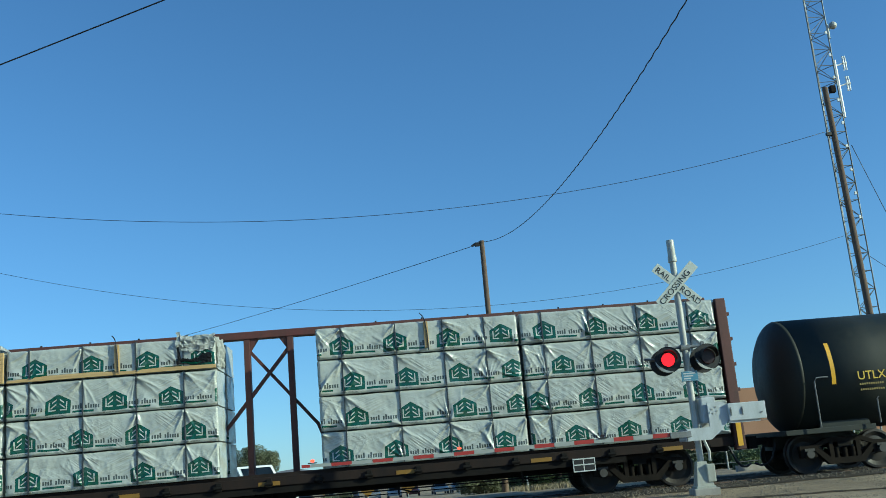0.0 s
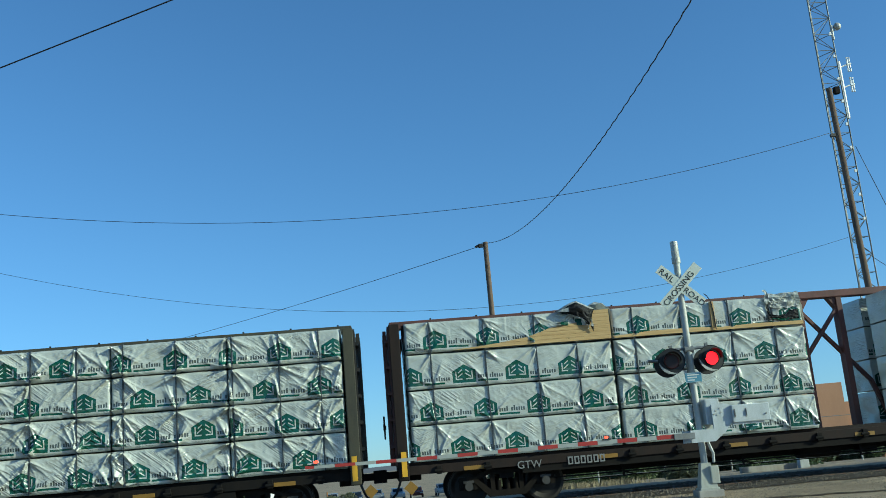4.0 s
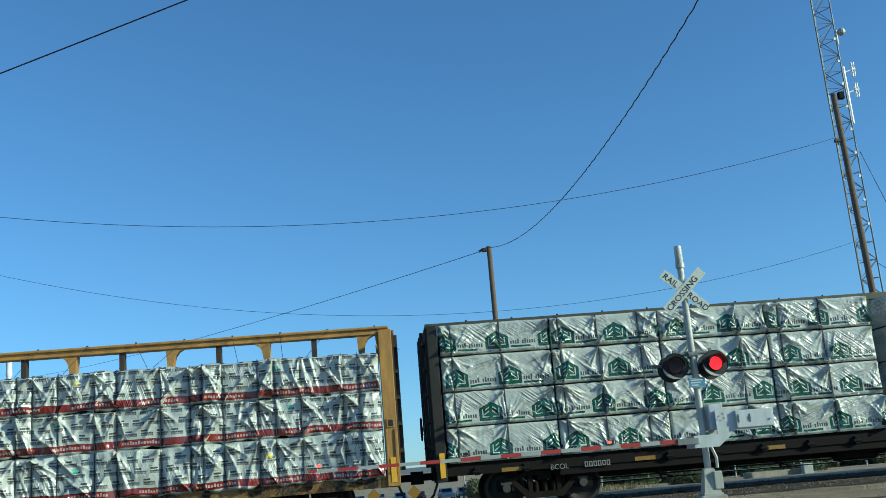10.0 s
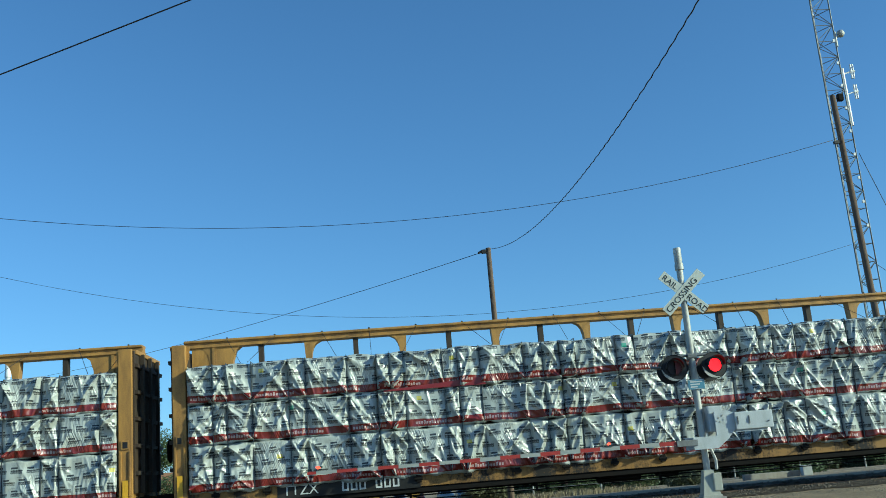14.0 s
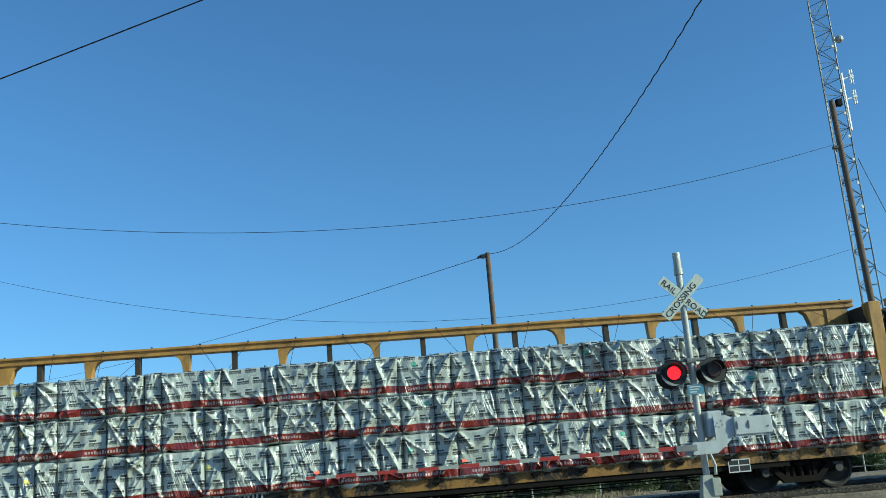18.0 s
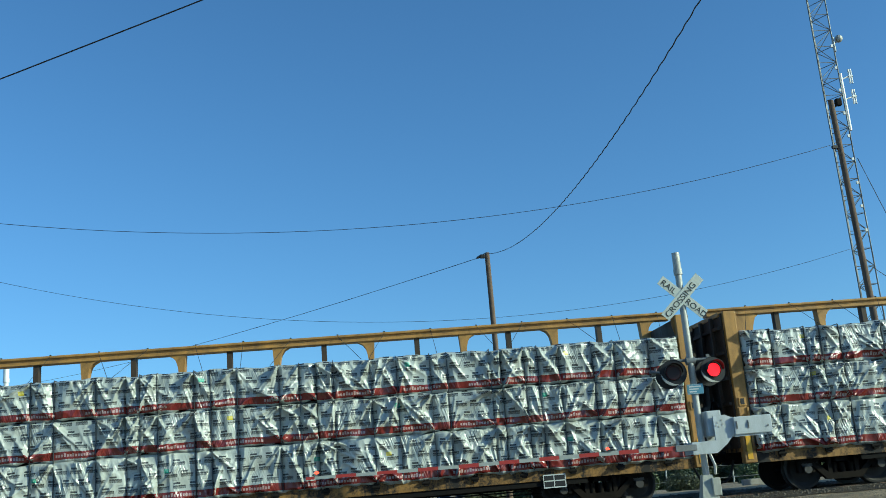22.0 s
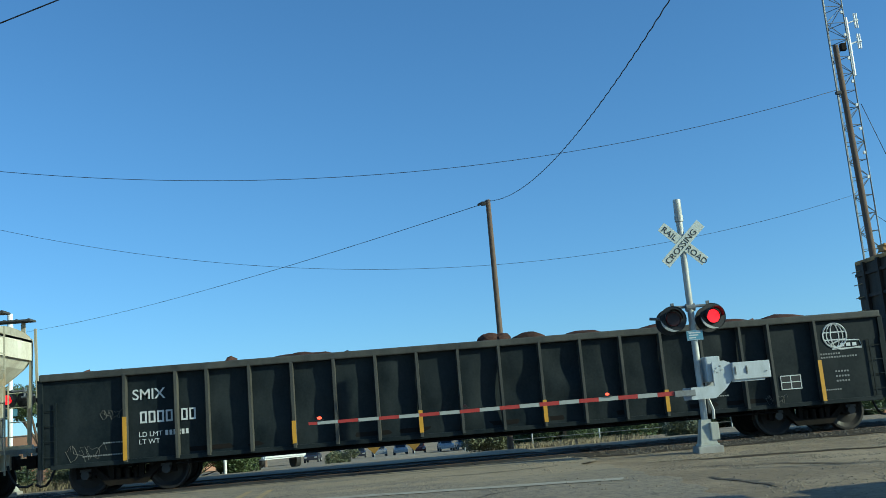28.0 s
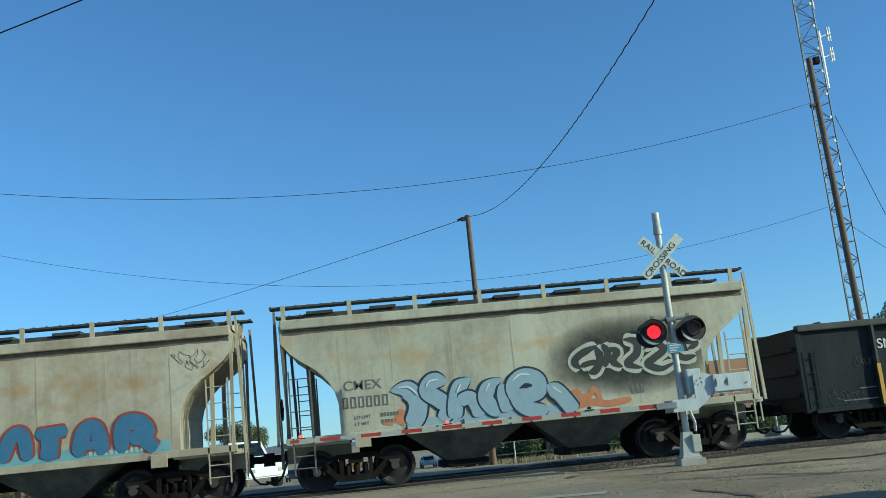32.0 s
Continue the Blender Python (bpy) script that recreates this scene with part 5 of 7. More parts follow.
def blob_letters(shapes, y, material, parent, name, depth=0.004):
    """Rounded sprayed letter shapes, each a fan of points about a centre line."""
    for number, (pts, width, *tips) in enumerate(shapes):
        first, last = tips or (1.0, 1.0)
        bm = bmesh.new()
        y0 = y - 0.0006 * number
        pts = [Vector((p[0], 0, p[1])) for p in pts]
        # smooth the stroke
        fine = []
        for i in range(len(pts) - 1):
            p0, p1, p2, p3 = pts[max(i - 1, 0)], pts[i], pts[i + 1], pts[min(i + 2, len(pts) - 1)]
            for k in range(8):
                t = k / 8
                fine.append(0.5 * ((2 * p1) + (p2 - p0) * t + (2 * p0 - 5 * p1 + 4 * p2 - p3) * t * t + (3 * p1 - p0 - 3 * p2 + p3) * t ** 3))
        fine.append(pts[-1])
        left, right = [], []
        n = len(fine)
        for i, p in enumerate(fine):
            d = (fine[min(i + 1, n - 1)] - fine[max(i - 1, 0)]).normalized()
            side = Vector((-d.z, 0, d.x))
            f = i / (n - 1)
            w = width * 0.5 * min(1, math.sqrt(max(0.02, 1 - (2 * f - 1) ** 8))) * min(1.0, first + f * 3.0, last + (1 - f) * 3.0)
            left.append(bm.verts.new((p.x + side.x * w, y0 - 0.0005 * f, p.z + side.z * w)))
            right.append(bm.verts.new((p.x - side.x * w, y0 - 0.0005 * f, p.z - side.z * w)))
        for i in range(n - 1):
            bm.faces.new((left[i], right[i], right[i + 1], left[i + 1]))
        part(name, bm, material, parent)


def hopper_car(at, length, skin, label, style):
    car = thing("covered_hopper_car", label, "freight car", group="freight cars of the train")
    CARS.append((car, at))
    h, eave, sill = length / 2, 3.80, 1.24
    trim = {-1: M["dark_trim"], 1: skin}
    cut = [(0.0, eave), (0.0, 3.40), (0.20, 3.15), (0.45, 2.95), (0.75, 2.74), (1.0, 2.49), (1.15, 2.22), (1.22, 1.93), (1.23, sill)]
    out = [(-h + a, z) for a, z in cut] + [(h - a, z) for a, z in cut[::-1]]
    for sgn in (-1, 1):
        bm = bmesh.new()
        prism(bm, out, sgn * 1.50 - 0.012, sgn * 1.50 + 0.012)
        side = part("side_sheet", bm, skin, car)
        for x in (-h + 1.3, -h + 2.5, -h + 3.9, -h + 5.3, h - 4.3, h - 2.8, h - 1.4):
            bm = bmesh.new()
            box(bm, x - 0.012, x + 0.012, sgn * 1.512 - 0.003, sgn * 1.512 + 0.003, sill, eave - 0.05)
            part("seam", bm, skin, side)
        bm = bmesh.new()
        box(bm, -h + 0.02, h - 0.02, sgn * 1.54 - 0.08, sgn * 1.54 + 0.08, eave - 0.10, eave + 0.12, 0.03)
        part("eave_rail", bm, skin, car)
        # dark brown band with a ragged lower edge, just under the eave rail
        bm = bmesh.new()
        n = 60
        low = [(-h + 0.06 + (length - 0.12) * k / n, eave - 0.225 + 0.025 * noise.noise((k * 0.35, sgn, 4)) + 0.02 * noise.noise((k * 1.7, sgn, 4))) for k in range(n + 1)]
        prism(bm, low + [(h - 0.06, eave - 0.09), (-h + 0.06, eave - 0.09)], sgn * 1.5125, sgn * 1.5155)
        part("grime_band", bm, M["dark_brown"], side, "dark uneven band under the eave")
        bm = bmesh.new()
        box(bm, -h, h, sgn * 1.47 - 0.06, sgn * 1.47 + 0.06, sill - 0.14, sill + 0.02, 0.015)
        part("side_sill", bm, skin, car)
        for way in (-1, 1):
            bm = bmesh.new()
            beam(bm, (way * (h - 0.08), sgn * 1.46, sill), (way * (h - 0.02), sgn * 1.46, eave), 0.07, 0.07)
            beam(bm, (way * (h + 0.18), sgn * 1.40, 1.1), (way * (h + 0.10), sgn * 1.40, 4.15), 0.06, 0.06)
            beam(bm, (way * (h - 0.60), sgn * 0.95, 1.2), (way * (h - 0.55), sgn * 0.95, 3.5), 0.09, 0.09)
            part("end_post", bm, trim[way], car)
            bm = rungs_ladder(way * (h - 0.62), way * (h - 0.16), sgn * 1.52, 0.45, 1.25, 3)
            part("step_ladder", bm, trim[way], car)
            bm = rungs_ladder(way * (h - 0.62), way * (h - 0.14), sgn * 1.52, 1.3, 2.75, 4, 0.012)
            part("side_ladder", bm, trim[way], car)
            bm = bmesh.new()
            box(bm, way * (h - 1.7) - 0.18, way * (h - 1.7) + 0.18, sgn * 1.545 - 0.02, sgn * 1.545 + 0.02, 0.92, 1.2, 0.01)
            rod(bm, (way * (h - 1.75), sgn * 1.55, 1.06), (way * (h - 1.75), sgn * 1.57, 1.06), 0.05, n=10)
            part("jacking_pad", bm, skin, car)
    for way in (-1, 1):
        bm = bmesh.new()
        prism(bm, [(way * (h - a - 0.02), z) for a, z in cut[1:]] + [(way * (h - a - 0.06), z + 0.02) for a, z in cut[:0:-1]], -1.485, 1.485)
        # ends and slopes take the lighter cream that carries their sunlight
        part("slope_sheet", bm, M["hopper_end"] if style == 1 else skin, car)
        bm = bmesh.new()
        box(bm, way * (h - 0.03) - 0.03, way * (h - 0.03) + 0.03, -1.48, 1.48, 3.35, 3.86)
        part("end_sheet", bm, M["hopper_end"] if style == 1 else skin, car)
        bm = bmesh.new()
        box(bm, way * (h - 0.66) - 0.75, way * (h - 0.66) + 0.75, -1.45, 1.45, 1.05, 1.16, 0.01)
        box(bm, way * (h - 0.66) - 0.75, way * (h - 0.66) + 0.75, -0.3, 0.3, 0.7, 1.05)
        part("end_platform", bm, skin, car)
        bm = bmesh.new()
        for y in (-1.15, -0.75):
            beam(bm, (way * (h + 0.14), y, 0.6), (way * (h + 0.14), y, 4.0), 0.035, 0.035)
        for k in range(9):
            rod(bm, (way * (h + 0.14), -1.15, 0.7 + k * 0.38), (way * (h + 0.14), -0.75, 0.7 + k * 0.38), 0.012, n=6)
        part("end_ladder", bm, trim[way], car)
        add_coupler(car, way * (h + 0.16), way, 0.85)
        add_truck(car, way * (h - 1.5), at)
    bm = bmesh.new()
    lathe(bm, [(0.24, 0), (0.26, 0.02), (0.24, 0.04), (0.21, 0.02), (0.05, 0.05), (0.05, -0.02)], 18, Euler((0, 0, radians(90))).to_matrix().to_4x4())
    part("brake_wheel", bm, M["under"], car, m=pose(-h - 0.10, -0.6, 1.95))
    bm = bmesh.new()
    arc = [(1.5 * math.cos(math.pi * k / 12), eave + 0.26 * math.sin(math.pi * k / 12)) for k in range(13)]
    prism(bm, arc, -h, h, "yz")
    roof = part("roof", bm, skin, car, smooth=False)
    for sgn in (-1, 1):
        bm = bmesh.new()
        box(bm, -h - 0.24, h + 0.24, sgn * 0.85 - 0.22, sgn * 0.85 + 0.22, 4.27, 4.31)
        for k in range(40):
            x = -h - 0.2 + k * (length + 0.4) / 39
            box(bm, x - 0.02, x + 0.02, sgn * 0.85 - 0.23, sgn * 0.85 + 0.23, 4.31, 4.325)
        part("running_board", bm, M["board_grey"], car)
        for k in range(8):
            x = -h + 0.08 + k * (length - 0.16) / 7
            bm = bmesh.new()
            box(bm, x - 0.05, x + 0.05, sgn * 1.08 - 0.02, sgn * 1.08 + 0.02, 3.95, 4.33)
            part("board_bracket", bm, skin, car)
    bm = bmesh.new()
    box(bm, -h + 0.5, h - 0.5, -0.30, 0.30, 4.02, 4.20, 0.03)
    for k in range(7):
        x = -h + 0.9 + k * (length - 1.8) / 6
        box(bm, x - 0.32, x + 0.32, -0.36, 0.36, 4.18, 4.25)
    part("hatch", bm, M["board_grey"], roof)
    for cx in (-1.45, 1.45):
        bm = bmesh.new()
        a, b, z0, z1 = 1.42, 0.42, sill - 0.1, 0.42
        v = [bm.verts.new(p) for p in [(cx - a, -1.42, z0), (cx + a, -1.42, z0), (cx + a, 1.42, z0), (cx - a, 1.42, z0), (cx - b, -0.62, z1), (cx + b, -0.62, z1), (cx + b, 0.62, z1), (cx - b, 0.62, z1)]]
        for f in ((0, 1, 5, 4), (1, 2, 6, 5), (2, 3, 7, 6), (3, 0, 4, 7), (4, 5, 6, 7), (0, 3, 2, 1)):
            bm.faces.new([v[i] for i in f])
        chute = part("discharge_hopper", bm, M["chute"], car)
        bm = bmesh.new()
        box(bm, cx - 0.55, cx + 0.55, -0.68, 0.68, 0.26, 0.42, 0.02)
        rod(bm, (cx - 0.35, -0.72, 0.34), (cx - 0.35, -0.66, 0.34), 0.07, n=10)
        part("outlet_gate", bm, M["under"], chute)
    bm = bmesh.new()
    box(bm, -h + 1.6, h - 1.6, -0.2, 0.2, 0.7, 1.2)
    part("centre_sill", bm, M["under"], car)
    y = -1.5165
    if style == 1:
        part("reporting_mark", letters("CMEX", 0.31, M["letter_grey"], 1.04, 0.001), None, car, m=pose(-4.15, y, 2.2))
        part("road_number", bars(6, 0.13, 0.25, 0.05), M["letter_grey"], car, m=pose(-4.19, y, 1.80))
        part("load_limit", letters("LD LMT", 0.11, M["letter_grey"]), None, car, m=pose(-h + 1.55, y, 1.55))
        part("light_weight", letters("LT WT", 0.11, M["letter_grey"]), None, car, m=pose(-h + 1.55, y, 1.40))
        part("road_number", bars(6, 0.05, 0.08, 0.02), M["letter_grey"], car, m=pose(-h + 2.15, y, 1.56))
        part("road_number", bars(5, 0.05, 0.08, 0.02), M["letter_grey"], car, m=pose(-h + 2.15, y, 1.41))
        strokes = [
            ([(-3.09, 2.1), (-2.75, 2.11), (-2.51, 1.86), (-2.53, 1.54), (-2.71, 1.28)], 0.42, 0.15, 1.0),
            ([(-1.8, 2.2), (-2.11, 2.24), (-2.26, 2.02), (-2.01, 1.81), (-1.8, 1.6), (-2.01, 1.34)], 0.36, 0.6, 0.9),
            ([(-1.22, 2.23), (-1.51, 2.04), (-1.63, 1.72), (-1.68, 1.34)], 0.35, 0.12, 1.0),
            ([(-1.57, 1.71), (-1.3, 1.79), (-1.16, 1.56), (-1.12, 1.33)], 0.3, 0.8, 1.0),
            ([(-0.5, 2.15), (-0.81, 2.01), (-0.94, 1.76), (-0.81, 1.52), (-0.62, 1.43)], 0.35, 0.12, 1.0),
            ([(-0.45, 2.02), (-0.52, 1.75), (-0.45, 1.38)], 0.3, 0.5, 1.0),
            ([(-0.25, 1.58), (-0.29, 1.95), (-0.02, 2.16), (0.29, 2.06), (0.31, 1.8), (0.06, 1.71), (-0.2, 1.69), (-0.08, 1.47), (0.23, 1.35), (0.48, 1.38)], 0.34, 1.0, 0.8),
            ([(0.5, 1.9), (0.75, 1.71), (0.93, 1.47), (1.08, 1.24)], 0.36, 0.35, 1.0)]
        gleams = [([(-2.94, 2.15), (-2.67, 2.15), (-2.46, 1.94)], 0.035, 0.3, 0.3), ([(-2.28, 2.12), (-2.19, 2.24), (-1.97, 2.27)], 0.035, 0.3, 0.3), ([(-1.47, 2.13), (-1.59, 1.93)], 0.035, 0.3, 0.3), ([(-0.81, 2.08), (-0.93, 1.9)], 0.035, 0.3, 0.3), ([(-0.29, 2.06), (-0.1, 2.2), (0.15, 2.18)], 0.035, 0.3, 0.3), ([(0.62, 1.86), (0.83, 1.69)], 0.035, 0.3, 0.3)]
        flourish = [([(-2.84, 1.66), (-2.94, 1.48), (-2.80, 1.37)], 0.20), ([(-3.34, 1.44), (-3.17, 1.39), (-3.04, 1.44)], 0.1), ([(0.95, 1.52), (1.18, 1.7), (1.35, 1.43), (1.6, 1.71), (1.74, 1.37)], 0.13), ([(1.05, 1.34), (1.49, 1.42), (1.92, 1.35), (2.45, 1.41)], 0.16), ([(1.29, 1.57), (1.52, 1.59)], 0.1)]
        grow = lambda st, g: [(p, w + g, *tips) for p, w, *tips in st]
        blob_letters(flourish, y - 0.002, M["graf_orange"], car, "sprayed_flourish")
        blob_letters(grow(strokes, 0.10), y - 0.0035, M["graf_dark"], car, "sprayed_outline")
        bm = bmesh.new()
        box(bm, -2.78, 1.06, y - 0.0098, y - 0.0084, 1.105, 1.42)
        skirt = part("sprayed_letter", bm, M["graf_blue"], car)
        for i, (edge, fill) in enumerate(zip(grow(strokes, 0.085), grow(strokes, 0.0))):
            blob_letters([edge], y - 0.0105 - 0.0024 * i, M["graf_dark"], car, "sprayed_outline")
            blob_letters([fill], y - 0.0118 - 0.0024 * i, M["graf_blue"], car, "sprayed_letter")
        blob_letters(gleams, y - 0.0305, M["graf_gleam"], car, "sprayed_gleam")
        for x, tall in ((-2.80, 0.2), (-2.10, 0.12), (-1.50, 0.2), (-0.86, 0.1), (-0.42, 0.14), (0.06, 0.1), (1.08, 0.14)):
            bm = bmesh.new()
            box(bm, x - 0.022, x + 0.022, y - 0.0306, y - 0.0300, 1.105, 1.12 + tall)
            part("sprayed_outline", bm, M["graf_dark"], skirt)
        loops = [
            ([(1.34, 2.2), (1.22, 2.37), (1.4, 2.54), (1.8, 2.7)], 0.14),
            ([(1.74, 2.69), (1.83, 2.43), (1.71, 2.15), (1.51, 2.09)], 0.15),
            ([(1.34, 2.25), (1.56, 2.31), (1.78, 2.32)], 0.1),
            ([(1.92, 2.73), (2.02, 2.48), (1.91, 2.18)], 0.13),
            ([(2.0, 2.61), (2.25, 2.52), (2.12, 2.31), (2.34, 2.15)], 0.13),
            ([(2.42, 2.79), (2.72, 2.71), (2.71, 2.44), (2.47, 2.22), (2.8, 2.09)], 0.15),
            ([(2.87, 2.5), (3.14, 2.66), (3.36, 2.47), (3.11, 2.29), (2.94, 2.16), (3.25, 2.03), (3.6, 2.16)], 0.14),
            ([(3.42, 2.58), (3.62, 2.36), (3.83, 2.23), (4.12, 2.26)], 0.12),
            ([(3.96, 2.69), (4.16, 2.55), (3.94, 2.42)], 0.1)]
        bm = bmesh.new()
        bm.faces.new([bm.verts.new(p) for p in ((0.30, y - 0.002, 1.30), (4.27, y - 0.002, 1.30), (4.27, y - 0.002, 3.56), (0.30, y - 0.002, 3.56))])
        part("sprayed_haze", bm, M["graf_haze"], car)
        blob_letters(grow(loops, 0.19), y - 0.005, M["graf_pale"], car, "sprayed_outline")
        blob_letters([(p, w, 0.3, 0.3) for p, w in grow(loops, 0.03)], y - 0.0115, M["graf_black"], car, "sprayed_letter")
        bm = bmesh.new()
        for k in range(3):
            box(bm, 2.47 + k * 0.11, 2.55 + k * 0.11, y - 0.003, y + 0.003, 1.52, 1.72)
        part("stencil_panel", bm, M["letter_grey"], car)
    else:
        x0, z0 = 0.45, 1.24
        strokes = [([(0.0, 0.1), (0.2, 0.62), (0.45, 0.66), (0.55, 0.1)], 0.30), ([(1.0, 0.06), (1.05, 0.66)], 0.38), ([(0.72, 0.64), (1.42, 0.68)], 0.24), ([(1.62, 0.08), (1.76, 0.60), (2.02, 0.64), (2.16, 0.08)], 0.34), ([(1.72, 0.3), (2.12, 0.3)], 0.18),
                   ([(2.56, 0.08), (2.60, 0.66), (2.95, 0.70), (3.10, 0.46), (2.72, 0.34)], 0.36), ([(3.02, 0.32), (3.30, 0.08)], 0.30)]
        move = lambda st, g: [([(x0 + a, z0 + b) for a, b in p], w + g, *tips) for p, w, *tips in st]
        bm = bmesh.new()
        box(bm, -h + 1.6, h - 1.45, y - 0.002, y + 0.002, sill + 0.02, sill + 0.26)
        part("sprayed_band", bm, M["graf_teal"], car)
        blob_letters(move(strokes, 0.11), y - 0.005, M["graf_red"], car, "sprayed_outline")
        blob_letters(move(strokes, 0.0), y - 0.015, M["graf_azure"], car, "sprayed_letter")
        part("lettering", bars(11, 0.06, 0.10, 0.05), M["graf_pale"], car, m=pose(2.3, y - 0.006, sill + 0.07))
        for k, (x0, z0, size) in enumerate(((4.15, 3.28, 1.0), (4.45, 3.10, 0.7))):
            bm = bmesh.new()
            tube(bm, [(x0 + i * 0.03 * size + 0.09 * size * math.cos(i * 1.1), y - 0.001, z0 + 0.12 * size * math.sin(i * 0.83 + k) + 0.05 * size * math.sin(i * 2.3)) for i in range(26)], 0.0045, 4)
            part("sprayed_scrawl", bm, M["dark_brown"], car)
    return car


def tank_car(at, length):
    car = thing("tank_car", "black steel tank car with yellow end stripe", "freight car", group="freight cars of the train")
    CARS.append((car, at))
    h, r, zc = length / 2, 1.40, 2.36
    bm = bmesh.new()
    turn = Matrix.Translation((0, 0, zc)) @ Euler((0, 0, radians(-90))).to_matrix().to_4x4()
    lathe(bm, [(r, -h + 0.44 + k * (length - 0.88) / 8) for k in range(9)], 48, turn)
    me = mesh_of("tank_shell", bm, M["tank"])
    me.polygons.foreach_set("use_smooth", [len(p.vertices) == 4 for p in me.polygons])
    shell = part("tank_shell", me, None, car)
    for way in (-1, 1):
        bm = bmesh.new()
        lathe(bm, [(q, way * (h - d)) for q, d in ((0.05, 0.0), (0.5, 0.03), (0.85, 0.10), (1.1, 0.19), (1.27, 0.29), (1.36, 0.37), (r - 0.002, 0.438))], 48, turn)
        part("tank_head", bm, M["tank"], car, smooth=True)
    for x in (-h + 1.15, h - 1.15):
        bm = bmesh.new()
        for k in range(8):
            a0, a1 = radians(-14 + k * 5.2), radians(-14 + (k + 1) * 5.2)
            p = [(x + dx, -1.405 * math.cos(a), zc + 1.405 * math.sin(a)) for a in (a0, a1) for dx in (-0.05, 0.05)]
            v = [bm.verts.new(q) for q in p]
            bm.faces.new((v[0], v[1], v[3], v[2]))
        part("reflector", bm, M["yellow_mark"], shell)
        bm = bmesh.new()
        tube(bm, [(x - 0.55, -1.5, 1.05), (x - 0.55, -1.52, 2.1), (x - 0.48, -1.5, 2.2), (x - 0.2, -1.5, 2.2)], 0.018)
        part("hand_rail", bm, M["lattice"], car)
        bm = bmesh.new()
        tube(bm, [(x + 0.9, -1.5, 1.05), (x + 0.9, -1.52, 1.6), (x + 0.95, -1.5, 1.65)], 0.018)
        part("hand_rail", bm, M["lattice"], car)
    part("reporting_mark", letters("UTLX", 0.28, M["letter_yellow"]), None, car, m=pose(-h + 1.72, -1.415, 2.08))
    for k in range(2):
        part("road_number", bars(11, 0.035, 0.045, 0.02), M["letter_dull"], car, m=pose(-h + 1.75, -1.412, 1.95 - k * 0.13))
    for way in (-1, 1):
        bm = bmesh.new()
        box(bm, way * (h - 0.9) - 1.1, way * (h - 0.9) + 1.1, -1.35, 1.35, 0.92, 1.04, 0.01)
        box(bm, way * (h - 0.9) - 1.0, way * (h - 0.9) + 1.0, -0.3, 0.3, 0.6, 0.95)
        prism(bm, [(way * (h - 2.2), 1.0), (way * (h - 0.9), 1.0), (way * (h - 1.0), 1.5), (way * (h - 2.1), 1.35)], -0.75, 0.75)
        part("stub_sill", bm, M["tank"], car)
        add_coupler(car, way * (h + 0.2), way, 0.85)
        add_truck(car, way * (h - 1.3), at)
    bm = bmesh.new()
    rod(bm, (0, 0, zc + 1.3), (0, 0, zc + 1.75), 0.3, n=20)
    part("dome", bm, M["tank"], car)
    return car


# ---------------------------------------------------------------- the train
tank_car(17.7, 15.9)

TIERS4 = ((1.10, 0.785), (1.92, 0.765), (2.72, 0.795), (3.55, 0.71))
TIERS3 = ((0.95, 1.03), (2.00, 0.87), (2.89, 0.87))
A_AT, B_AT = -2.42, -25.22
centre_beam_car(A_AT, 21.9, M["oxide"], M["sill_dark"], "red-brown centre beam flat car loaded with wrapped lumber", (4.32, 4.50), 0.52, False, ("GTW", -8.27, -7.09, 7.14, 0.76, 0.24), M["letter_dim"], None, M["sill_dark"])
load_a = load_car(A_AT, ((-10.63, -5.76), (-5.72, -1.05), (1.20, 5.93), (5.97, 10.69)), TIERS4, 1.18, M["wrap_green"], "lumber bundle in white wrap with green house prints", "green-printed lumber bundles", "taut", 11)
centre_beam_car(B_AT, 21.95, M["olive"], M["under"], "dark olive centre beam flat car loaded with wrapped lumber", (4.32, 4.50), 0.34, False, ("BCOL", -8.4, -7.60, 4.58, 0.79, 0.165), M["letter_dim"], M["black_car"], M["black_car"])
cols = [(-10.72 + k * 2.61, -10.72 + (k + 1) * 2.61) for k in range(4)] + [(0.28 + k * 2.61, 0.28 + (k + 1) * 2.61) for k in range(4)]
load_car(B_AT, cols, TIERS4, 1.18, M["wrap_green_loose"], "wrinkled lumber bundle in white wrap with green prints", "green-printed lumber bundles", "loose", 12)
for k, (at, length) in enumerate(((-48.08, 22.05), (-71.07, 22.05), (-93.95, 21.9))):
    centre_beam_car(at, length, M["yellow"], M["yellow_sill"], "weathered yellow centre beam flat car loaded with wrapped lumber", (4.34, 4.53), 0, True, ("TTZX", (-8.67, -6.4, -7.58)[k], (-7.35, -5.15, -6.07)[k], (5.77, 7.0, 7.38)[k], 0.74, 0.31), M["letter_white"], M["shade_brown"], None, ((-1,), (-1, 1), ())[k])
    n, w = 5, (length - 0.62) / 5
    packs = load_car(at, [(-length / 2 + 0.31 + j * w, -length / 2 + 0.31 + (j + 1) * w) for j in range(n)], TIERS3, 1.22, M["wrap_red"], "billowing lumber bundle in silver-white wrap with red band", "red-banded lumber bundles", "billow", 20 + k)
    if k == 0:
        bm = bmesh.new()
        prism(bm, [(-2.0, -0.03), (0.35, -0.03), (0.35, 0.16), (-0.4, 0.10), (-2.0, 0.0)], -1.31, -1.27)
        part("loose_fold", bm, M["band_red"], packs[5], "turned-down red fold of the wrap")
gondola_car(-115.65, 19.7)
hopper_car(-132.17, 11.0, M["hopper"], "cream-grey covered hopper car with blue sprayed lettering", 1)
hopper_car(-144.25, 11.0, M["hopper_b"], "stained tan covered hopper car with sprayed lettering", 2)


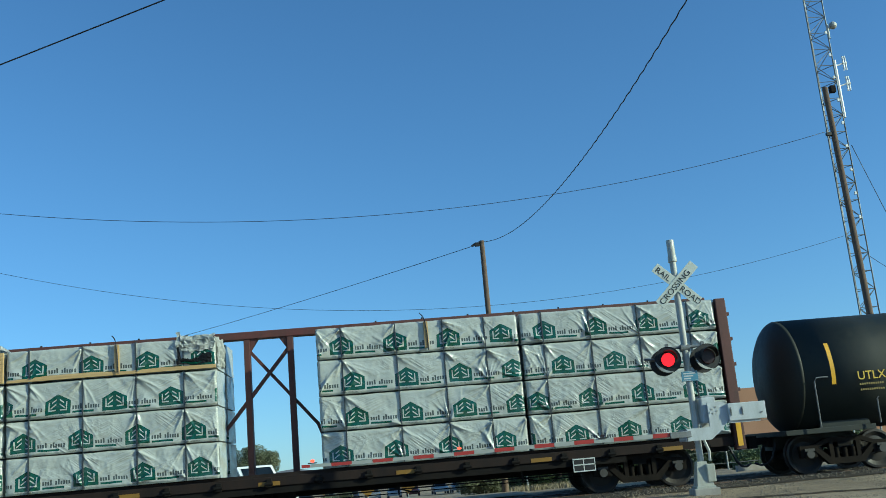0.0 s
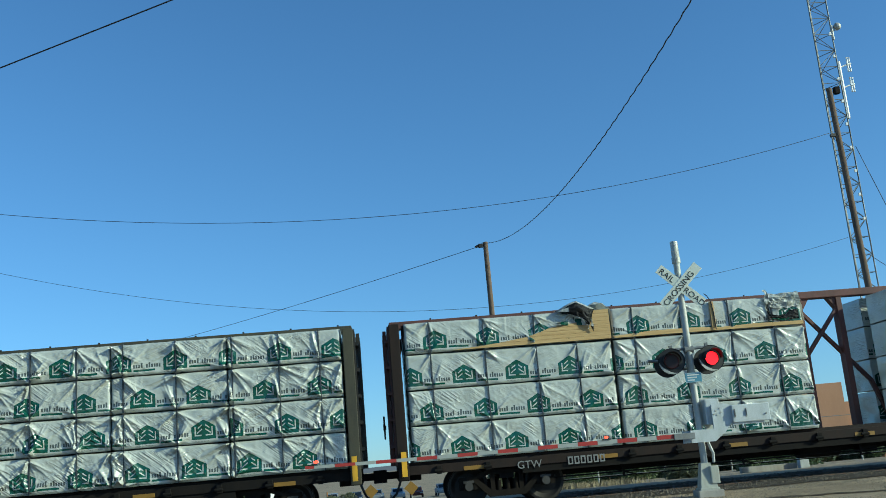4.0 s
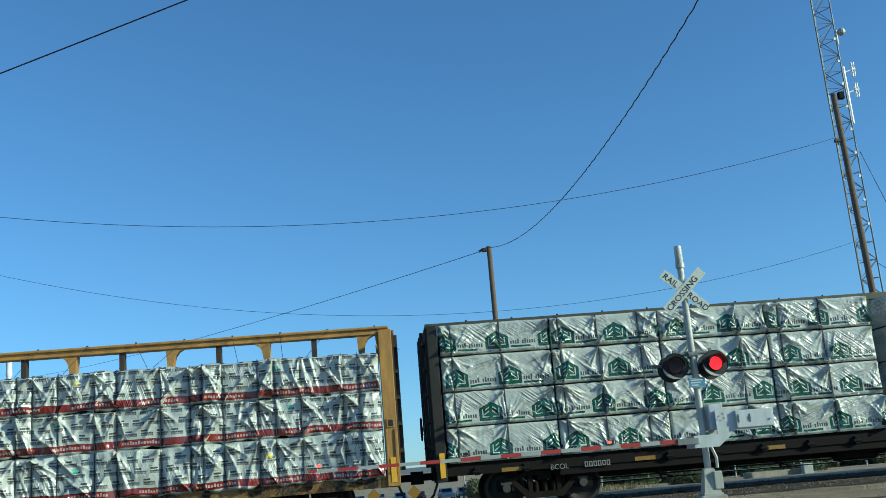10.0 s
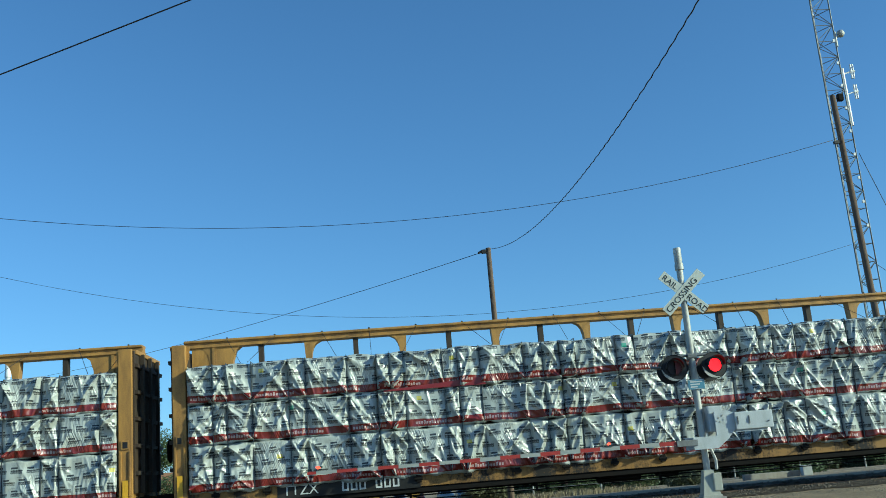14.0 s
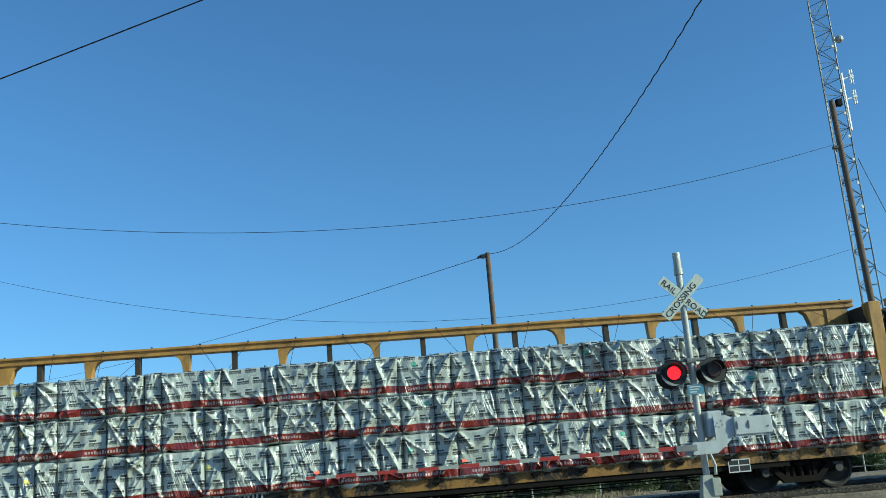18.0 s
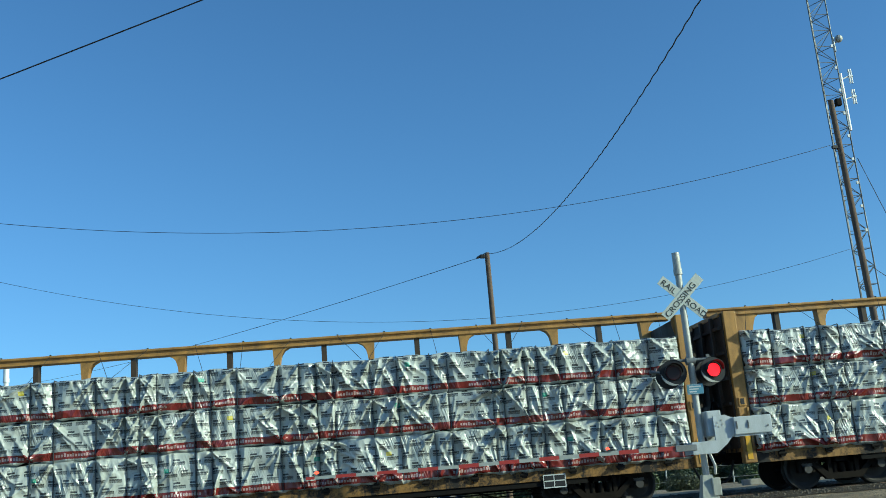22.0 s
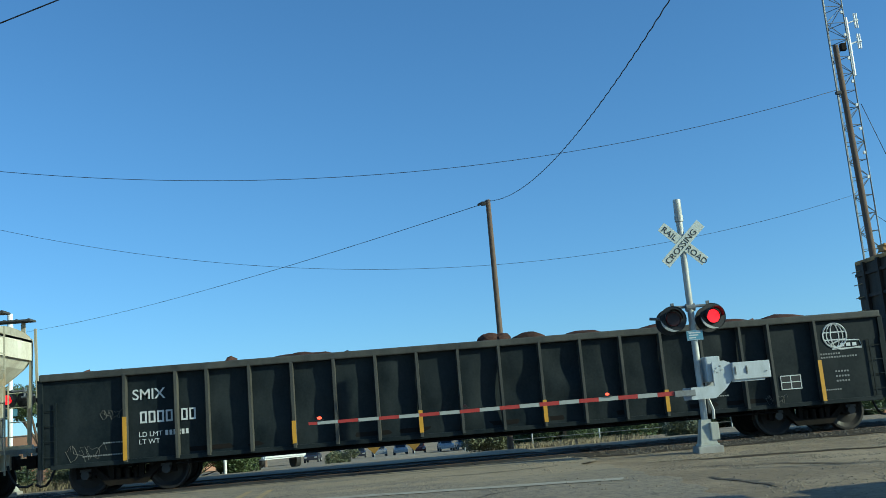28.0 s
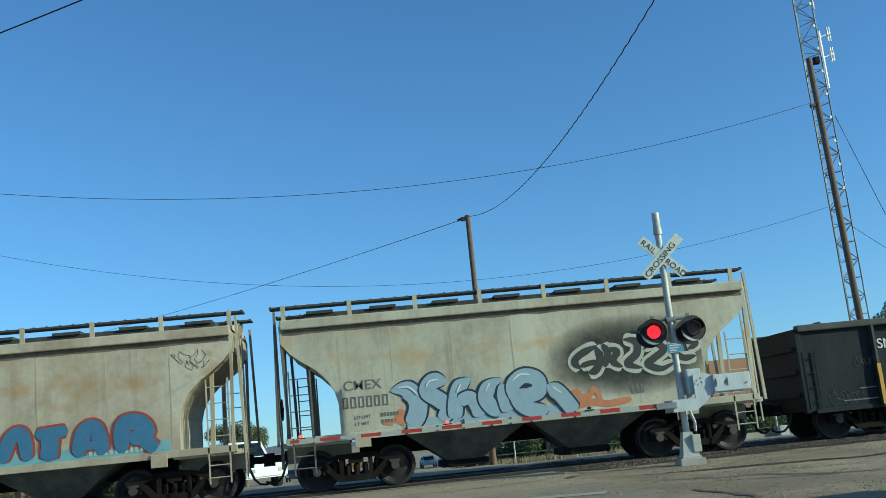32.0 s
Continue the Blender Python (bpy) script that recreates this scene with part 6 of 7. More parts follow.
def crumpled(parent, name, at_uv, nx, nz, materials, pick, label="", seed=1, fold=0.04):
    """A loose sheet of film: at_uv gives its place, creases and dents are added, pick chooses white outside or black inside."""
    bm = bmesh.new()
    grid = []
    for j in range(nz + 1):
        row = []
        for i in range(nx + 1):
            u, v = i / nx, j / nz
            p = Vector(at_uv(u, v))
            q = (u * 4 + seed, v * 4, seed)
            p += fold * Vector((noise.noise((q[0] * 1.3, q[1], 1)), noise.noise((q[0], q[1], 5)) + 0.8 * abs(noise.noise((q[0] * 2.1, q[1] * 2.1, 9))), noise.noise((q[0], q[1] * 1.4, 8))))
            row.append(bm.verts.new(p))
        grid.append(row)
    for j in range(nz):
        for i in range(nx):
            f = bm.faces.new((grid[j][i], grid[j][i + 1], grid[j + 1][i + 1], grid[j + 1][i]))
            f.material_index = pick((i + 0.5) / nx, (j + 0.5) / nz)
    bmesh.ops.solidify(bm, geom=bm.faces[:], thickness=0.006)
    return part(name, bm, materials, parent, label)


def torn_wrap(pack, length, high, deep):
    """Bare boards showing under a wrap that has slipped up, with a loose flap on top."""
    h = length / 2
    # the film's lower edge climbs towards the far end
    knots = ((0.0, 0.20), (0.09, 0.44), (0.19, 0.60), (0.36, 0.71), (0.46, 0.88), (0.72, 0.895))

    def edge_at(z):
        for (z0, f0), (z1, f1) in zip(knots, knots[1:]):
            if z <= z1:
                return -h + length * (f0 + (f1 - f0) * (z - z0) / (z1 - z0))
        return -h + length * 0.9

    for r in range(8):
        z0, z1 = 0.01 + r * 0.087, 0.01 + (r + 1) * 0.087 - 0.004
        bm = bmesh.new()
        prism(bm, [(edge_at(z0), z0), (h + 0.012, z0), (h + 0.012, z1), (edge_at(z1), z1)], -deep - 0.055, -deep + 0.02)
        part("board", bm, M["lumber"], pack)
    # film lifted off the end, its black inside turned out
    crown = ((0.0, -1.27, 0.02), (0.30, -1.00, 0.14), (0.55, -0.74, 0.26), (1.0, -0.31, 0.04))
    hem = ((0.0, -1.25, -0.01), (0.35, -0.94, -0.10), (0.62, -0.70, -0.21), (0.86, -0.50, -0.37), (1.0, -0.37, -0.06))

    def bend(knots, u):
        for (u0, xa, za), (u1, xb, zb) in zip(knots, knots[1:]):
            if u <= u1 + 1e-9:
                f = (u - u0) / (u1 - u0)
                return Vector((xa + (xb - xa) * f, za + (zb - za) * f))

    def flap_at(u, v):
        p = bend(hem, u).lerp(bend(crown, u), v)
        return (h + p.x, -deep - 0.12 - 0.16 * math.sin(math.pi * v) * math.sin(math.pi * u) + 0.10 * v, high + p.y)

    crumpled(pack, "torn_flap", flap_at, 28, 16, (M["film"], M["black"]), lambda u, v: 0 if v > 0.90 or (v < 0.10 and 0.3 < u < 0.8) or (u < 0.34 and 0.25 < v < 0.7) else 1, "loose flap of torn wrapping, black inside", 3, 0.045)
    crumpled(pack, "torn_edge", lambda u, v: (h - 1.30 + 0.82 * u, -deep - 0.075 - 0.03 * math.sin(9 * u), high - 0.30 + 0.14 * u * v - 0.06 * u + 0.05 * v), 18, 4, (M["film"], M["print_green"]), lambda u, v: 1 if 0.15 < u < 0.4 or 0.62 < u < 0.8 else 0, "torn hem of the printed film", 5, 0.03)
    x0 = h - 1.36
    for k, (a, b) in enumerate(((0.80, 0.34), (0.90, 0.42))):
        crumpled(pack, "torn_strip", lambda u, v: (x0 + a + (u - 0.5) * 0.07 * (1 - 0.6 * v) + 0.05 * v, -deep - 0.12, high - 0.10 - b * v), 3, 10, (M["film"], M["black"]), lambda u, v: (k + int(v * 3)) % 2, "ragged strip of torn wrapping", 11 + k, 0.05)
    crumpled(pack, "slack_film", lambda u, v: (h - 0.46 + 0.52 * u, -deep - 0.03 + 0.75 * v, high + 0.02 + 0.18 * math.sin(math.pi * min(1, u * 0.9 + 0.1)) * math.sin(math.pi * (0.25 + 0.75 * v))), 16, 14, (M["film"],), lambda u, v: 0, "slack white film over the boards", 7, 0.05)
    pack["label"] = "torn lumber bundle with bare boards and a loose flap"


def stake(pack, x, deep, high):
    """A thin upright board held by a strap whose end stands up over the load."""
    bm = bmesh.new()
    box(bm, x - 0.05, x + 0.05, -deep - 0.075, -deep - 0.02, 0.08, high - 0.02, 0.005)
    part("stake", bm, M["lumber"], pack)
    bm = bmesh.new()
    tube(bm, [(x + 0.03, -deep - 0.085, 0.02), (x + 0.02, -deep - 0.09, high * 0.6), (x - 0.01, -deep - 0.08, high), (x - 0.06, -deep - 0.02, high + 0.13), (x - 0.12, -deep, high + 0.20)], 0.012)
    part("strap_end", bm, M["cable"], pack)


def slipped_wrap(pack, length, high, deep):
    h = length / 2
    bm = bmesh.new()
    prism(bm, [(-h + 0.02, 0.008), (h - 0.01, 0.008), (h - 0.01, 0.085), (h - 1.2, 0.10), (0.3, 0.075), (-0.4, 0.115), (-h + 0.9, 0.11), (-h + 0.02, 0.05)], -deep - 0.045, -deep + 0.02)
    part("board", bm, M["lumber"], pack)
    stake(pack, 0.12, deep, high)
    # film torn open near the end
    def ragged(u, v):
        top = 0.10 + 0.46 * max(0, 1 - u * 9) + 0.16 * u + 0.10 * noise.noise((u * 9, 2, 2)) + 0.05 * noise.noise((u * 31, 2, 2))
        return (h - 0.86 + 0.76 * u, -deep - 0.05, 0.12 + 0.03 * math.sin(u * 9) + (top - 0.02) * v)
    crumpled(pack, "torn_patch", ragged, 40, 8, (M["black"], M["print_green"]), lambda u, v: 1 if 0.12 < u < 0.72 and v < 0.55 - abs(u - 0.42) * 0.9 and v > 0.08 else 0, "black inside of the wrap showing through a tear", 5, 0.02)
    crumpled(pack, "slack_film", lambda u, v: (h - 0.88 + 0.87 * u, -deep - 0.065 + 0.10 * max(0.0, v - 0.6) + 0.3 * max(0, v - 0.8), 0.42 + 0.10 * (u < 0.12) + 0.06 * noise.noise((u * 9, 2, 2)) * (v < 0.2) + 0.36 * min(1, v * 1.25)), 30, 12, (M["film"],), lambda u, v: 0, "crumpled white film above a tear", 9, 0.06)
    crumpled(pack, "slack_film", lambda u, v: (h + 0.012 + 0.03 * math.sin(3 * v), -deep * (1 - u * 0.9), 0.06 + (high - 0.02) * v), 14, 12, (M["film"],), lambda u, v: 0, "slack white film over the end of the pack", 15, 0.07)


torn_wrap(load_a[3], 4.84, 0.71, 1.18)
slipped_wrap(load_a[7], 4.64, 0.71, 1.18)
stake(load_a[11], 0.20, 1.18, 0.71)


# ---------------------------------------------------------------- crossing signals
LENSES = []   # (lens, place in its parent, first phase lit)


def crossbuck(parent, z, facing):
    """Two crossed white blades with black lettering."""
    for k, (ang, words) in enumerate(((-44, (("RAIL", -0.52), ("ROAD", 0.10))), (44, (("CROSSING", -0.525),)))):
        bm = bmesh.new()
        box(bm, -0.565, 0.565, -0.004, 0.004, -0.105, 0.105, 0.003)
        m = pose(0, -0.075 - 0.012 * k, z, 0, 0, 0) @ pose(0, 0, 0, 0, -ang, 0)
        if not facing:
            bm.transform(Matrix.Diagonal((1.12, 1, 1.1, 1)))
        blade = part("blade", bm, M["sign_white"] if facing else M["alu"], parent, m=m)
        if facing:
            for w, x in words:
                part("lettering", letters(w, 0.168, M["sign_black"], 1.05 if w != "CROSSING" else 1.12), None, blade, m=pose(x, -0.0065, -0.062))


def lamp_unit(parent, x, z, y, phase, aim_deg):
    """One flasher: round background, housing, hood and the lens that turns its lit side forward."""
    unit_bm = bmesh.new()
    lathe(unit_bm, [(0.255, 0.0), (0.265, -0.01), (0.265, 0.012), (0.17, 0.02), (0.15, 0.14), (0.06, 0.17)], 32)
    unit = part("background_disc", unit_bm, M["black"], parent, "black flasher lamp with round background", m=pose(x, y, z, 0, 0, aim_deg), smooth=False)
    bm = bmesh.new()
    n = 20
    inner, outer = [], []
    for k in range(n + 1):
        a = radians(-4 + 188 * k / n)
        c, s = math.cos(a), math.sin(a)
        inner.append((bm.verts.new((0.172 * c, -0.01, 0.172 * s)), bm.verts.new((0.168 * c, -0.17 - 0.10 * max(0, s), 0.168 * s + 0.01))))
        outer.append((bm.verts.new((0.180 * c, -0.01, 0.180 * s)), bm.verts.new((0.176 * c, -0.17 - 0.10 * max(0, s), 0.176 * s + 0.01))))
    for ring in (inner, outer):
        for a, b in zip(ring, ring[1:]):
            bm.faces.new((a[0], b[0], b[1], a[1]))
    for a, b, c, d in zip(inner, inner[1:], outer, outer[1:]):
        bm.faces.new((a[1], b[1], d[1], c[1]))
    part("hood", bm, M["black"], unit)
    bm = bmesh.new()
    lathe(bm, [(0.150, 0.0), (0.150, -0.008)], 28)
    part("red_glass", bm, M["red_off"], unit)
    # pale grey crescent: sunlight on the housing's lower edge, made as a part
    bm = bmesh.new()
    arc = [radians(180 + 112 * k / 14) for k in range(15)]
    prism(bm, [(0.252 * math.cos(a), 0.252 * math.sin(a)) for a in arc] + [((0.252 - 0.055 * math.sin(math.pi * k / 14)) * math.cos(a), (0.252 - 0.055 * math.sin(math.pi * k / 14)) * math.sin(a)) for k, a in list(enumerate(arc))[::-1]], -0.020, -0.012)
    part("worn_lip", bm, M["alu"], unit, "pale crescent for the sunlit lower edge")
    # black ring added to keep the turned lens's glow off the hood
    bm = bmesh.new()
    for r0 in (0.139, 0.150):
        bmesh.ops.create_cone(bm, cap_ends=False, segments=28, radius1=r0, radius2=r0, depth=0.032, matrix=pose(0, -0.018, 0, 90, 0, 0))
    part("collar", bm, M["black"], unit)
    bm = bmesh.new()
    lathe(bm, [(0.134, 0.002), (0.134, -0.002)], 28)
    me = mesh_of("lens", bm, (M["red_off"], M["red_on"]))
    for p in me.polygons:
        p.material_index = 1 if p.normal.y < -0.5 else 0
    lens = part("lens", me, None, unit, m=pose(0, -0.03, 0))
    LENSES.append((lens, (0, -0.03, 0), phase))
    return unit


def signal(x, y, z, name_label, facing, turn):
    sig = thing("crossing_signal", name_label, "crossing signal", pose(x, y, z, 0, 0, turn), "railway crossing signals")
    bm = bmesh.new()
    rod(bm, (0, 0, 0.45), (0, 0, 5.0), 0.066, n=20)
    # far mast and cap in white: sunlight on the aluminium put into the colour
    part("mast", bm, M["alu"] if facing else M["white"], sig, smooth=False)
    bm = bmesh.new()
    rod(bm, (0, 0, 4.72), (0, 0, 5.08), 0.078, n=20)
    rod(bm, (0, 0, 4.62), (0, 0, 4.74), 0.088, n=20)
    part("mast_cap", bm, M["alu"] if facing else M["white"], sig)
    bm = bmesh.new()
    box(bm, -0.25, 0.25, -0.24, 0.24, -0.3, 0.09, 0.02)
    part("footing", bm, M["concrete"], sig)
    bm = bmesh.new()
    lo, up = [], []
    for px, py in ((-1, -1), (1, -1), (1, 1), (-1, 1)):
        lo.append(bm.verts.new((0.17 * px, 0.17 * py, 0.09)))
        up.append(bm.verts.new((0.095 * px, 0.095 * py, 0.60)))
    bm.faces.new(lo[::-1])
    bm.faces.new(up)
    for i in range(4):
        bm.faces.new((lo[i], lo[(i + 1) % 4], up[(i + 1) % 4], up[i]))
    box(bm, -0.19, 0.19, -0.19, 0.19, 0.082, 0.13, 0.01)
    part("base_casting", bm, M["cast_white"], sig)
    bm = bmesh.new()
    box(bm, 0.05, 0.22, -0.18, -0.05, 0.2, 0.54, 0.02)
    part("junction_box", bm, M["cast_white"], sig)
    bm = bmesh.new()
    tube(bm, [(0.16, -0.1, 0.6), (0.17, -0.1, 0.78), (0.1, -0.1, 1.0), (0.07, -0.08, 1.15)], 0.028)
    part("conduit", bm, M["alu"], sig)
    crossbuck(sig, 4.14 if facing else 4.02, facing)
    # cross arm with lamps, front and back
    bm = bmesh.new()
    rod(bm, (-0.42, 0.0, 2.86), (0.42, 0.0, 2.86), 0.03, n=10)
    rod(bm, (-0.09, 0, 2.84), (0.09, 0, 2.84), 0.08, n=14)
    for s in (-1, 1):
        rod(bm, (0.40 * s, -0.08, 2.86), (0.40 * s, 0.10, 2.86), 0.035, n=8)
        rod(bm, (0.40 * s, 0.0, 2.86), (0.40 * s, 0.04, 2.68), 0.03, n=8)
        box(bm, 0.36 * s - 0.03, 0.36 * s + 0.03, -0.03, 0.03, 2.86, 2.95)
    rod(bm, (-0.42, 0.30, 2.66), (-0.78, 0.30, 2.70), 0.03, n=8)
    part("lamp_arm", bm, M["lattice"], sig)
    for s in (-1, 1):
        lamp_unit(sig, 0.40 * s, 2.62, -0.12, 0 if s < 0 else 1, 5 * s)
        if facing:
            lamp_unit(sig, 0.40 * s, 2.60, 0.30, 0 if s < 0 else 1, 180 + 8 * s)
    if not facing:
        lamp_unit(sig, 0.0, 2.62, 0.22, 1, 180)
    bm = bmesh.new()
    box(bm, -0.165, 0.165, -0.085, -0.075, 2.17, 2.37, 0.006)
    plate = part("notice_plate", bm, M["sign_blue"], sig)
    bm = bmesh.new()
    for k in range(3):
        box(bm, -0.12, 0.12 - 0.05 * k, -0.089, -0.086, 2.31 - k * 0.05, 2.335 - k * 0.05)
    box(bm, -0.155, 0.155, -0.088, -0.086, 2.18, 2.186)
    box(bm, -0.155, 0.155, -0.088, -0.086, 2.354, 2.36)
    part("notice_text", bm, M["letter_white"], plate)
    return sig


def gate(x, y, z):
    """Mechanism, counterweights and the lowered striped arm, which lies along -x."""
    g = thing("crossing_gate", "lowered crossing gate arm in red and white stripes", "crossing gate", pose(x, y, z), "railway crossing signals")
    bm = bmesh.new()
    box(bm, 0.10, 0.40, -0.20, 0.20, 1.32, 1.82, 0.03)
    part("mechanism_case", bm, M["grey_paint"], g)
    bm = bmesh.new()
    prism(bm, [(-0.28, 1.00), (0.20, 1.00), (0.42, 1.16), (0.62, 1.38), (0.62, 1.64), (0.44, 1.72), (0.20, 1.70), (0.20, 1.24), (-0.28, 1.24)], -0.27, -0.23)
    cw = part("arm_support", bm, M["grey_paint"], g)
    bm = bmesh.new()
    prism(bm, [(-0.28, 1.00), (0.20, 1.00), (0.42, 1.16), (0.62, 1.38), (0.62, 1.64), (0.44, 1.72), (0.20, 1.70), (0.20, 1.24), (-0.28, 1.24)], 0.23, 0.27)
    part("arm_support", bm, M["grey_paint"], g)
    bm = bmesh.new()
    box(bm, 0.58, 1.34, -0.34, -0.22, 1.32, 1.66, 0.015)
    box(bm, 0.58, 1.22, -0.30, -0.2, 1.28, 1.34)
    w = part("counterweight", bm, M["grey_paint"], g)
    for x0 in (0.63, 0.86):
        bm = bmesh.new()
        tube(bm, [(x0, -0.34, 1.44), (x0, -0.362, 1.46), (x0, -0.362, 1.54), (x0, -0.34, 1.56)], 0.009)
        box(bm, x0 - 0.012, x0 + 0.012, -0.348, -0.335, 1.42, 1.58)
        part("lifting_lug", bm, M["lattice"], w)
    bm = bmesh.new()
    rod(bm, (1.25, -0.345, 1.45), (1.25, -0.36, 1.45), 0.015, n=8)
    part("bolt", bm, M["lattice"], w)
    for bx, bz in ((0.28, 1.58), (0.36, 1.62), (0.30, 1.50), (0.38, 1.54), (0.24, 1.52)):
        bm = bmesh.new()
        rod(bm, (bx, -0.27, bz), (bx, -0.282, bz), 0.018, n=6)
        part("bolt", bm, M["alu"], cw)
    arm = bmesh.new()
    box(arm, -0.62, -0.2, -0.29, -0.21, 1.08, 1.2, 0.01)
    a = part("gate_arm", arm, M["lattice"], g)
    edges = [-7.76, -7.59] + [-7.59 + 0.39 * k for k in range(1, 18)] + [-0.5]
    for k, (x0, x1) in enumerate(zip(edges[::-1][1:], edges[::-1])):
        bm = bmesh.new()
        t = 0.041 - 0.013 * k / 19
        box(bm, x0 + 0.002, x1 - 0.002, -0.262, -0.238, 1.155 - t + 0.006 * math.sin(k * 0.4), 1.155 + t + 0.006 * math.sin(k * 0.4))
        part("arm_stripe", bm, M["red_sheet"] if k % 2 == (len(edges) - 2) % 2 else M["arm_white"], a)
    for k, xx in enumerate((-7.55, -4.75, -1.95)):
        bm = bmesh.new()
        box(bm, -0.085, 0.085, -0.035, 0.035, 0.0, 0.02)
        part("lamp_bracket", bm, M["black"], a, m=pose(xx, -0.25, 1.20))
        bm = bmesh.new()
        lathe(bm, [(0.042, 0.012), (0.046, 0.0), (0.042, -0.012)], 14)
        bm.transform(Matrix.Diagonal((1.0, 1.0, 0.62, 1)))
        me = mesh_of("arm_lamp", bm, (M["red_off"], M["amber_on"]))
        for p in me.polygons:
            p.material_index = 1 if p.normal.y < -0.3 or k == 0 else 0
        lamp = part("arm_lamp", me, None, a, m=pose(xx, -0.25, 1.25))
        if k:
            LENSES.append((lamp, (xx, -0.25, 1.25), k - 1))
    return g


SIG_X, SIG_Y = 6.34, 19.0
signal(SIG_X, SIG_Y, 0.0, "aluminium railway crossing signal with crossbuck and red flashers", True, -4)
gate(SIG_X, SIG_Y, 0.0)
signal(-10.45, 28.2, -0.05, "aluminium railway crossing signal beyond the track, seen from behind", False, 180)


# ---------------------------------------------------------------- poles, tower, wires
def pole(x, y, top, r, label, lean=0.0):
    p = thing("utility_pole", label, "utility pole", pose(x, y, ground_z(x, y)))
    bm = bmesh.new()
    rod(bm, (-lean, 0, -0.3), (lean, 0, top - ground_z(x, y)), r * 1.3, r, n=16)
    part("pole_shaft", bm, M["pole_wood"], p, smooth=False)
    return p


POLE = pole(3.72, 29.0, 7.62, 0.076, "weathered brown wooden utility pole")
bm = bmesh.new()
box(bm, -0.22, -0.08, -0.05, 0.05, 7.50, 7.62, 0.01)
rod(bm, (-0.32, 0, 7.52), (-0.2, 0, 7.58), 0.04, n=8)
part("insulator", bm, M["black"], POLE)
WPOLE = pole(16.28, 30.0, 12.4, 0.092, "tall weathered wooden pole beside the lattice tower", -0.11)
bm = bmesh.new()
box(bm, -0.35, -0.1, -0.06, 0.06, 10.75, 10.85)
part("bracket", bm, M["black"], WPOLE)


# unseen pole and post, added to cast the thin shadows on the ground
pole(10.6, 7.95, 10.1, 0.13, "tall weathered wooden utility pole on the verge")
pole(12.6, 11.55, 3.0, 0.05, "unseen thin post added to cast a shadow on the verge")


def lattice_tower(x, y, high, face):
    t = thing("lattice_tower", "slender guyed galvanised steel lattice mast with antennas", "radio mast", pose(x, y, ground_z(x, y)))
    r = face / math.sqrt(3)
    legs = [Vector((r * math.cos(radians(a)), r * math.sin(radians(a)), 0)) for a in (270 - 60, 270 + 60, 90)]
    for p in legs:
        bm = bmesh.new()
        rod(bm, p, p + Vector((0, 0, high)), 0.025, n=8)
        part("leg", bm, M["lattice"], t)
    step = 0.62
    n = int(high / step)
    for i in range(n):
        z = i * step
        for a in range(3):
            p, q = legs[a], legs[(a + 1) % 3]
            bm = bmesh.new()
            rod(bm, p + Vector((0, 0, z)), q + Vector((0, 0, z)), 0.013, n=5)
            if (i + a) % 2:
                p, q = q, p
            rod(bm, p + Vector((0, 0, z)), q + Vector((0, 0, z + step)), 0.013, n=5)
            part("brace", bm, M["lattice"], t)
    bm = bmesh.new()
    rod(bm, (0.44, -0.1, 11.7), (0.44, -0.1, 13.85), 0.06, n=10)
    part("antenna", bm, M["white"], t, "white tubular whip antenna")
    for z in (12.85, 13.62):
        bm = bmesh.new()
        rod(bm, (0.42, -0.1, z), (0.78, -0.1, z + 0.12), 0.025, n=6)
        for dx in (0.76, 0.84):
            rod(bm, (dx, -0.1, z - 0.16), (dx, -0.1, z + 0.38), 0.03, n=6)
        rod(bm, (0.74, -0.1, z + 0.1), (0.88, -0.1, z + 0.12), 0.05, n=6)
        part("dipole", bm, M["white"], t)
    bm = bmesh.new()
    rod(bm, (0.3, -0.2, 14.95), (0.6, -0.2, 15.1), 0.03, n=6)
    bmesh.ops.create_uvsphere(bm, u_segments=12, v_segments=8, radius=0.14, matrix=pose(0.58, -0.2, 15.15))
    rod(bm, (0.36, -0.2, 14.65), (0.36, -0.2, 15.2), 0.05, n=8)
    part("camera_dome", bm, M["alu"], t)
    for i in range(9):
        bm = bmesh.new()
        box(bm, 0.2, 0.27, -0.3, -0.24, 8.0 + i * 0.85, 8.1 + i * 0.85)
        part("cable_clip", bm, M["white"], t)
    bm = bmesh.new()
    box(bm, 0.02, 0.22, -0.3, -0.12, 12.6, 12.86, 0.03)
    part("equipment_box", bm, M["under"], t)
    return t


lattice_tower(16.74, 31.0, 22.0, 0.68)


def wire(pts, r, label="thin black overhead wire", name="overhead_wire"):
    bm = bmesh.new()
    tube(bm, pts, r, 5)
    tagged(part(name, bm, M["cable"], smooth=True), label, "wire", "overhead wires")


def sag(a, b, drop, n=40):
    a, b = Vector(a), Vector(b)
    return [a.lerp(b, k / n) - Vector((0, 0, 4 * drop * (k / n) * (1 - k / n))) for k in range(n + 1)]


wire([(x, 30.0, 8.92 + 0.0072 * (x + 0.3) ** 2) for x in span(-24, 15.95, 50)], 0.009)
wire([(x * 0.8857, 31.0, 5.883 + 0.00735 * (x - 4.3) ** 2) for x in span(-24, 18.56, 50)], 0.006)
wire(sag((3.45, 29.0, 7.48), (-28, 75, 10.1), 0.5), 0.010)
wire([(3.6 + 0.003 * (28.9 - y) + 0.004 * math.sin(y * 19), y, 5.56 + 0.0075 * (y - 12.5) ** 2 + 0.004 * math.cos(y * 19)) for y in span(28.9, -8, 900)], 0.008, "twisted black service cable overhead")
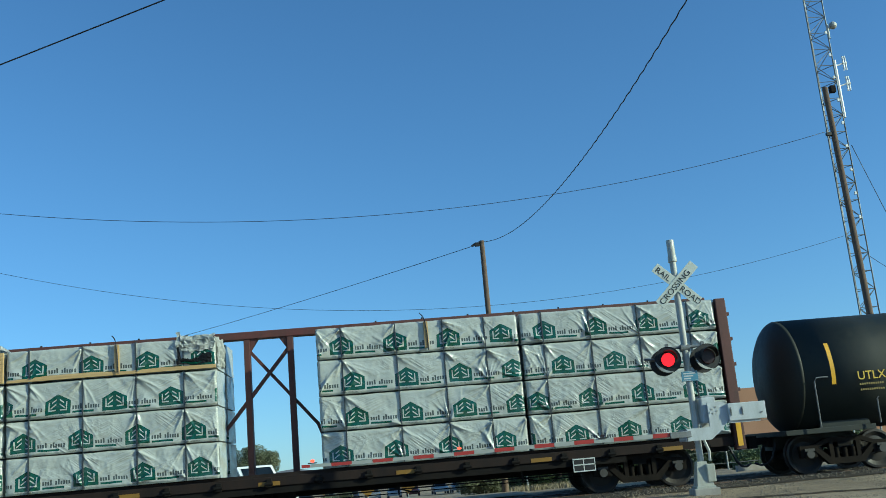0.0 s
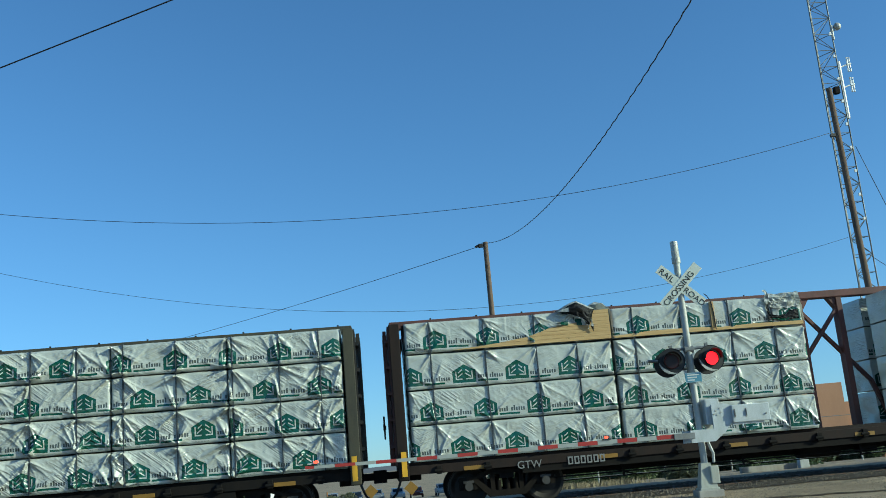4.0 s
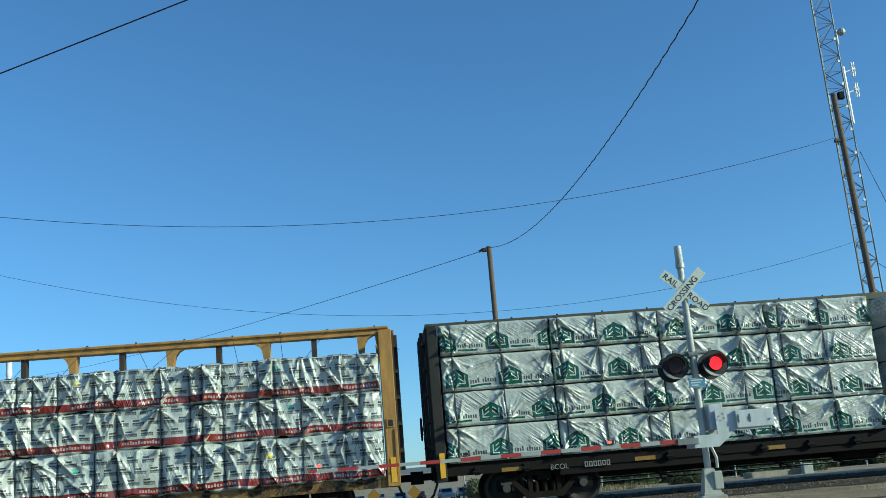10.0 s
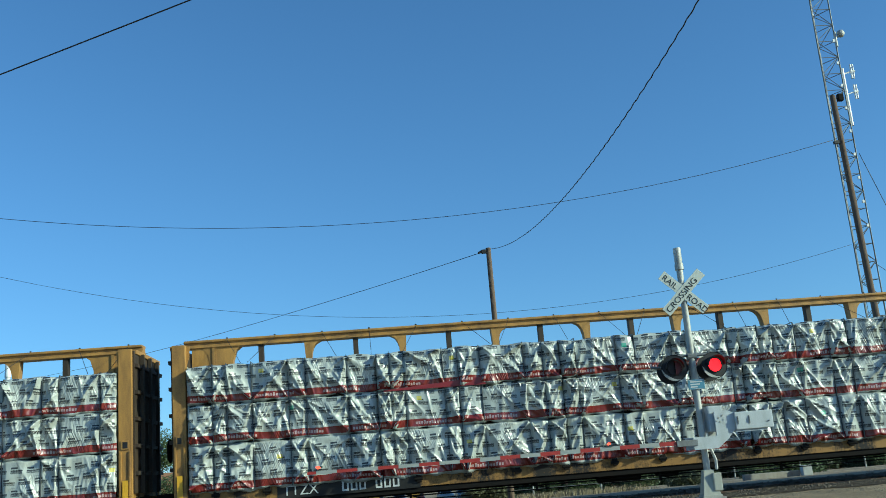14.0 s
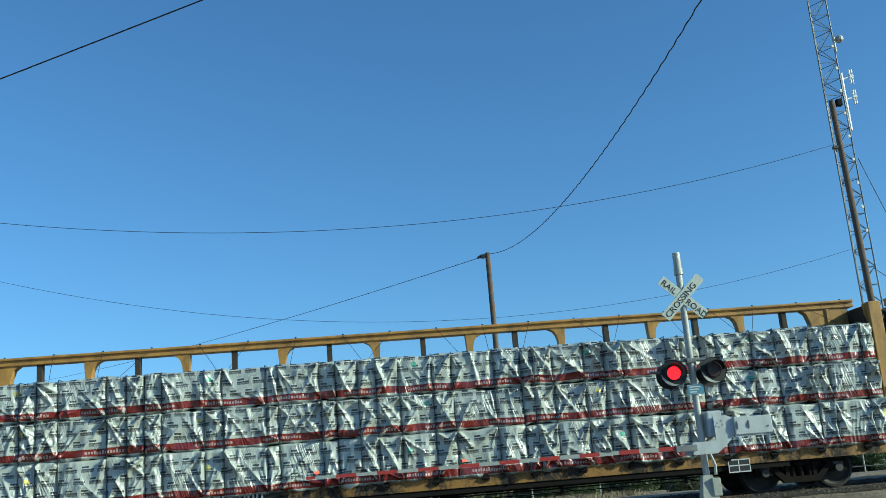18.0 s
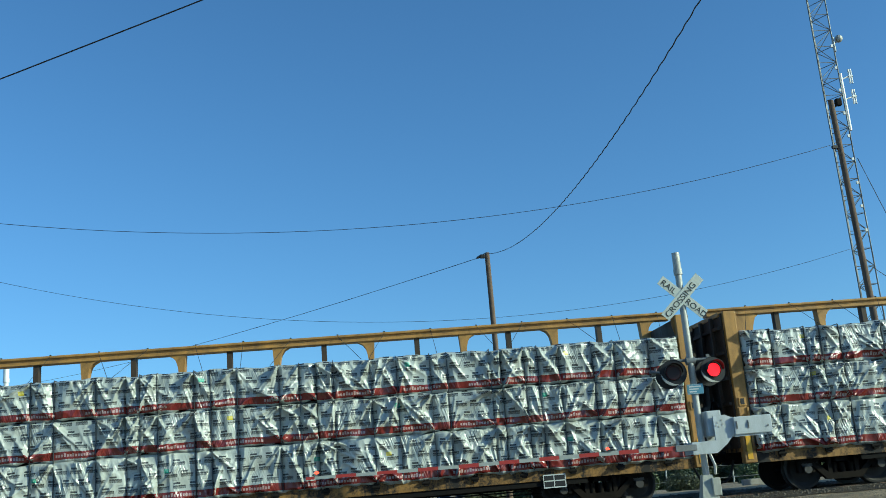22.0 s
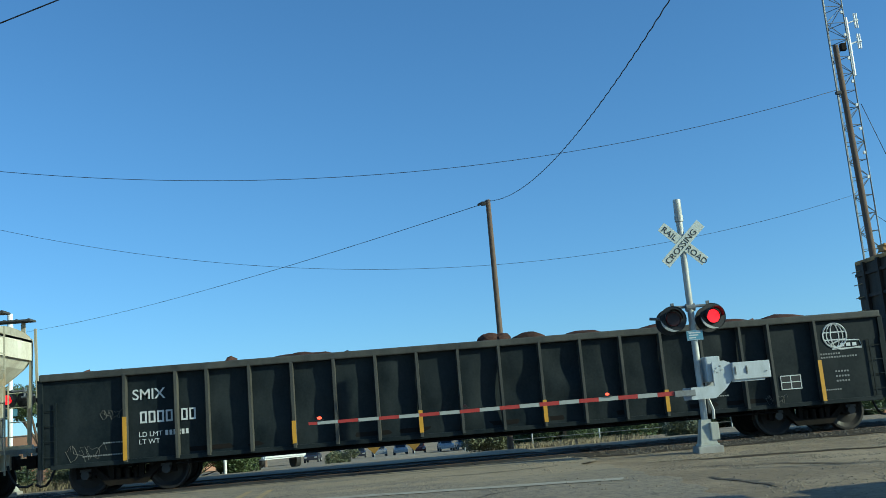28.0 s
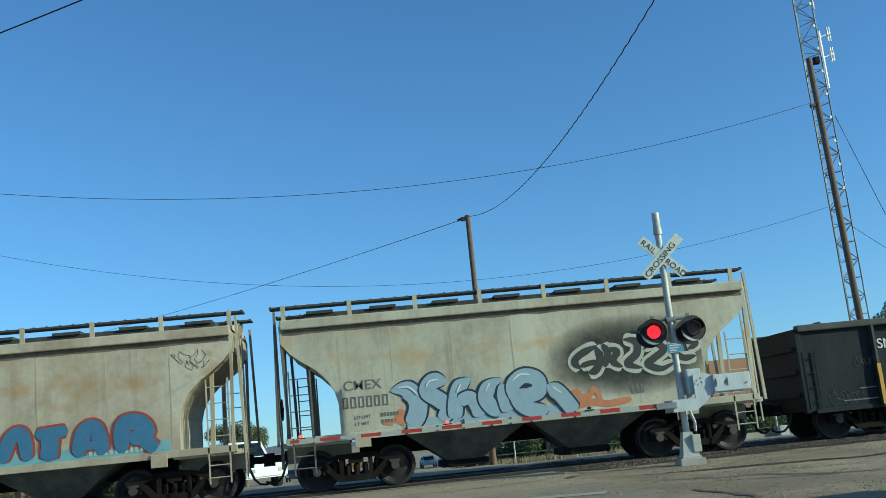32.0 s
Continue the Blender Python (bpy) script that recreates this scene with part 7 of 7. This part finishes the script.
wire(sag((-16, 16, 4.64), (10.6, 7.95, 10.02), 0.12), 0.010, "black service cable overhead")
wire(sag((17.3, 31.0, 10.6), (20.9, 31.2, -0.2), 0.05), 0.012, "steel guy wire of the lattice mast", "guy_wire")
wire(sag((17.1, 31.0, 6.7), (23.5, 33.0, 3.0), 0.05), 0.010, "thin drop wire from the lattice mast")


# ---------------------------------------------------------------- plants
def leaves(verts, faces, c, size, n, leaf, rng, squash=1.0):
    for _ in range(n):
        v = Vector((rng.gauss(0, 1), rng.gauss(0, 1), rng.gauss(0, 1)))
        v = v.normalized() * (rng.random() ** 0.45) * size
        p = Vector(c) + Vector((v.x, v.y, v.z * squash))
        a = Vector((rng.gauss(0, 1), rng.gauss(0, 1), rng.gauss(0, 0.7))).normalized() * leaf * rng.uniform(0.6, 1.3)
        b = a.cross(Vector((rng.gauss(0, 1), rng.gauss(0, 1), rng.gauss(0, 1)))).normalized() * leaf * 0.45
        k = len(verts)
        verts += [tuple(p - a), tuple(p + b), tuple(p + a), tuple(p - b)]
        faces.append((k, k + 1, k + 2, k + 3))


def foliage(name, clumps, leaf, per, seed, material, parent):
    rng = random.Random(seed)
    verts, faces = [], []
    for c, s in clumps:
        leaves(verts, faces, c, s, int(per * s * s), leaf, rng, 0.8)
    me = bpy.data.meshes.new(name)
    me.from_pydata(verts, [], faces)
    me.materials.append(material)
    return part(name, me, None, parent)


def bush(x, y, w, h, seed, material, label="dusty green desert bush", leaf=0.045, per=6500):
    rng = random.Random(seed)
    b = thing("bush", label, "bush", pose(x, y, ground_z(x, y)))
    clumps = [((rng.uniform(-w, w) * 0.4, rng.uniform(-w, w) * 0.3, h * rng.uniform(0.15, 0.75)), rng.uniform(0.16, 0.34) * w) for _ in range(9)]
    foliage("crown", clumps, leaf, per, seed, material, b)
    bm = bmesh.new()
    for c, s in clumps[:5]:
        rod(bm, (0, 0, -0.05), c, 0.025, 0.008, n=5)
    part("stem", bm, M["pole_wood"], b)
    return b


def tree(x, y, h, w, seed, material, label="loose-crowned green tree behind the railway", leaf=0.09, per=1300):
    rng = random.Random(seed)
    t = thing("tree", label, "tree", pose(x, y, ground_z(x, y)))
    bm = bmesh.new()
    rod(bm, (0, 0, -0.2), (0.1, 0, h * 0.42), 0.035 * h, 0.022 * h, n=9)
    clumps = []
    for k in range(9):
        a = k * 2.4
        r = w * rng.uniform(0.15, 0.42)
        c = (r * math.cos(a), r * math.sin(a), h * rng.uniform(0.45, 0.9))
        rod(bm, (0.1, 0, h * rng.uniform(0.3, 0.42)), c, 0.014 * h, 0.005 * h, n=6)
        clumps.append((c, rng.uniform(0.14, 0.24) * w))
        clumps.append(((c[0] + rng.uniform(-1, 1) * w * 0.15, c[1], c[2] + rng.uniform(-0.1, 0.1) * h), rng.uniform(0.10, 0.18) * w))
    part("trunk", bm, M["pole_wood"], t)
    foliage("crown", clumps, leaf, per, seed, material, t)
    return t


bush(-7.6, 30.2, 2.0, 1.1, 1, M["leaf_pale"])
bush(-5.9, 30.5, 3.0, 1.5, 2, M["leaf"])
bush(-4.6, 31.0, 1.8, 1.3, 3, M["leaf"])
bush(-9.6, 31.5, 1.6, 0.9, 4, M["leaf_pale"])
bush(3.3, 31.0, 1.3, 0.8, 6, M["leaf_pale"])
bush(10.5, 33.2, 1.4, 0.55, 8, M["leaf_pale"])
bush(8.2, 40.0, 1.4, 0.55, 5, M["leaf"])
bush(-1.7, 39.0, 1.2, 0.6, 7, M["leaf_pale"])
tree(-15.5, 66, 6.0, 5.6, 11, M["leaf"], leaf=0.075, per=900)
tree(-10.3, 85, 5.5, 5.0, 12, M["leaf_pale"])
tree(-24.0, 70, 7.7, 7.0, 13, M["leaf"])
tree(18.2, 98, 6.4, 9.5, 14, M["leaf"], "dark green tree in front of the stucco building", 0.11, 1500)
tree(25.5, 98, 5.2, 6.0, 15, M["leaf_pale"], "dusty tree in front of the stucco building")
tree(36.0, 60, 9.5, 6.0, 16, M["leaf"])
for k in (0, 1, 3, 4, 6, 8, 9, 11, 12):
    bush(13.5 + k * 2.9 + 1.2 * math.sin(k * 2.3), 58 + 3.0 * math.sin(k * 1.7), 4.0, 1.15 + 0.4 * math.sin(k * 3.1), 40 + k, M["leaf_dark"] if k % 3 else M["leaf"], "dark green shrub behind the railway", 0.09, 1100)
for k in range(15):
    bush(15.0 + k * 3.4 + 1.2 * math.sin(k * 2.9), 106 + 1.5 * math.sin(k * 1.3), 5.5, 2.6 + 0.9 * math.sin(k * 2.1), 70 + k, M["leaf_dark"] if k % 4 else M["leaf"], "dark green shrub along the stucco building", 0.16, 420)
bush(-12.2, 31.0, 2.4, 1.0, 63, M["leaf_dark"], "dark green shrub behind the railway")
bush(-14.6, 31.6, 2.6, 1.2, 64, M["leaf"])


def grass_patch(n, area, hi, seed, label):
    rng = random.Random(seed)
    verts, faces = [], []
    for _ in range(n):
        x, y = area(rng)
        z = ground_z(x, y)
        h, a = rng.uniform(0.4, 1.0) * hi, rng.random() * 6.28
        w = 0.012
        k = len(verts)
        lean = rng.uniform(-0.4, 0.4) * h
        verts += [(x - w * math.cos(a), y - w * math.sin(a), z), (x + w * math.cos(a), y + w * math.sin(a), z), (x + lean, y + lean * 0.5, z + h)]
        faces.append((k, k + 1, k + 2))
    me = bpy.data.meshes.new("dry_grass")
    me.from_pydata(verts, [], faces)
    me.materials.append(M["grass"])
    tagged(new("dry_grass", me), label, "grass", kind="stuff")


grass_patch(3200, lambda r: (5.9 + r.choice((-1.6, -0.7, 0.3, 0.9, 2.2)) + r.gauss(0, 0.35), r.triangular(30.5, 38, 33)), 0.24, 21, "dry straw-coloured grass behind the railway")
grass_patch(2500, lambda r: (r.uniform(-14, -8.6), r.uniform(29, 34)), 0.35, 22, "dry straw-coloured grass behind the railway")


# ---------------------------------------------------------------- far buildings, vehicles, fence
def building(x, y, w, d, h, label, mat, windows, parapet=0.0):
    b = thing("stucco_building", label, "building", pose(x, y, -0.66))
    bm = bmesh.new()
    box(bm, 0, w, 0, d, -3.2, h)
    wall = part("wall", bm, mat, b)
    if parapet:
        bm = bmesh.new()
        box(bm, -0.15, w + 0.15, -0.15, d + 0.15, h, h + parapet)
        part("parapet", bm, mat, b)
    for x0, x1, z0, z1 in windows:
        bm = bmesh.new()
        box(bm, x0, x1, -0.02, 0.1, z0, z1)
        win = part("window", bm, M["glass"], b)
        bm = bmesh.new()
        for a, c, e, f in ((x0 - 0.12, x1 + 0.12, z0 - 0.12, z0), (x0 - 0.12, x1 + 0.12, z1, z1 + 0.12), (x0 - 0.12, x0, z0, z1), (x1, x1 + 0.12, z0, z1), ((x0 + x1) / 2 - 0.05, (x0 + x1) / 2 + 0.05, z0, z1)):
            box(bm, a, c, -0.08, 0.05, e, f)
        part("window_frame", bm, mat, win)
    return b


building(20.3, 110, 34, 16, 7.05, "tan and red stucco two-storey building with flat roofs", M["adobe"], ((2.0, 3.4, 3.4, 4.6), (6.8, 8.2, 3.0, 4.2), (9.6, 10.5, 3.4, 4.6), (12.0, 14.1, 3.4, 4.6), (16.7, 18.7, 3.4, 4.6), (22, 24, 3.4, 4.6), (27, 29, 3.4, 4.6)))
building(28.8, 114, 10, 10, 9.0, "red stucco upper storey with a flat roof", M["adobe_red"], ((4.0, 4.8, 7.2, 7.9),))
building(-52, 120, 30, 12, 4.0, "low tan building on the far side", M["adobe"], ((3, 5, 1.4, 2.6), (9, 11, 1.4, 2.6), (16, 18, 1.4, 2.6), (23, 25, 1.4, 2.6)))
building(44, 118, 50, 14, 5.0, "low tan stucco building with a flat roof", M["adobe"], ((3, 5, 1.6, 3.0), (10, 12, 1.6, 3.0), (18, 20, 1.6, 3.0), (28, 30, 1.6, 3.0), (38, 40, 1.6, 3.0)))


def vehicle(x, y, turn, colour, label, shape, length=4.5):
    v = thing("parked_car" if shape == "car" else "pickup_truck", label, "car" if shape == "car" else "pickup truck", pose(x, y, ground_z(x, y) + 0.03, 0, 0, turn), "parked cars")
    h = length / 2
    if shape == "car":
        low = [(-h, 0.35), (h, 0.35), (h, 0.75), (h - 0.15, 0.85), (h - 1.2, 0.95), (-h + 0.5, 0.98), (-h, 0.85)]
        cab = [(h - 1.35, 0.93), (h - 2.05, 1.42), (-h + 1.1, 1.45), (-h + 0.35, 0.96)]
    else:
        low = [(-h, 0.42), (h, 0.42), (h, 0.95), (h - 0.1, 1.12), (h - 1.35, 1.18), (-h, 1.15)]
        cab = [(h - 1.25, 1.15), (h - 1.9, 1.80), (h - 3.4, 1.83), (h - 3.6, 1.15)]
    bm = bmesh.new()
    prism(bm, low, -0.88, 0.88)
    bmesh.ops.bevel(bm, geom=bm.edges[:], offset=0.06, segments=2, affect="EDGES")
    body = part("body", bm, colour, v)
    bm = bmesh.new()
    prism(bm, cab, -0.74, 0.74)
    part("cabin", bm, colour, v)
    zt = max(p[1] for p in cab)
    inner = [(cab[0][0] - 0.12, cab[0][1] + 0.06), (cab[1][0] - 0.05, zt - 0.1), (cab[2][0] + 0.1, zt - 0.1), (cab[3][0] + 0.2, cab[3][1] + 0.06)]
    for s in (-1, 1):
        bm = bmesh.new()
        prism(bm, inner, s * 0.735, s * 0.752)
        part("side_window", bm, M["glass"], v)
    for a, b in ((cab[0], cab[1]), (cab[3], cab[2])):
        bm = bmesh.new()
        o = 0.012 if a is cab[0] else -0.012
        q = [bm.verts.new(p) for p in ((a[0] * 0.9 + b[0] * 0.1 + o, -0.64, a[1] * 0.9 + b[1] * 0.1 + 0.01), (a[0] * 0.9 + b[0] * 0.1 + o, 0.64, a[1] * 0.9 + b[1] * 0.1 + 0.01), (a[0] * 0.12 + b[0] * 0.88 + o, 0.62, a[1] * 0.12 + b[1] * 0.88 + 0.01), (a[0] * 0.12 + b[0] * 0.88 + o, -0.62, a[1] * 0.12 + b[1] * 0.88 + 0.01))]
        bm.faces.new(q)
        bmesh.ops.solidify(bm, geom=bm.faces[:], thickness=0.01)
        part("windscreen", bm, M["glass"], v)
    for wx in (-h + 0.8, h - 0.85):
        for s in (-1, 1):
            bm = bmesh.new()
            lathe(bm, [(0.2, s * 0.02), (0.32, 0.10 * s), (0.33, -0.10 * s), (0.2, -0.12 * s)], 18)
            wheel = part("wheel", bm, M["rubber"], v, m=pose(wx, 0.82 * s, 0.33))
            bm = bmesh.new()
            lathe(bm, [(0.05, 0.03 * s), (0.2, 0.105 * s), (0.19, 0.0)], 14)
            part("rim", bm, M["alu"], wheel)
    for s in (-1, 1):
        bm = bmesh.new()
        box(bm, h - 0.06, h + 0.015, s * 0.62 - 0.16, s * 0.62 + 0.16, 0.62, 0.76, 0.02)
        part("headlight", bm, M["alu"], v)
    return v


vehicle(-5.0, 38.9, -58, M["truck_white"], "white crew-cab pickup truck waiting beyond the crossing", "pickup", 4.9)
rng = random.Random(8)
for k in range(20):
    col = plain("car_paint_%s" % "abcdefghijklmnopqrst"[k], rng.choice(((0.4, 0.4, 0.4), (0.04, 0.04, 0.05), (0.12, 0.13, 0.14), (0.25, 0.26, 0.27), (0.10, 0.03, 0.025), (0.04, 0.06, 0.10), (0.16, 0.14, 0.11))), 0.25, 0.3, 0.04)
    vehicle(-9 + k * 2.75 + rng.uniform(-0.3, 0.3), 124 + rng.uniform(-1, 1) + (k % 3) * 6, 270 + rng.uniform(-4, 4), col, "parked car in the car park behind the railway", "car")


def diamond(x, y, z):
    s = thing("warning_sign", "yellow diamond warning sign on a post", "road sign", pose(x, y, ground_z(x, y)))
    bm = bmesh.new()
    rod(bm, (0, 0, 0), (0, 0, z + 0.4), 0.03, n=8)
    part("post", bm, M["alu"], s)
    bm = bmesh.new()
    box(bm, -0.30, 0.30, -0.01, 0.01, -0.30, 0.30, 0.004)
    part("plate", bm, M["yellow_dull"], s, m=pose(0, -0.04, z, 0, 45, 0))


diamond(-0.67, 60, 0.72)
diamond(1.77, 60, 0.72)


def marker(x, y, h, mat, label):
    s = thing("marker_post", label, "marker post", pose(x, y, ground_z(x, y)))
    bm = bmesh.new()
    rod(bm, (0, 0, -0.1), (0, 0, h), 0.045, n=10)
    part("post", bm, mat, s)


marker(-6.6, 28.6, 0.95, M["yellow_mark"], "yellow marker post beside the railway")
marker(-4.7, 29.2, 0.9, M["white"], "white marker post beside the railway")
bm = bmesh.new()
box(bm, 11.9, 13.8, 32.0, 32.2, -0.4, 0.06)
tagged(part("garden_wall", bm, M["concrete"]), "low pale grey wall behind the railway", "wall")
bm = bmesh.new()
box(bm, -0.16, 0.16, -0.12, 0.12, 0.0, 0.34, 0.02)
tagged(part("utility_box", bm, M["grey_paint"], m=pose(13.98, 31.9, ground_z(13.98, 31.9))), "small grey utility box beside the low wall", "utility box")
# box out of view, added to cast the broad shadow on the verge
bm = bmesh.new()
box(bm, -0.62, 0.62, -0.65, 0.65, 0.0, 1.22, 0.05)
box(bm, -0.66, 0.66, -0.69, 0.69, 1.18, 1.26, 0.02)
tagged(part("utility_box", bm, M["grey_paint"], m=pose(8.35, 9.35, ground_z(8.35, 9.35), 0, 0, 12)), "unseen grey box added to cast a shadow on the verge", "utility box")
marker(-3.3, 60.0, 0.9, M["rust"], "rust-brown marker post beside the car park")
fence = thing("chain_link_fence", "wire fence with slim steel posts behind the railway", "fence", pose(0, 0, 0))
for k in range(22):
    bm = bmesh.new()
    x = 3 + k * 2.6
    rod(bm, (x, 37, -0.2), (x, 37, 1.6), 0.03, n=8)
    part("post", bm, M["alu"], fence)
for z in (0.05, 0.5, 1.0, 1.55):
    bm = bmesh.new()
    rod(bm, (3, 37, z), (57.6, 37, z), 0.012, n=6)
    part("rail", bm, M["lattice"], fence)

bm = bmesh.new()
rows = []
for i in range(81):
    x = -1800 + i * 45
    hh = 14 + 10 * noise.noise((x * 0.003, 0, 0)) + 5 * noise.noise((x * 0.012, 3, 0))
    if x > -100:
        hh *= 0.35
    rows.append((bm.verts.new((x, 1600, -6)), bm.verts.new((x, 1640, max(1.0, hh)))))
for a, b in zip(rows, rows[1:]):
    bm.faces.new((a[0], b[0], b[1], a[1]))
tagged(part("backdrop", bm, M["hill"], smooth=True), "low hazy blue-grey hills on the horizon", "hills", kind="structure")


# ---------------------------------------------------------------- what moves
def motions():
    for car, at in CARS:
        walk(car, [(t, pose(at + run(t), TRACK_Y, 0)) for t in range(33)])
    for ob, at, y, z, turn in CARGO:
        walk(ob, [(t, pose(at + run(t), TRACK_Y + y, z, 0, 0, turn)) for t in range(33)])
    # wheels roll while they pass
    for wheel, axle, at in WHEELS:
        ks = [k for k in range(0, 241) if abs(at + axle + run(k * 4 / 30)) < 22]
        rows = [(k * 4 / 30, pose(axle, 0, 0.457) @ Matrix.Rotation(run(k * 4 / 30) / 0.457, 4, "Y")) for k in ks]
        if not rows:
            continue
        if rows[0][0] > 0.2:
            rows.insert(0, (0, rows[0][1]))
        if rows[-1][0] < 31.8:
            rows.append((SECONDS, rows[-1][1]))
        walk(wheel, rows)
    # flashers: each lens turns its lit face forward and away again, one side after the other
    beat = 0.5945
    for lens, place, phase in LENSES:
        rows = [(0.0, pose(*place, 0, 0, 0 if phase == 0 else 178))]
        for k in range(1, 55):
            step = math.floor((1.25 + (k - 2.5) * beat) * 30)
            if 4 < step < 957:
                turns = ((-1, 178), (0, 89), (1, 0)) if (k + phase) % 2 == 0 else ((0, 0), (1, 89), (2, 178))
                rows += [((step + j) / 30, pose(*place, 0, 0, a)) for j, a in turns]
        rows.append((SECONDS, rows[-1][1]))
        walk(lens, rows)


motions()
